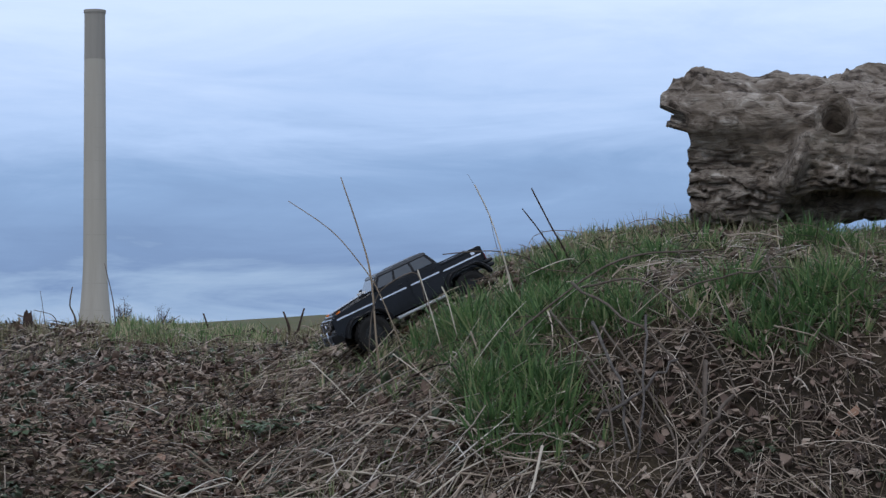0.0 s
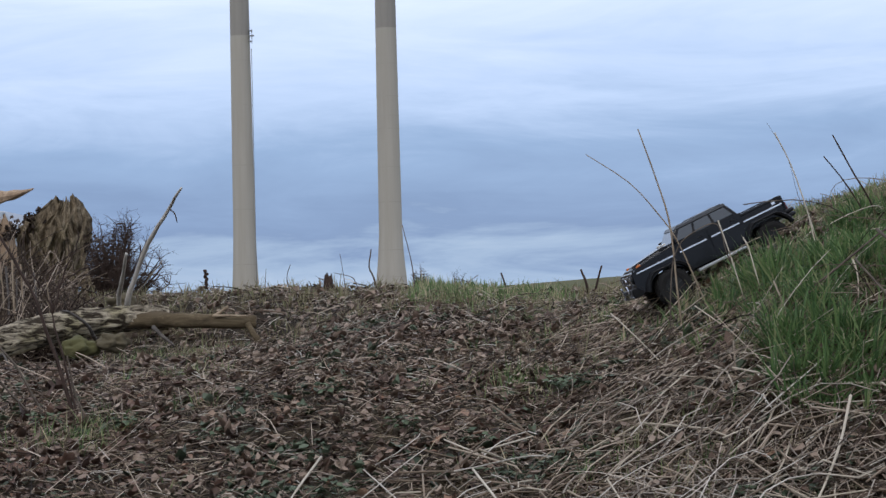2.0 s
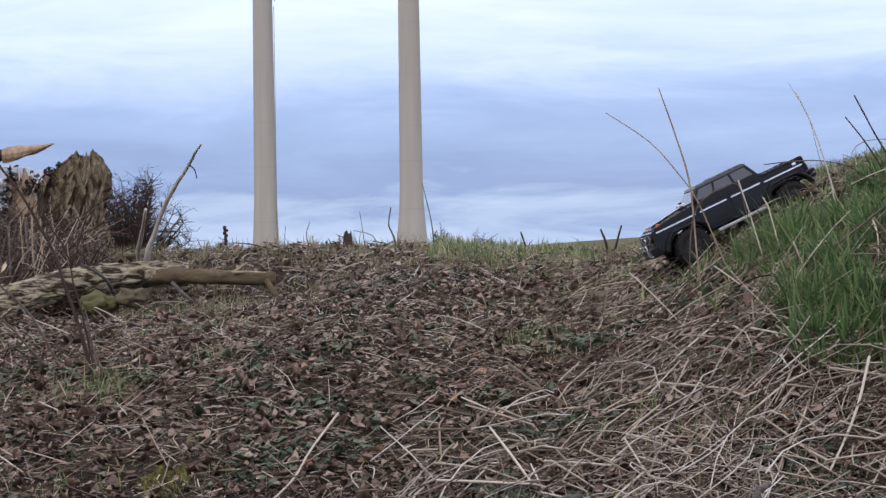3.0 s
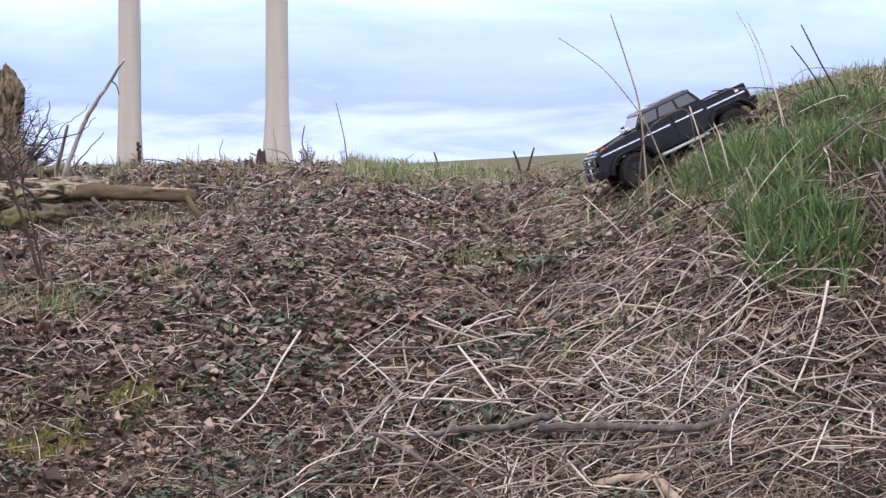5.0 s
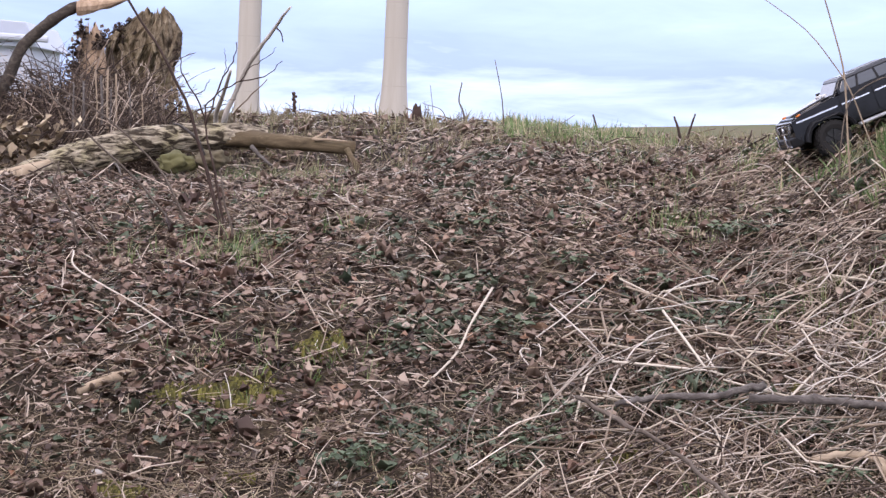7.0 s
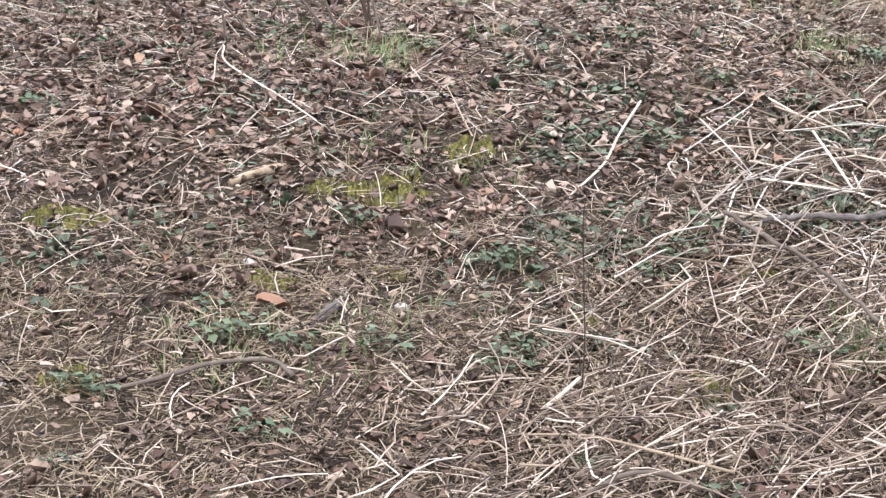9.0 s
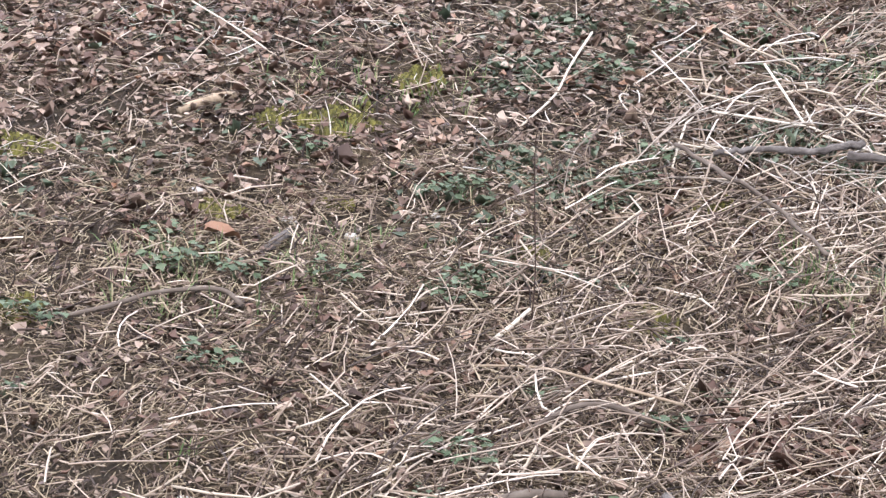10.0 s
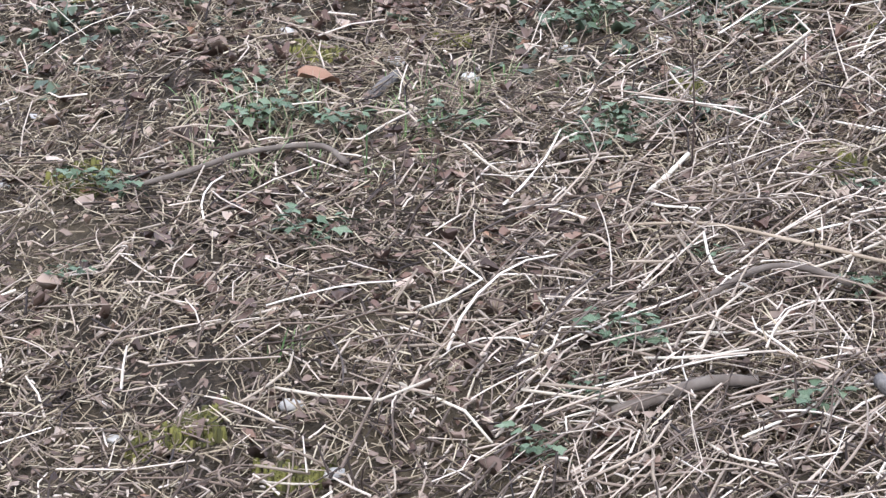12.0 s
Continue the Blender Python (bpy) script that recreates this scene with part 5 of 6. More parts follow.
tagged(snag, "pale split stub of wood beside the rotten stump", "tree stump")

EYE_MID = Matrix.Translation((-0.2, 0.04, 1.61))


def drawn(k):
    """Moves a thing along the line of sight from the middle of the path, k times as far."""
    return EYE_MID @ Matrix.Scale(k, 4) @ EYE_MID.inverted()


for ob in (stump, snag):
    ob.matrix_basis = drawn(1.07)

# bark shingles and shreds hanging on the stump
bark_rng = random.Random(4)
for k in range(34):
    z = bark_rng.uniform(1.52, 2.0)
    x = bark_rng.uniform(-1.9, -1.5)
    L, w = bark_rng.uniform(0.05, 0.14), bark_rng.uniform(0.012, 0.03)
    y = 11.75 - 0.17 * math.sqrt(max(0.05, 1 - ((x + 1.70) / 0.22) ** 2)) - 0.005
    bm = bmesh.new()
    bmesh.ops.create_cube(bm, size=1.0)
    for v in bm.verts:
        v.co = Vector((v.co.x * w * (0.6 if v.co.z < 0 else 1.0), v.co.y * 0.008, v.co.z * L))
    bmesh.ops.bevel(bm, geom=bm.edges[:], offset=0.002, segments=1, affect="EDGES")
    ob = part("bark_piece", bm, M_ROT, stump)
    ob.matrix_basis = pose(x, y, z, bark_rng.uniform(-14, 14), bark_rng.uniform(-25, 25), bark_rng.uniform(-30, 30))

limb = thing("broken_limb", "dark dead limb with a pale torn end leaning over the stump", "branch")
tube("limb_wood", [(-2.62, 12.0, 1.45), (-2.42, 11.9, 1.68), (-2.327, 11.9, 1.893), (-2.204, 11.9, 2.02), (-2.08, 11.9, 2.105), (-2.03, 11.9, 2.115)], 0.031, 0.027, M_LIMB, limb, "", 10, 20, 0.16, 3)
bm = bmesh.new()
rows = []
for k in range(14):
    u = k / 13
    c = Vector((-2.06 + 0.26 * u, 11.9 - 0.02 * u, 2.108 + 0.055 * u - 0.01 * math.sin(3 * u)))
    w, h = 0.032 * (1 - u ** 3) + 0.002, (0.034 * (1 - u ** 1.6) + 0.003) * (1 + 0.05 * math.sin(23 * u))
    rows.append([bm.verts.new(c + Vector((0, w * math.cos(a), h * math.sin(a) * (1 + 0.25 * math.sin(7 * u + 3 * a))))) for a in [math.tau * s / 10 for s in range(10)]])
for a, b in zip(rows, rows[1:]):
    for s in range(10):
        bm.faces.new((a[s], a[(s + 1) % 10], b[(s + 1) % 10], b[s]))
bm.faces.new(rows[0][::-1])
bm.faces.new(rows[-1])
part("torn_end", bm, M_SNAG, limb, "pale torn splinter")

# the long fallen branch
branch = thing("fallen_branch", "long fallen branch with furrowed bark and a bare brown end", "branch")


def branch_skin(ctrl, r0, r1, material, name, label, seed, lumps=0.16, n=60, sides=18):
    pts = spline(ctrl, n)
    bm = bmesh.new()
    rows = []
    for k, p in enumerate(pts):
        d = (pts[min(k + 1, n - 1)] - pts[max(k - 1, 0)]).normalized()
        u = d.cross(Vector((0, 0, 1))).normalized()
        v = u.cross(d)
        row = []
        for s in range(sides):
            a = math.tau * s / sides
            plate = noise.fractal(Vector((p.x * 26, math.cos(a) * 5 + seed, math.sin(a) * 5 + p.z * 20)), 1.0, 2.0, 3)
            r = (r0 + (r1 - r0) * k / (n - 1)) * (1 + lumps * 0.75 * plate + lumps * noise.fractal(Vector((p.x * 9, math.cos(a) * 2.5 + seed, math.sin(a) * 2.5)), 1.0, 2.0, 3) - lumps * max(0, 0.2 - abs(noise.noise(Vector((p.x * 6 + seed, math.cos(a) * 4, math.sin(a) * 4))))) * 3)
            row.append(bm.verts.new(p + (u * math.cos(a) + v * math.sin(a)) * r))
        rows.append(row)
    for a, b in zip(rows, rows[1:]):
        for s in range(sides):
            bm.faces.new((a[s], a[(s + 1) % sides], b[(s + 1) % sides], b[s]))
    bm.faces.new(rows[0][::-1])
    bm.faces.new(rows[-1])
    bmesh.ops.recalc_face_normals(bm, faces=bm.faces)
    return part(name, bm, material, branch, label, smooth=True)


branch_skin([(-2.75, 10.75, 0.93), (-2.45, 10.78, 1.10), (-2.26, 10.8, 1.213), (-2.10, 10.82, 1.29), (-1.86, 10.87, 1.395), (-1.63, 10.9, 1.462), (-1.42, 10.95, 1.497), (-1.19, 10.98, 1.513), (-1.06, 11.0, 1.507)], 0.098, 0.054, M_BARK, "barked_wood", "furrowed grey-brown bark", 1.0, 0.11, 260, 48)
branch_skin([(-1.28, 10.97, 1.498), (-1.15, 10.94, 1.503), (-0.99, 10.9, 1.496), (-0.82, 10.92, 1.487), (-0.70, 10.93, 1.482), (-0.652, 10.93, 1.480)], 0.040, 0.031, M_BARE, "bare_wood", "smooth brown barkless wood", 5.0, 0.16)
branch_skin([(-0.69, 10.90, 1.475), (-0.665, 10.88, 1.43), (-0.64, 10.87, 1.39), (-0.622, 10.86, 1.345)], 0.014, 0.017, M_BARE, "hooked_end", "", 6.0, 0.16, 16, 12)
tube("side_twig", [(-0.86, 10.9, 1.505), (-0.82, 10.89, 1.525), (-0.776, 10.88, 1.556)], 0.009, 0.005, M_PALE, branch, "", 7, 8, 0.15, 8)
tube("side_twig", [(-0.84, 10.88, 1.512), (-0.77, 10.88, 1.512), (-0.69, 10.88, 1.508)], 0.007, 0.005, M_PALE, branch, "", 7, 8, 0.15, 9)
branch_skin([(-2.28, 10.735, 1.225), (-2.15, 10.745, 1.30), (-1.99, 10.79, 1.372)], 0.070, 0.012, M_PALE, "peeled_patch", "pale patch where the bark is torn off", 7.0, 0.08, 20)
for pts in ([(-1.12, 10.88, 1.47), (-1.08, 10.85, 1.43), (-1.02, 10.8, 1.385)], [(-2.0, 10.82, 1.33), (-1.97, 10.7, 1.25), (-1.99, 10.6, 1.2)], [(-1.97, 10.7, 1.28), (-1.90, 10.66, 1.22), (-1.86, 10.62, 1.19)]):
    tube("side_twig", pts, 0.011, 0.006, M_STICK, branch, n=8, seed=5)

# stones with moss under the branch
M_MOSSSTONE = plain("mossy_stone", (0.10, 0.092, 0.035), 0.95, 0.0, 0.5, 25, 0.6, 0.006)
M_DULLSTONE = plain("brown_stone", (0.10, 0.08, 0.045), 0.95, 0.0, 0.4, 25, 0.6, 0.006)


def stone(x, y, z, sx, sy, sz, material, seed, label):
    bm = bmesh.new()
    bmesh.ops.create_icosphere(bm, subdivisions=4, radius=1.0)
    for v in bm.verts:
        k = 1 + 0.42 * noise.fractal(v.co * 1.5 + Vector((seed, 0, 0)), 1.0, 2.0, 3)
        v.co = Vector((v.co.x * sx, v.co.y * sy, v.co.z * sz)) * k
    ob = part("stone", bm, material, smooth=True)
    ob.matrix_basis = pose(x, y, z, 0, 0, 20 * seed)
    tagged(ob, label, "stone", "stones under the branch")


stone(-1.44, 10.72, 1.385, 0.085, 0.06, 0.045, M_MOSSSTONE, 1, "rounded stone covered with yellow-green moss")
stone(-1.29, 10.74, 1.405, 0.07, 0.06, 0.045, M_DULLSTONE, 2, "dull brown mossy stone under the fallen branch")
stone(-1.30, 11.35, 1.575, 0.085, 0.06, 0.05, M_DULLSTONE, 3, "flat tan stone behind the fallen branch")

# two upright dead sticks
uprights = thing("upright_stick", "pale dead forked stick standing behind the branch", "stick")
tube("main_stem", [(-1.27, 11.2, 1.5), (-1.262, 11.15, 1.6), (-1.156, 10.983, 1.83), (-1.041, 10.817, 1.992), (-0.957, 10.65, 2.091)], 0.0165, 0.0055, M_WEATHERED, uprights, "", 8, 18, 0.16, 2, 0.003)
tube("side_stem", [(-1.3, 11.2, 1.5), (-1.306, 11.15, 1.598), (-1.258, 10.9, 1.696), (-1.21, 10.65, 1.802)], 0.013, 0.007, M_WEATHERED, uprights, "", 8, 12, 0.16, 3)
tube("thin_stem", [(-1.21, 11.2, 1.5), (-1.22, 11.15, 1.61), (-1.143, 10.9, 1.688), (-1.049, 10.65, 1.769)], 0.005, 0.002, M_STALK, uprights, "", 6, 12, 0.14, 4, 0.004)
tube("node_twig", [(-1.02, 10.78, 2.0), (-1.0, 10.77, 1.98), (-0.99, 10.77, 1.94)], 0.004, 0.002, M_DARKTWIG, uprights, n=8)

# brush of thin shoots round the stump
brush_rng = random.Random(12)


def shoot(base, tip, r, seed, twigs=5):
    """Geometry of one bare shoot with side twigs."""
    rng = random.Random(seed)
    b, t = Vector(base), Vector(tip)
    side = Vector((rng.uniform(-0.12, 0.12), rng.uniform(-0.08, 0.08), 0)) * (t - b).length
    pts = spline([b, b.lerp(t, 0.4) + side * 0.6, b.lerp(t, 0.75) + side * 0.5, t], 9)
    out = [tube_geo(pts, [r * (1 - 0.75 * k / 8) for k in range(9)], 5)]
    for _ in range(twigs):
        k = rng.randint(3, 7)
        p = pts[k]
        d = (pts[k + 1] - pts[k]).normalized()
        L = rng.uniform(0.12, 0.34) * (t - b).length
        q = p + (d * 0.8 + Vector((rng.uniform(-0.9, 0.9), rng.uniform(-0.5, 0.5), rng.uniform(-0.1, 0.6)))).normalized() * L
        m = p.lerp(q, 0.5) + Vector((rng.uniform(-1, 1), rng.uniform(-1, 1), rng.uniform(-0.3, 1))) * L * 0.08
        tw = spline([p, m, q], 5)
        out.append(tube_geo(tw, [r * 0.45 * (1 - 0.7 * i / 4) for i in range(5)], 4))
        e = tw[3] + Vector((rng.uniform(-1, 1), rng.uniform(-0.5, 0.5), rng.uniform(-0.2, 1))).normalized() * L * 0.35
        out.append(tube_geo([tw[3], e], [r * 0.25, r * 0.12], 4))
    return out


for k in range(38):
    x = brush_rng.uniform(-2.75, -1.52)
    y = brush_rng.uniform(11.1, 11.9)
    z = H(x, y) - 0.02
    tall = brush_rng.uniform(0.16, 0.46) * (0.72 if x < -1.9 else 0.75)
    lean = brush_rng.uniform(-0.18, 0.22)
    v, f = joined(shoot((x, y, z), (x + lean, y + brush_rng.uniform(-0.1, 0.1), z + tall), brush_rng.uniform(0.002, 0.0055), 50 + k, 4))
    ob = sheet("bare_shoot", v, f, (M_TWIG, M_DARKTWIG, M_STALK)[k % 3], None, "", True)
    tagged(ob, "thin bare shoot growing beside the rotten stump", "shrub", "bare shoots round the stump")

# cut stubs standing in front of the stump
for k, (px, pz, r) in enumerate([(-1.955, 1.74, 0.009), (-1.925, 1.79, 0.006), (-1.90, 1.77, 0.010), (-1.845, 1.80, 0.008), (-1.80, 1.71, 0.006), (-1.775, 1.78, 0.007), (-1.735, 1.74, 0.006), (-1.70, 1.69, 0.005), (-2.03, 1.73, 0.007)]):
    px, r = px + 0.03 * math.sin(7.3 * k), 0.75 * r
    base = (px + 0.09 * math.sin(5 * k), 11.38, H(px, 11.38) - 0.02)
    tagged(tube("cut_shoot", [base, (px + 0.01, 11.4, 0.5 * (base[2] + pz)), (px, 11.42, pz)], r, r * 0.8, M_STALK if k % 2 else M_STICK, None, "", 7, 9, 0.12, 200 + k), "short pale cut shoot standing before the stump", "shrub", "cut shoots by the stump")

# a dark tangle low around the stump
tw_rng = np.random.default_rng(21)
n = 2900
x, y = tw_rng.uniform(-3.0, -1.62, n), tw_rng.uniform(11.15, 12.2, n)
W, F = stem_arrays(x, y, tw_rng.uniform(0.1, 0.34, n), tw_rng.uniform(0.0012, 0.0038, n), tw_rng.uniform(0, 0.22, n) * np.exp(-((x + 1.9) / 0.55) ** 2), tw_rng.uniform(0, math.tau, n), tw_rng.normal(0.25, 0.5, n), tw_rng.normal(0, 0.7, n), 3, 4)
bulk("brushwood_tangle", W, F, M_CHIP, "tangle of dead thin twigs heaped round the stump", "brushwood")

n = 3200
x, y = tw_rng.uniform(-3.1, -1.9, n), tw_rng.uniform(11.2, 12.3, n)
W, F = stem_arrays(x, y, tw_rng.uniform(0.08, 0.32, n), tw_rng.uniform(0.001, 0.0034, n), tw_rng.uniform(0, 1, n) ** 1.2 * 0.26, tw_rng.uniform(0, math.tau, n), tw_rng.normal(0.1, 0.4, n), tw_rng.normal(0, 0.9, n), 3, 4)
bulk("dark_brushwood", W, F, M_DARKBRUSH, "dark heap of dead bramble and twigs beside the stump", "brushwood")

# roots and shoots before the stump; their dark colour stands in for its shadow
n = 1500
x, y = tw_rng.uniform(-2.2, -1.52, n), tw_rng.uniform(11.3, 11.52, n)
W, F = stem_arrays(x, y, tw_rng.uniform(0.06, 0.24, n), tw_rng.uniform(0.0012, 0.004, n), tw_rng.uniform(0, 1, n) ** 1.3 * 0.22, tw_rng.uniform(0, math.tau, n), tw_rng.normal(0.15, 0.6, n), tw_rng.normal(0, 0.9, n), 3, 3)
bulk("root_tangle", W, F, M_DARKBRUSH, "roots and dead shoots, coloured dark for the shadow at the foot of the stump", "brushwood")

# ivy-dark crown of shreds on the stump's shoulder
n = 760
CLUMPS = np.array([(-1.87, 11.62, 1.955), (-1.80, 11.66, 1.99), (-1.745, 11.7, 2.02), (-1.555, 11.72, 1.87), (-1.545, 11.72, 1.92), (-1.965, 11.5, 1.975), (-1.885, 11.52, 1.93), (-1.99, 11.5, 1.88), (-2.0, 11.5, 1.80)])
pick = tw_rng.integers(0, len(CLUMPS), n)
CLUMPS = np.array([tuple(drawn(1.07) @ Vector(c)) for c in CLUMPS])
x, y, z = CLUMPS[pick].T + tw_rng.normal(0, 1, (3, n)) * np.array([[0.017], [0.02], [0.024]])
W, F = leaf_arrays(x, y, tw_rng.uniform(0.012, 0.032, len(x)), tw_rng.uniform(0, math.tau, len(x)), tw_rng.normal(0, 0.9, len(x)), tw_rng.normal(0.3, 0.4, len(x)), z - height(x, y))
bulk("stump_debris", W, F, M_DARKBRUSH, "dark dead leaves and bark shreds caught on the stump", "leaves")

n = 260
x, y, z = np.array([[-2.15], [11.22], [1.40]]) + tw_rng.normal(0, 1, (3, n)) * np.array([[0.10], [0.05], [0.07]])
W, F = leaf_arrays(x, y, tw_rng.uniform(0.03, 0.07, n), tw_rng.uniform(0, math.tau, n), tw_rng.normal(0, 0.7, n), tw_rng.normal(0.4, 0.5, n), z - height(x, y))
bulk("leaf_pile", W, F, M_TAN, "pile of pale dead leaves caught in the brushwood", "leaves")

# nearer shrub: long thin dark stems leaning left over the slope
shrub = thing("bare_shrub", "spindly bare shrub with dark thin stems on the slope", "shrub")
SY = 7.1
for k, (pts, r) in enumerate([
        ([(-0.965, 1.20), (-1.012, 1.372), (-1.08, 1.585), (-1.153, 1.736), (-1.275, 1.919), (-1.36, 2.02)], 0.0062),
        ([(-0.955, 1.20), (-0.999, 1.389), (-1.036, 1.552), (-1.042, 1.626)], 0.0044),
        ([(-1.037, 1.565), (-0.998, 1.685), (-0.96, 1.769), (-0.957, 1.81)], 0.0028),
        ([(-1.037, 1.577), (-1.071, 1.649), (-1.111, 1.713), (-1.118, 1.811)], 0.0028),
        ([(-1.042, 1.618), (-1.006, 1.66), (-0.941, 1.696), (-0.868, 1.715), (-0.82, 1.761)], 0.0026),
        ([(-1.071, 1.649), (-1.045, 1.67), (-1.028, 1.70)], 0.0016),
        ([(-0.998, 1.685), (-0.985, 1.74), (-0.992, 1.79)], 0.0016),
        ([(-0.941, 1.696), (-0.915, 1.735), (-0.86, 1.775), (-0.84, 1.80)], 0.0016),
        ([(-1.006, 1.66), (-0.985, 1.64), (-0.95, 1.645)], 0.0014),
        ([(-1.153, 1.736), (-1.12, 1.78), (-1.115, 1.84)], 0.0016),
        ([(-1.08, 1.585), (-1.12, 1.60), (-1.16, 1.64)], 0.0018)]):
    tube("stem", [(x, SY, z) for x, z in pts], r, r * 0.45, M_DARKTWIG, shrub, "", 6, 16, 0.12, 30 + k, 0.003)
for k, pts in enumerate([[(-1.07, 1.20), (-1.217, 1.364), (-1.353, 1.49), (-1.505, 1.631), (-1.638, 1.692)], [(-1.05, 1.20), (-1.153, 1.399), (-1.255, 1.51), (-1.356, 1.588), (-1.523, 1.68)],
                         [(-1.25, 1.15), (-1.412, 1.306), (-1.466, 1.436)], [(-1.38, 1.14), (-1.412, 1.282), (-1.463, 1.354), (-1.458, 1.444)], [(-0.93, 1.20), (-0.97, 1.36), (-0.985, 1.44)]]):
    tube("leaning_stem", [(x, SY + 0.12 - 0.05 * k, z) for x, z in pts], 0.0042, 0.0018, M_TWIG, shrub, "", 6, 16, 0.12, 44 + k, 0.003)
# crossing pale sticks at its foot
for k, (pts, r) in enumerate([
        ([(-1.25, 9.8, 1.44), (-1.27, 9.7, 1.50), (-1.33, 9.65, 1.55), (-1.36, 9.6, 1.56)], 0.008),
        ([(-1.6, 9.4, 1.33), (-1.55, 9.3, 1.40), (-1.5, 9.2, 1.33), (-1.45, 9.1, 1.34)], 0.006),
        ([(-1.95, 9.0, 1.24), (-1.75, 8.9, 1.30), (-1.62, 8.9, 1.27)], 0.007),
        ([(-1.75, 8.2, 1.2), (-1.55, 8.1, 1.24), (-1.35, 8.1, 1.24), (-1.15, 8.0, 1.27)], 0.006)]):
    tagged(tube("dead_stick", pts, r, r * 0.5, M_STICK, None, "", 6, 12, 0.15, 60 + k), "pale crooked dead stick on the leaf litter", "stick", "dead sticks on the bank")


# ---- behind the crest: bushes and a pale building ----
def bare_bush(name, x, y, z, tall, wide, stems_n, seed, label, thick=1.0):
    rng = random.Random(seed)
    pieces = []
    for k in range(stems_n):
        a = rng.uniform(0, math.tau)
        sp = rng.uniform(0.1, 1.0)
        top = Vector((math.cos(a) * wide * 0.5 * sp, math.sin(a) * wide * 0.5 * sp, tall * (1.02 - 0.42 * sp * sp) * rng.uniform(0.8, 1.0)))
        b = Vector((rng.uniform(-0.06, 0.06) * wide, rng.uniform(-0.06, 0.06) * wide, 0))
        mid = b.lerp(top, 0.45) + Vector((0, 0, 0.10 * tall))
        r = rng.uniform(0.010, 0.02) * tall * thick
        pts = spline([b, mid, top], 10)
        pieces.append(tube_geo(pts, [r * (1 - 0.8 * i / 9) for i in range(10)], 5))
        for i in range(3, 10):
            for _ in range(5):
                d = (Vector((rng.uniform(-1, 1), rng.uniform(-1, 1), rng.uniform(-0.15, 1.0)))).normalized()
                L = rng.uniform(0.06, 0.17) * tall
                q = pts[i] + d * L
                rr = r * 0.32 * (1 - 0.05 * i)
                pieces.append(tube_geo([pts[i], pts[i].lerp(q, 0.5) + Vector((rng.uniform(-1, 1), 0, rng.uniform(0, 1))) * L * 0.1, q], [rr, rr * 0.7, rr * 0.35], 3, caps=False))
                for _ in range(2):
                    e = q.lerp(pts[i], rng.uniform(0.1, 0.5))
                    w = e + Vector((rng.uniform(-1, 1), rng.uniform(-1, 1), rng.uniform(-0.3, 1))).normalized() * L * 0.5
                    pieces.append(tube_geo([e, w], [rr * 0.45, rr * 0.2], 3, caps=False))
    root = thing(name, label, "bush", pose(x, y, z))
    v, f = joined([p for p in pieces if len(p[0]) >= 40])
    tagged(sheet("branchwork", v, f, M_DARKTWIG, root), "dark forked branches")
    v, f = joined([p for p in pieces if len(p[0]) < 40])
    sheet("crown", v, f, M_DARKTWIG, root, "dense crown of fine bare twigs")
    return root


bare_bush("leafless_bush", -9.45, 80.0, H(-9.45, 80.0) - 0.1, 4.25 - H(-9.45, 80.0), 4.2, 60, 3, "dense leafless bush behind the crest of the bank")
bare_bush("leafless_bush", 2.35, 200.0, 0.6, 3.2, 1.6, 8, 5, "small blurred leafless bush far across the field", 1.6)
bare_bush("leafless_bush", 5.4, 200.0, 0.6, 2.5, 2.4, 8, 6, "low leafless bush far across the field", 1.6)

M_RENDERWALL = plain("pale_grey_cladding", (0.47, 0.50, 0.55), 0.7, 0.0, 0.08, 2, 0.05, 0.01)
M_SHEETROOF = plain("blue_grey_roof_sheet", (0.42, 0.46, 0.52), 0.5, 0.2, 0.1, 2, 0.05, 0.01)
shed = thing("low_building", "low pale grey clad building beyond the crest", "building", pose(-13.2, 60, -0.6))
bm = bmesh.new()
boxed(bm, 0, 0, 1.9, 8.0, 5.0, 3.8)
part("wall", bm, M_RENDERWALL, shed)
prism("roof", [(-4.2, 3.75), (4.2, 3.75), (3.9, 4.35), (-3.9, 4.75)], -2.7, 2.7, M_SHEETROOF, shed, "shallow blue-grey sheet roof", 0.03)
v, f = tube_geo([(2.6, -2.8, 4.0), (4.45, -2.8, 3.95)], [0.09, 0.09], 10)
sheet("gutter", v, f, M_RENDERWALL, shed)
for k in range(3):
    w = slab("window", -2.5 + 2.1 * k, -1.3 + 2.1 * k, -2.53, -2.46, 1.6, 2.7, M_GLASS, shed, "dark window", 0.01)

# ---- standing stalks, stakes and sticks ----
def stalk(pts, r, material, label, category, group="", tip=0.45, seed=1, n=16, twigs=0):
    root = tube("dry_stalk", pts, r, r * tip, material, None, "", 6, n, 0.1, seed)
    return tagged(root, label, category, group)


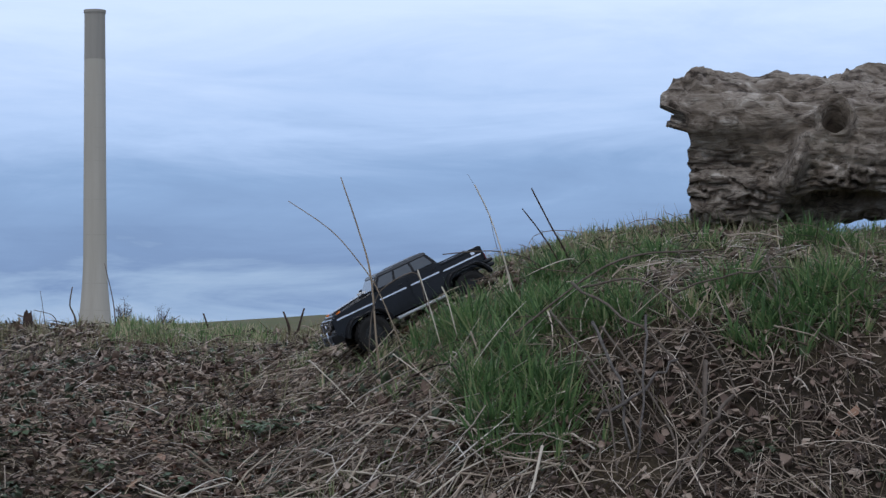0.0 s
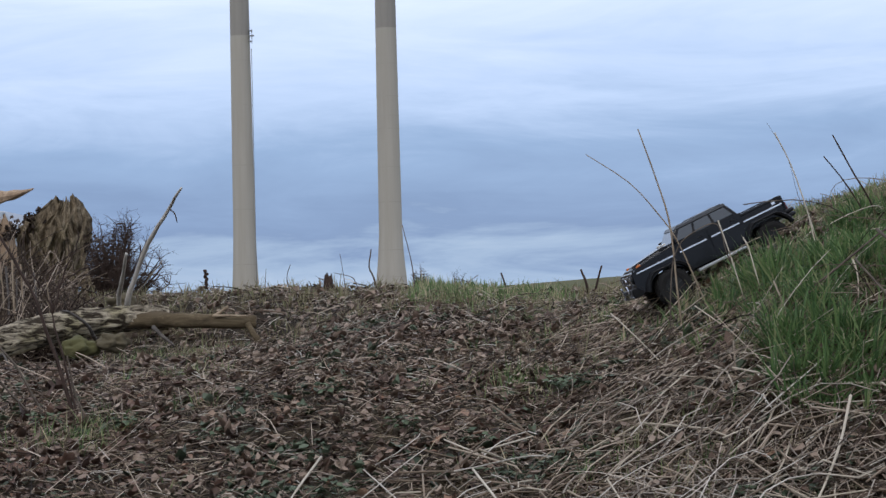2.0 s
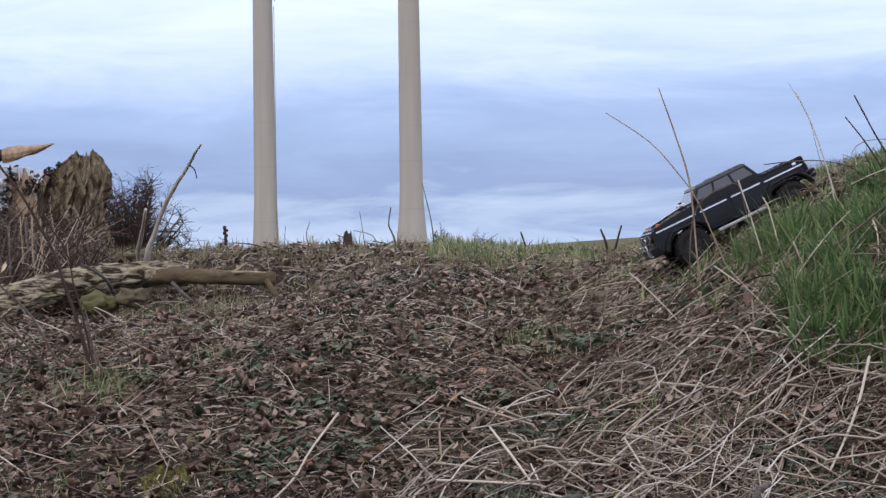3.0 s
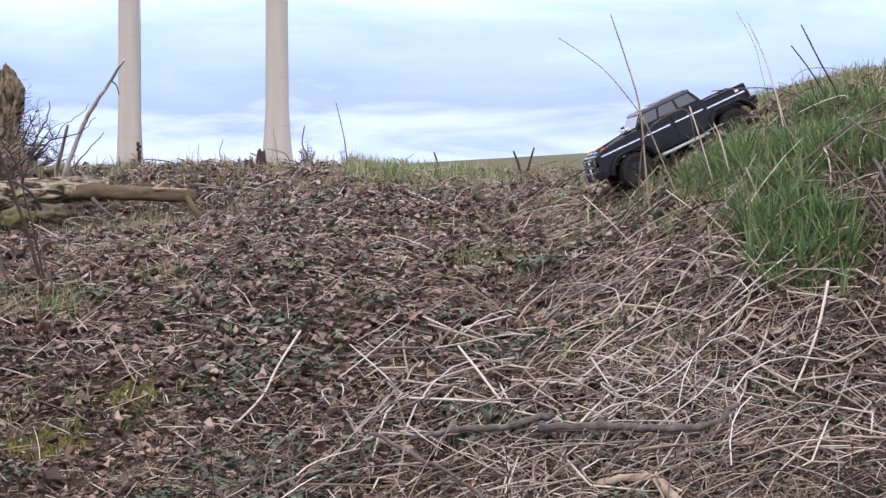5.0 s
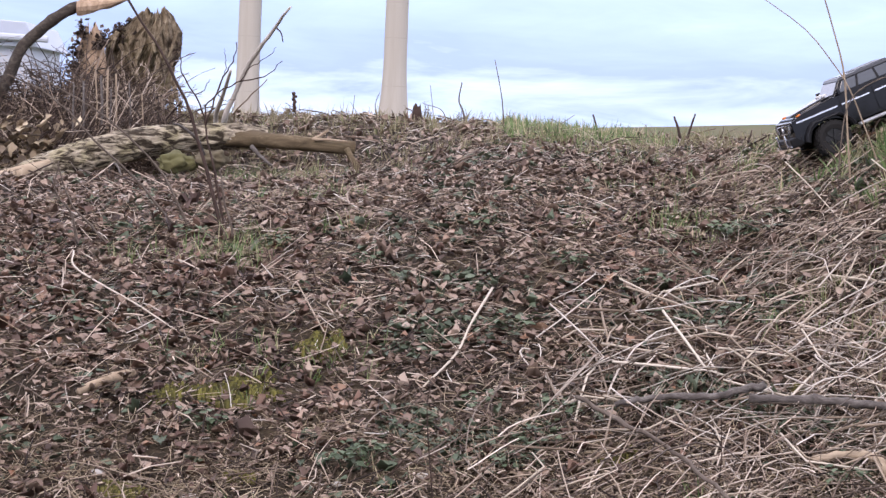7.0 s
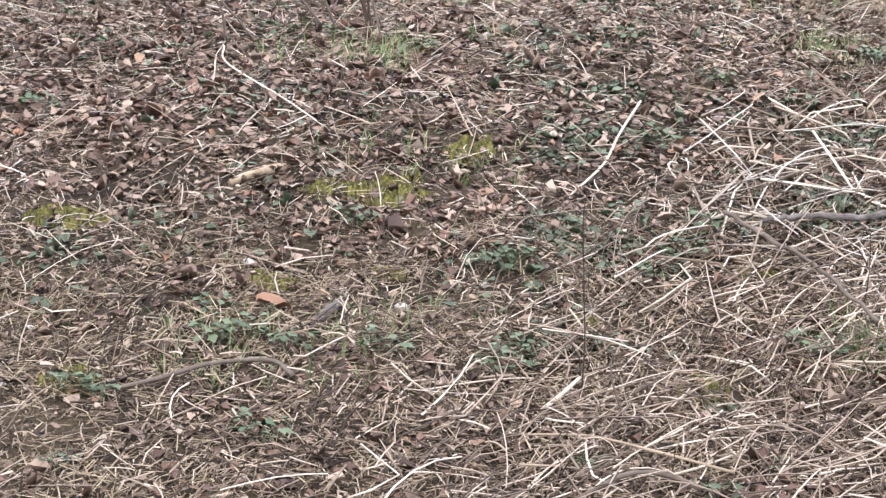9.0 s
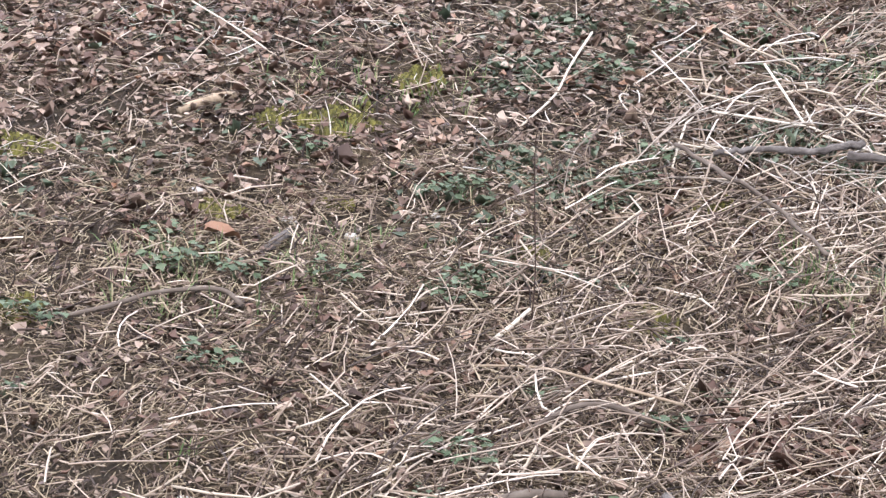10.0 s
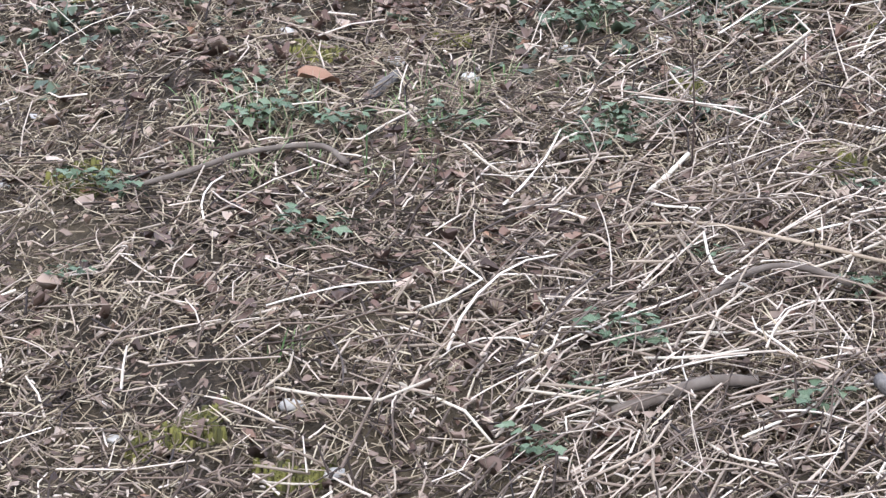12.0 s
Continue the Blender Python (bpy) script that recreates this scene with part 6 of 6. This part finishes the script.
G_ST = "dry stalks on the mound"
stalk([(0.815, 6.82, 1.40), (0.800, 6.85, 1.585), (0.789, 6.9, 1.78), (0.756, 6.93, 1.915), (0.708, 6.95, 2.065)], 0.0036, M_STALK, "tall thin dry stalk rising beside the truck", "stalk", G_ST, 0.5, 1)
stalk([(0.90, 6.84, 1.50), (0.862, 6.86, 1.60), (0.806, 6.88, 1.735), (0.754, 6.9, 1.815), (0.674, 6.92, 1.908), (0.553, 6.95, 1.994)], 0.0024, M_STALK, "thin dry stalk arching over the hood of the truck", "stalk", G_ST, 0.5, 2)
stalk([(1.368, 7.07, 1.576), (1.288, 7.07, 1.701), (1.204, 7.07, 1.840), (1.167, 7.07, 1.976), (1.107, 7.07, 2.084)], 0.0011, M_TWIG, "pale hair-thin stalk on the mound", "stalk", G_ST, 0.5, 3)
stalk([(1.448, 6.95, 1.667), (1.391, 6.95, 1.827), (1.339, 6.95, 1.923), (1.281, 6.95, 2.035)], 0.0032, M_DARKTWIG, "dark straight stalk on the brow of the mound", "stalk", G_ST, 0.7, 4)
stalk([(1.448, 7.01, 1.644), (1.384, 7.01, 1.797), (1.322, 7.01, 1.901), (1.264, 7.01, 1.976)], 0.0028, M_DARKTWIG, "short dark stalk on the brow of the mound", "stalk", G_ST, 0.7, 5)
stalk([(1.012, 6.95, 1.836), (1.094, 6.95, 1.844), (1.189, 6.95, 1.844), (1.297, 6.95, 1.809), (1.368, 6.95, 1.713), (1.391, 6.95, 1.599)], 0.0016, M_TWIG, "thin stalk drooping sideways over the mound", "stalk", G_ST, 0.9, 6)
stalk([(0.775, 6.86, 1.40), (0.784, 6.86, 1.62), (0.800, 6.86, 1.70), (0.835, 6.86, 1.745), (0.918, 6.86, 1.780), (0.945, 6.86, 1.70), (0.96, 6.86, 1.66)], 0.0022, M_TWIG, "kinked dry stalk bent over at its middle", "stalk", G_ST, 0.7, 7, 26)
for k, (a, b, c) in enumerate([((0.905, 6.72, 1.785), (0.93, 6.70, 1.70), (0.965, 6.66, 1.56)), ((1.140, 6.72, 1.87), (1.158, 6.70, 1.80), (1.18, 6.66, 1.66)), ((0.972, 6.70, 1.735), (0.985, 6.68, 1.70), (1.005, 6.64, 1.60)),
                               ((1.069, 6.70, 2.03), (1.12, 6.70, 1.92), (1.175, 6.66, 1.72)), ((0.817, 6.6, 1.546), (0.90, 6.55, 1.48), (0.993, 6.5, 1.40)), ((0.582, 6.6, 1.53), (0.65, 6.55, 1.46), (0.73, 6.5, 1.37)),
                               ((0.735, 6.5, 1.43), (0.71, 6.48, 1.37), (0.693, 6.45, 1.30)), ((1.04, 6.45, 1.60), (1.09, 6.42, 1.55), (1.16, 6.4, 1.50)), ((0.62, 6.4, 1.36), (0.68, 6.3, 1.33), (0.74, 6.2, 1.24))]):
    stalk([a, b, c], 0.0019, M_STRAWSTEM, "pale dry stem leaning in the grass", "stalk", "pale stems in the grass", 0.9, 20 + k, 8)

G_CR = "weathered stakes on the crest"
for k, (pts, r) in enumerate([([(1.014, 12.35, 1.50), (0.99, 12.35, 1.62), (0.962, 12.35, 1.695)], 0.009), ([(1.022, 12.35, 1.50), (1.04, 12.35, 1.60), (1.072, 12.35, 1.712)], 0.008), ([(0.595, 12.4, 1.52), (0.57, 12.4, 1.62), (0.548, 12.4, 1.688)], 0.007),
                              ([(1.30, 12.3, 1.52), (1.35, 12.3, 1.60), (1.36, 12.3, 1.64)], 0.006), ([(0.78, 12.4, 1.52), (0.76, 12.4, 1.60)], 0.008), ([(1.55, 12.3, 1.52), (1.50, 12.3, 1.60), (1.47, 12.3, 1.63)], 0.006)]):
    tagged(tube("stake", pts, r, r * 0.6, M_DARKTWIG, None, "", 7, 8, 0.15, 80 + k), "dark cut-off woody stake on the crest", "stake", G_CR)
for k, (pts, r) in enumerate([([(-0.09, 12.6, 1.55), (-0.12, 12.6, 1.68), (-0.143, 12.6, 1.737), (-0.13, 12.6, 1.83)], 0.006), ([(0.105, 12.6, 1.55), (0.09, 12.6, 1.70), (0.075, 12.6, 1.795), (0.038, 12.6, 1.955)], 0.004),
                              ([(-0.265, 12.6, 1.58), (-0.28, 12.6, 1.70), (-0.296, 12.6, 1.81)], 0.0025), ([(-0.56, 12.6, 1.6), (-0.58, 12.6, 1.69), (-0.56, 12.6, 1.76)], 0.003), ([(-0.70, 12.6, 1.6), (-0.69, 12.6, 1.74)], 0.0025),
                              ([(-0.2, 12.6, 1.6), (-0.23, 12.6, 1.68), (-0.33, 12.6, 1.71)], 0.003)]):
    stalk(pts, r, M_TWIG, "bare weed stalk standing on the crest", "stalk", "weed stalks on the crest", 0.5, 90 + k, 10)
# dark withered weed head and a small post stub
weed = thing("withered_weed", "small dark withered weed on the crest", "weed")
tube("stem", [(-0.985, 12.5, 1.58), (-0.995, 12.5, 1.65), (-1.01, 12.5, 1.73)], 0.004, 0.003, M_DARKTWIG, weed, n=8)
for k in range(7):
    bm = bmesh.new()
    bmesh.ops.create_icosphere(bm, subdivisions=1, radius=0.011)
    for v in bm.verts:
        v.co *= 0.7 + 0.6 * noise.random()
    ob = part("shrivelled_leaf", bm, M_DARKTWIG, weed)
    ob.matrix_basis = pose(-1.0 + 0.02 * math.sin(3.1 * k), 12.5, 1.65 + 0.014 * k, 0, 40 * k, 0)
stub = part("post_stub", stump_geo([(1.56, -0.385, -0.33), (1.66, -0.385, -0.335), (1.70, -0.378, -0.342)], 12.6, 0.025, 4.0, 10, 14, 0.01), M_DARKTWIG, smooth=True)
tagged(stub, "short dark rotten post stub on the crest", "post")


def laid(name, pts, r0, r1, material, label, category, group="", seed=1, lift=0.012, n=18, rough=0.15, wob=0.0):
    """A stick resting on the land: plan points only."""
    ctrl = [(x, y, H(x, y) + lift + dz) for x, y, dz in pts]
    return tagged(tube(name, ctrl, r0, r1, material, None, "", 8, n, rough, seed, wob), label, category, group)


G_LS = "sticks lying on the bank"
laid("stick", [(0.02, 5.34, 0.0), (0.11, 5.36, 0.005), (0.25, 5.34, 0.005), (0.35, 5.35, 0.014)], 0.006, 0.009, M_STICK, "grey barkless stick lying across the straw", "stick", G_LS, 101, 0.066, 22, 0.3, 0.004)
laid("stick", [(0.31, 5.31, 0.003), (0.46, 5.29, 0.006), (0.59, 5.26, 0.006), (0.69, 5.245, 0.004), (0.77, 5.31, 0.02)], 0.011, 0.007, M_STICK, "curved silver-grey branch lying on straw", "stick", G_LS, 102, 0.068, 26, 0.3, 0.004)
laid("stick", [(-0.06, 5.40, 0.01), (0.02, 5.27, 0.005), (0.09, 5.14, 0.005), (0.15, 5.02, 0.0), (0.21, 4.84, 0.0)], 0.0052, 0.0045, M_TWIG, "thin dark stick pointing down the bank", "stick", G_LS, 103, 0.06, 20, 0.25, 0.004)
laid("split_branch", [(0.42, 5.11, 0.0), (0.485, 5.12, 0.005), (0.545, 5.09, 0.008), (0.565, 5.01, 0.005), (0.59, 4.90, 0.0)], 0.0085, 0.0125, M_PALE, "pale crooked piece of peeled branch", "branch", G_LS, 104, 0.035, 26, 0.14, 0.002)
laid("pale_stalk", [(-0.22, 6.22, 0.03), (-0.28, 5.97, 0.015), (-0.32, 5.79, 0.01), (-0.40, 5.62, 0.005)], 0.0033, 0.0026, M_STRAWSTEM, "long white dry stem lying on the litter", "stalk", "", 105, 0.02)
laid("twig", [(-1.36, 6.72, 0.04), (-1.33, 6.57, 0.02), (-1.13, 6.20, 0.01), (-1.0, 5.98, 0.0)], 0.0027, 0.002, M_STRAWSTEM, "thin pale kinked twig on the leaf litter", "twig", "", 106, 0.02)
laid("wood_chunk", [(-1.20, 5.65, 0.0), (-1.14, 5.69, 0.005), (-1.08, 5.73, 0.0)], 0.010, 0.013, M_PALE, "short pale broken piece of branch", "branch", G_LS, 107, 0.012)
laid("stick", [(-1.28, 4.53, 0.0), (-1.19, 4.57, 0.005), (-1.10, 4.63, 0.008), (-0.985, 4.64, 0.01), (-0.935, 4.59, 0.0)], 0.0042, 0.0055, M_TWIG, "crooked grey stick with a kink", "stick", G_LS, 108, 0.03)
laid("stick", [(-0.52, 3.82, 0.0), (-0.45, 3.84, 0.01), (-0.39, 3.87, 0.015), (-0.33, 3.88, 0.01)], 0.010, 0.008, M_TWIG, "short dark rotten stick", "stick", G_LS, 109, 0.02)
laid("pale_stalk", [(-0.45, 4.50, 0.0), (-0.42, 4.55, 0.01), (-0.385, 4.62, 0.02)], 0.005, 0.0035, M_STRAWSTEM, "thick pale split stem", "stalk", "", 110, 0.02)
laid("wood_chunk", [(-0.92, 4.91, 0.0), (-0.90, 4.96, 0.005), (-0.88, 5.02, 0.0)], 0.009, 0.011, M_STICK, "stubby grey piece of twig on bare soil", "branch", G_LS, 111, 0.014)
laid("stick", [(-0.50, 4.36, 0.0), (-0.37, 4.32, 0.02), (-0.25, 4.24, 0.025), (-0.12, 4.19, 0.02)], 0.0022, 0.0032, M_STALK, "long pale stem across the straw", "stalk", "", 112, 0.03)
laid("stick", [(-0.18, 4.12, 0.03), (-0.25, 4.16, 0.03), (-0.32, 4.15, 0.025), (-0.42, 4.09, 0.0)], 0.0055, 0.0042, M_TWIG, "bent grey stick among straw", "stick", G_LS, 113, 0.025)
laid("stick", [(-0.17, 3.88, 0.02), (-0.13, 3.78, 0.02), (-0.08, 3.66, 0.01)], 0.010, 0.008, M_STICK, "short thick grey stick on the straw", "stick", G_LS, 114, 0.02)
laid("pale_stalk", [(1.08, 5.74, 0.06), (1.03, 5.63, 0.03), (0.98, 5.55, 0.01), (0.93, 5.46, 0.0)], 0.0038, 0.003, M_STRAWSTEM, "thick pale stem sliding down the mound", "stalk", "", 116, 0.03)
# brushwood lying on the mound's flank
for k, pts in enumerate([[(1.32, 6.15, 0.05), (1.38, 5.95, 0.03), (1.42, 5.78, 0.02), (1.40, 5.62, 0.0)], [(1.24, 5.95, 0.10), (1.27, 5.85, 0.06), (1.26, 5.7, 0.0)], [(1.30, 6.3, 0.09), (1.45, 6.2, 0.10), (1.58, 6.0, 0.05), (1.62, 5.88, 0.0)],
                         [(1.20, 6.25, 0.1), (1.27, 6.0, 0.06), (1.35, 5.78, 0.02)], [(1.55, 5.95, 0.05), (1.50, 5.78, 0.03), (1.43, 5.6, 0.0)], [(1.10, 6.3, 0.06), (1.4, 6.35, 0.10), (1.7, 6.42, 0.06)], [(1.75, 6.2, 0.05), (1.85, 6.05, 0.03), (1.97, 5.9, 0.02)]]):
    laid("stick", pts, 0.003 if k != 4 else 0.007, 0.0026, M_TWIG, "dead grey-brown stick on the flank of the mound", "stick", "sticks on the mound", 130 + k, 0.02)
for k, (pts, r) in enumerate([([(1.27, 6.3, 0.12), (1.35, 6.1, 0.11), (1.43, 6.0, 0.08), (1.55, 5.8, 0.02)], 0.004), ([(1.41, 6.02, 0.14), (1.37, 5.88, 0.10), (1.32, 5.74, 0.0)], 0.0036),
                              ([(1.59, 5.82, 0.06), (1.48, 5.74, 0.04), (1.38, 5.67, 0.0)], 0.005), ([(1.28, 6.08, 0.12), (1.31, 5.92, 0.08), (1.31, 5.77, 0.0)], 0.0045), ([(1.82, 6.3, 0.08), (1.80, 6.12, 0.06), (1.77, 5.98, 0.0)], 0.003),
                              ([(1.24, 5.84, 0.03), (1.36, 5.86, 0.08), (1.47, 5.92, 0.09)], 0.0045), ([(1.52, 6.18, 0.07), (1.70, 6.18, 0.09), (1.87, 6.22, 0.07)], 0.003)]):
    laid("dead_twig", pts, r, r * 0.7, M_TWIG if k % 2 == 0 else M_STICK, "brittle grey dead twig tangled in the grass", "twig", "dead twigs on the mound", 160 + k, 0.02, 12, 0.15, 0.008)
# thin upright stem in the straw
stalk([(-0.38, 4.60, 0.67), (-0.383, 4.58, 0.80), (-0.394, 4.56, 0.90), (-0.410, 4.54, 1.05), (-0.406, 4.54, 1.10)], 0.0016, M_DARKTWIG, "hair-thin dark upright stem among straw", "stalk", "", 0.6, 140)
stalk([(0.20, 5.0, 0.82), (0.21, 5.0, 0.92), (0.205, 5.0, 1.02)], 0.0016, M_DARKTWIG, "thin dark upright stem on the bank", "stalk", "", 0.6, 141)

# single stems of the straw heap that can be told apart
heap = thing("straw_heap", "heap of pale broken plant stems on the bank", "straw")
stem_meshes = []
for k in range(14):
    rng = random.Random(300 + k)
    L = 0.07 + 0.018 * k
    kink = rng.uniform(-0.06, 0.06)
    v, f = tube_geo([(-L / 2, 0, 0), (-L / 6, kink * 0.6, 0.004), (L / 6 + 0.1 * L * rng.uniform(-1, 1), kink, 0.008), (L / 2, kink * rng.uniform(-1.5, 1.0), 0)], [q * (0.55 + 0.035 * k) for q in (0.0028, 0.0031, 0.0028, 0.0022)], 6)
    me = bpy.data.meshes.new("straw")
    me.from_pydata(v, [], f)
    me.materials.append(M_STRAWONE)
    me.polygons.foreach_set("use_smooth", [True] * len(me.polygons))
    stem_meshes.append(me)
lower = scatter(120, -1.1, 0.6, 3.6, 5.1, in_straw)
upper = scatter(170, -0.6, 1.3, 5.1, 6.8, lambda x, y: in_straw(x, y) ** 1.3 * (1 - 0.9 * in_grass(x, y)) * clear(x, y))
sx, sy = np.concatenate([lower[0], upper[0]]), np.concatenate([lower[1], upper[1]])
gxs, gys = slope(sx, sy)
for k in range(290):
    ob = new("straw", stem_meshes[k % 9 if k < 120 else 5 + k % 9])
    ob.parent = heap
    n_ = Vector((-gxs[k], -gys[k], 1)).normalized()
    turn = n_.to_track_quat("Z", "Y").to_matrix().to_4x4() @ pose(0, 0, 0, 0, RNG.normal(0, 16), RNG.uniform(-90, 90))
    ob.matrix_basis = Matrix.Translation((sx[k], sy[k], H(sx[k], sy[k]) + RNG.uniform(0.012, 0.05))) @ turn

# single dead leaves that can be told apart
carpet = thing("leaf_carpet", "scattered larger brown dead leaves on the bank", "leaves")
leaf_meshes = []
for k in range(8):
    r = np.random.default_rng(500 + k)
    bm = bmesh.new()
    rows = []
    for i in range(6):
        u = i / 5
        w = 0.36 * math.sin(math.pi * min(1, 0.08 + 0.92 * u) ** 0.8) * (1 + 0.25 * r.uniform(-1, 1)) + 0.01
        cur = 0.25 * (u - 0.5) ** 2 * r.uniform(-1, 2)
        rows.append([bm.verts.new(((u - 0.5), s * w, cur + abs(s) * w * r.uniform(0.1, 0.7) + 0.03 * r.uniform(-1, 1))) for s in (-1, -0.5, 0, 0.5, 1)])
    for a, b in zip(rows, rows[1:]):
        for s in range(4):
            bm.faces.new((a[s], b[s], b[s + 1], a[s + 1]))
    me = bpy.data.meshes.new("leaf")
    bm.to_mesh(me)
    bm.free()
    me.materials.append(M_LEAFONE)
    me.polygons.foreach_set("use_smooth", [True] * len(me.polygons))
    leaf_meshes.append(me)
lx, ly = scatter(280, -1.9, 1.0, 3.6, 8.0, lambda x, y: 0.2 + 0.6 * in_leaves(x, y) + 0.9 * np.exp(-((x + 0.08) / 0.22) ** 2 - ((y - 4.05) / 0.3) ** 2))
for k in range(280):
    ob = new("leaf", leaf_meshes[k % 8])
    ob.parent = carpet
    s = RNG.uniform(0.025, 0.052)
    ob.matrix_basis = pose(lx[k], ly[k], H(lx[k], ly[k]) + 0.014, RNG.normal(0, 14), RNG.normal(0, 14), RNG.uniform(0, 360)) @ Matrix.Diagonal((s, s, s, 1))
for lx_, ly_, s, rot, col in ((-1.01, 4.93, 0.085, 20, 1), (0.835, 5.99, 0.06, 80, 1), (-0.79, 4.19, 0.035, 10, 0)):
    ob = new("curled_leaf", leaf_meshes[3])
    ob.matrix_basis = pose(lx_, ly_, H(lx_, ly_) + 0.03, 10, 15, rot) @ Matrix.Diagonal((s, s, s * 1.6, 1))
    tagged(ob, "large curled rust-brown dead leaf on the bank", "leaf")


# ---- low green weeds ----
def weed_plant(seed, n, size):
    rng = random.Random(seed)
    root = thing("ground_weed", "low green weed with small rounded leaves in the litter", "weed", None, "green weeds on the bank")
    for k in range(n):
        a, rad, up = rng.uniform(0, math.tau), rng.uniform(0.2, 1.0) * size, rng.uniform(0.25, 0.7) * size
        s = rng.uniform(0.17, 0.36) * size
        bm = bmesh.new()
        rows = []
        for i in range(5):
            u = i / 4
            w = 0.46 * math.sin(math.pi * (0.12 + 0.84 * u)) * (1 + 0.24 * (-1) ** i)
            rows.append([bm.verts.new((u, t * w, 0.12 * abs(t) - 0.25 * u * u)) for t in (-1, 0, 1)])
        for p, q in zip(rows, rows[1:]):
            for t in range(2):
                bm.faces.new((p[t], q[t], q[t + 1], p[t + 1]))
        ob = part("leaf", bm, M_PLANTONE, root, smooth=True)
        ob.matrix_basis = pose(rad * math.cos(a) * 0.8, rad * math.sin(a) * 0.8, up, rng.uniform(-25, 25), rng.uniform(-30, 20), math.degrees(a) + rng.uniform(-50, 50)) @ Matrix.Diagonal((s, s, s, 1))
    for k in range(5):
        a, rad = rng.uniform(0, math.tau), rng.uniform(0.3, 0.9) * size
        v, f = tube_geo([(0, 0, -0.01), (rad * 0.5 * math.cos(a), rad * 0.5 * math.sin(a), size * 0.3), (rad * math.cos(a), rad * math.sin(a), size * 0.45)], [0.0016, 0.0013, 0.001], 4)
        sheet("stem", v, f, M_PLANTONE, root)
    return root


kinds = [weed_plant(700 + k, 20 + 5 * k, 0.045 + 0.009 * k) for k in range(4)]
WEEDS = [(-0.57, 4.70), (-1.30, 4.55), (-0.50, 4.76), (-0.97, 4.34), (-1.32, 4.26), (-1.14, 4.95), (-0.96, 4.75), (-1.05, 4.82), (-0.37, 4.28), (-0.26, 3.85), (-0.52, 5.23), (-0.50, 4.02), (-0.56, 3.89), (-0.15, 4.17), (-0.08, 5.45),
         (-0.16, 5.28), (-0.05, 4.29), (0.23, 5.97), (-0.88, 5.44), (-0.77, 4.73), (-0.11, 4.54), (-0.27, 5.52), (-0.57, 5.2), (0.49, 6.72), (-1.0, 5.81), (-0.22, 5.16), (-1.06, 7.07), (0.47, 6.74), (-0.13, 5.38), (-1.36, 4.58),
         (-1.11, 4.8), (-0.53, 4.66), (0.26, 5.93), (-0.62, 3.75), (0.0, 6.48), (-0.18, 5.97), (-1.53, 6.92), (-0.54, 6.6), (0.8, 5.57), (-1.75, 6.2), (-1.3, 7.3), (0.7, 5.2), (0.48, 5.03), (0.1, 4.8), (-0.9, 6.1), (-1.9, 7.4), (-0.2, 7.0), (1.6, 5.7), (1.9, 5.6), (0.53, 6.7), (-0.8, 6.9), (0.2, 6.25)]
for k, (px, py) in enumerate(WEEDS):
    src = kinds[k % 4]
    m = pose(px, py, H(px, py) + 0.006, 0, 0, 67 * k)
    if k < 4:
        src.matrix_basis = m
    else:
        copy_thing(src, m)

# small pale stones and flints on the bare soil
M_FLINT = plain("pale_flint", (0.42, 0.39, 0.34), 0.8, 0.0, 0.25, 40, 0.3, 0.002)
srng = random.Random(77)
for k, (px, py) in enumerate([(-0.89, 5.12), (-0.58, 5.14), (-1.51, 4.93), (-0.75, 5.02), (-1.5, 4.62), (0.0, 5.02), (-0.4, 5.15), (-1.1, 5.24), (-1.18, 3.84), (-0.95, 3.9), (-0.88, 3.75)]):
    bm = bmesh.new()
    bmesh.ops.create_icosphere(bm, subdivisions=2, radius=1.0)
    for v in bm.verts:
        v.co *= 1 + 0.35 * noise.noise(v.co * 1.4 + Vector((k, 0, 0)))
    s = srng.uniform(0.008, 0.018)
    ob = part("pebble", bm, M_FLINT, smooth=True)
    ob.matrix_basis = pose(px, py, H(px, py) + s * 0.25, 0, 0, 40 * k) @ Matrix.Diagonal((s * 1.4, s, s * 0.6, 1))
    tagged(ob, "small pale pebble on the bare soil", "stone", "pebbles on the bank")
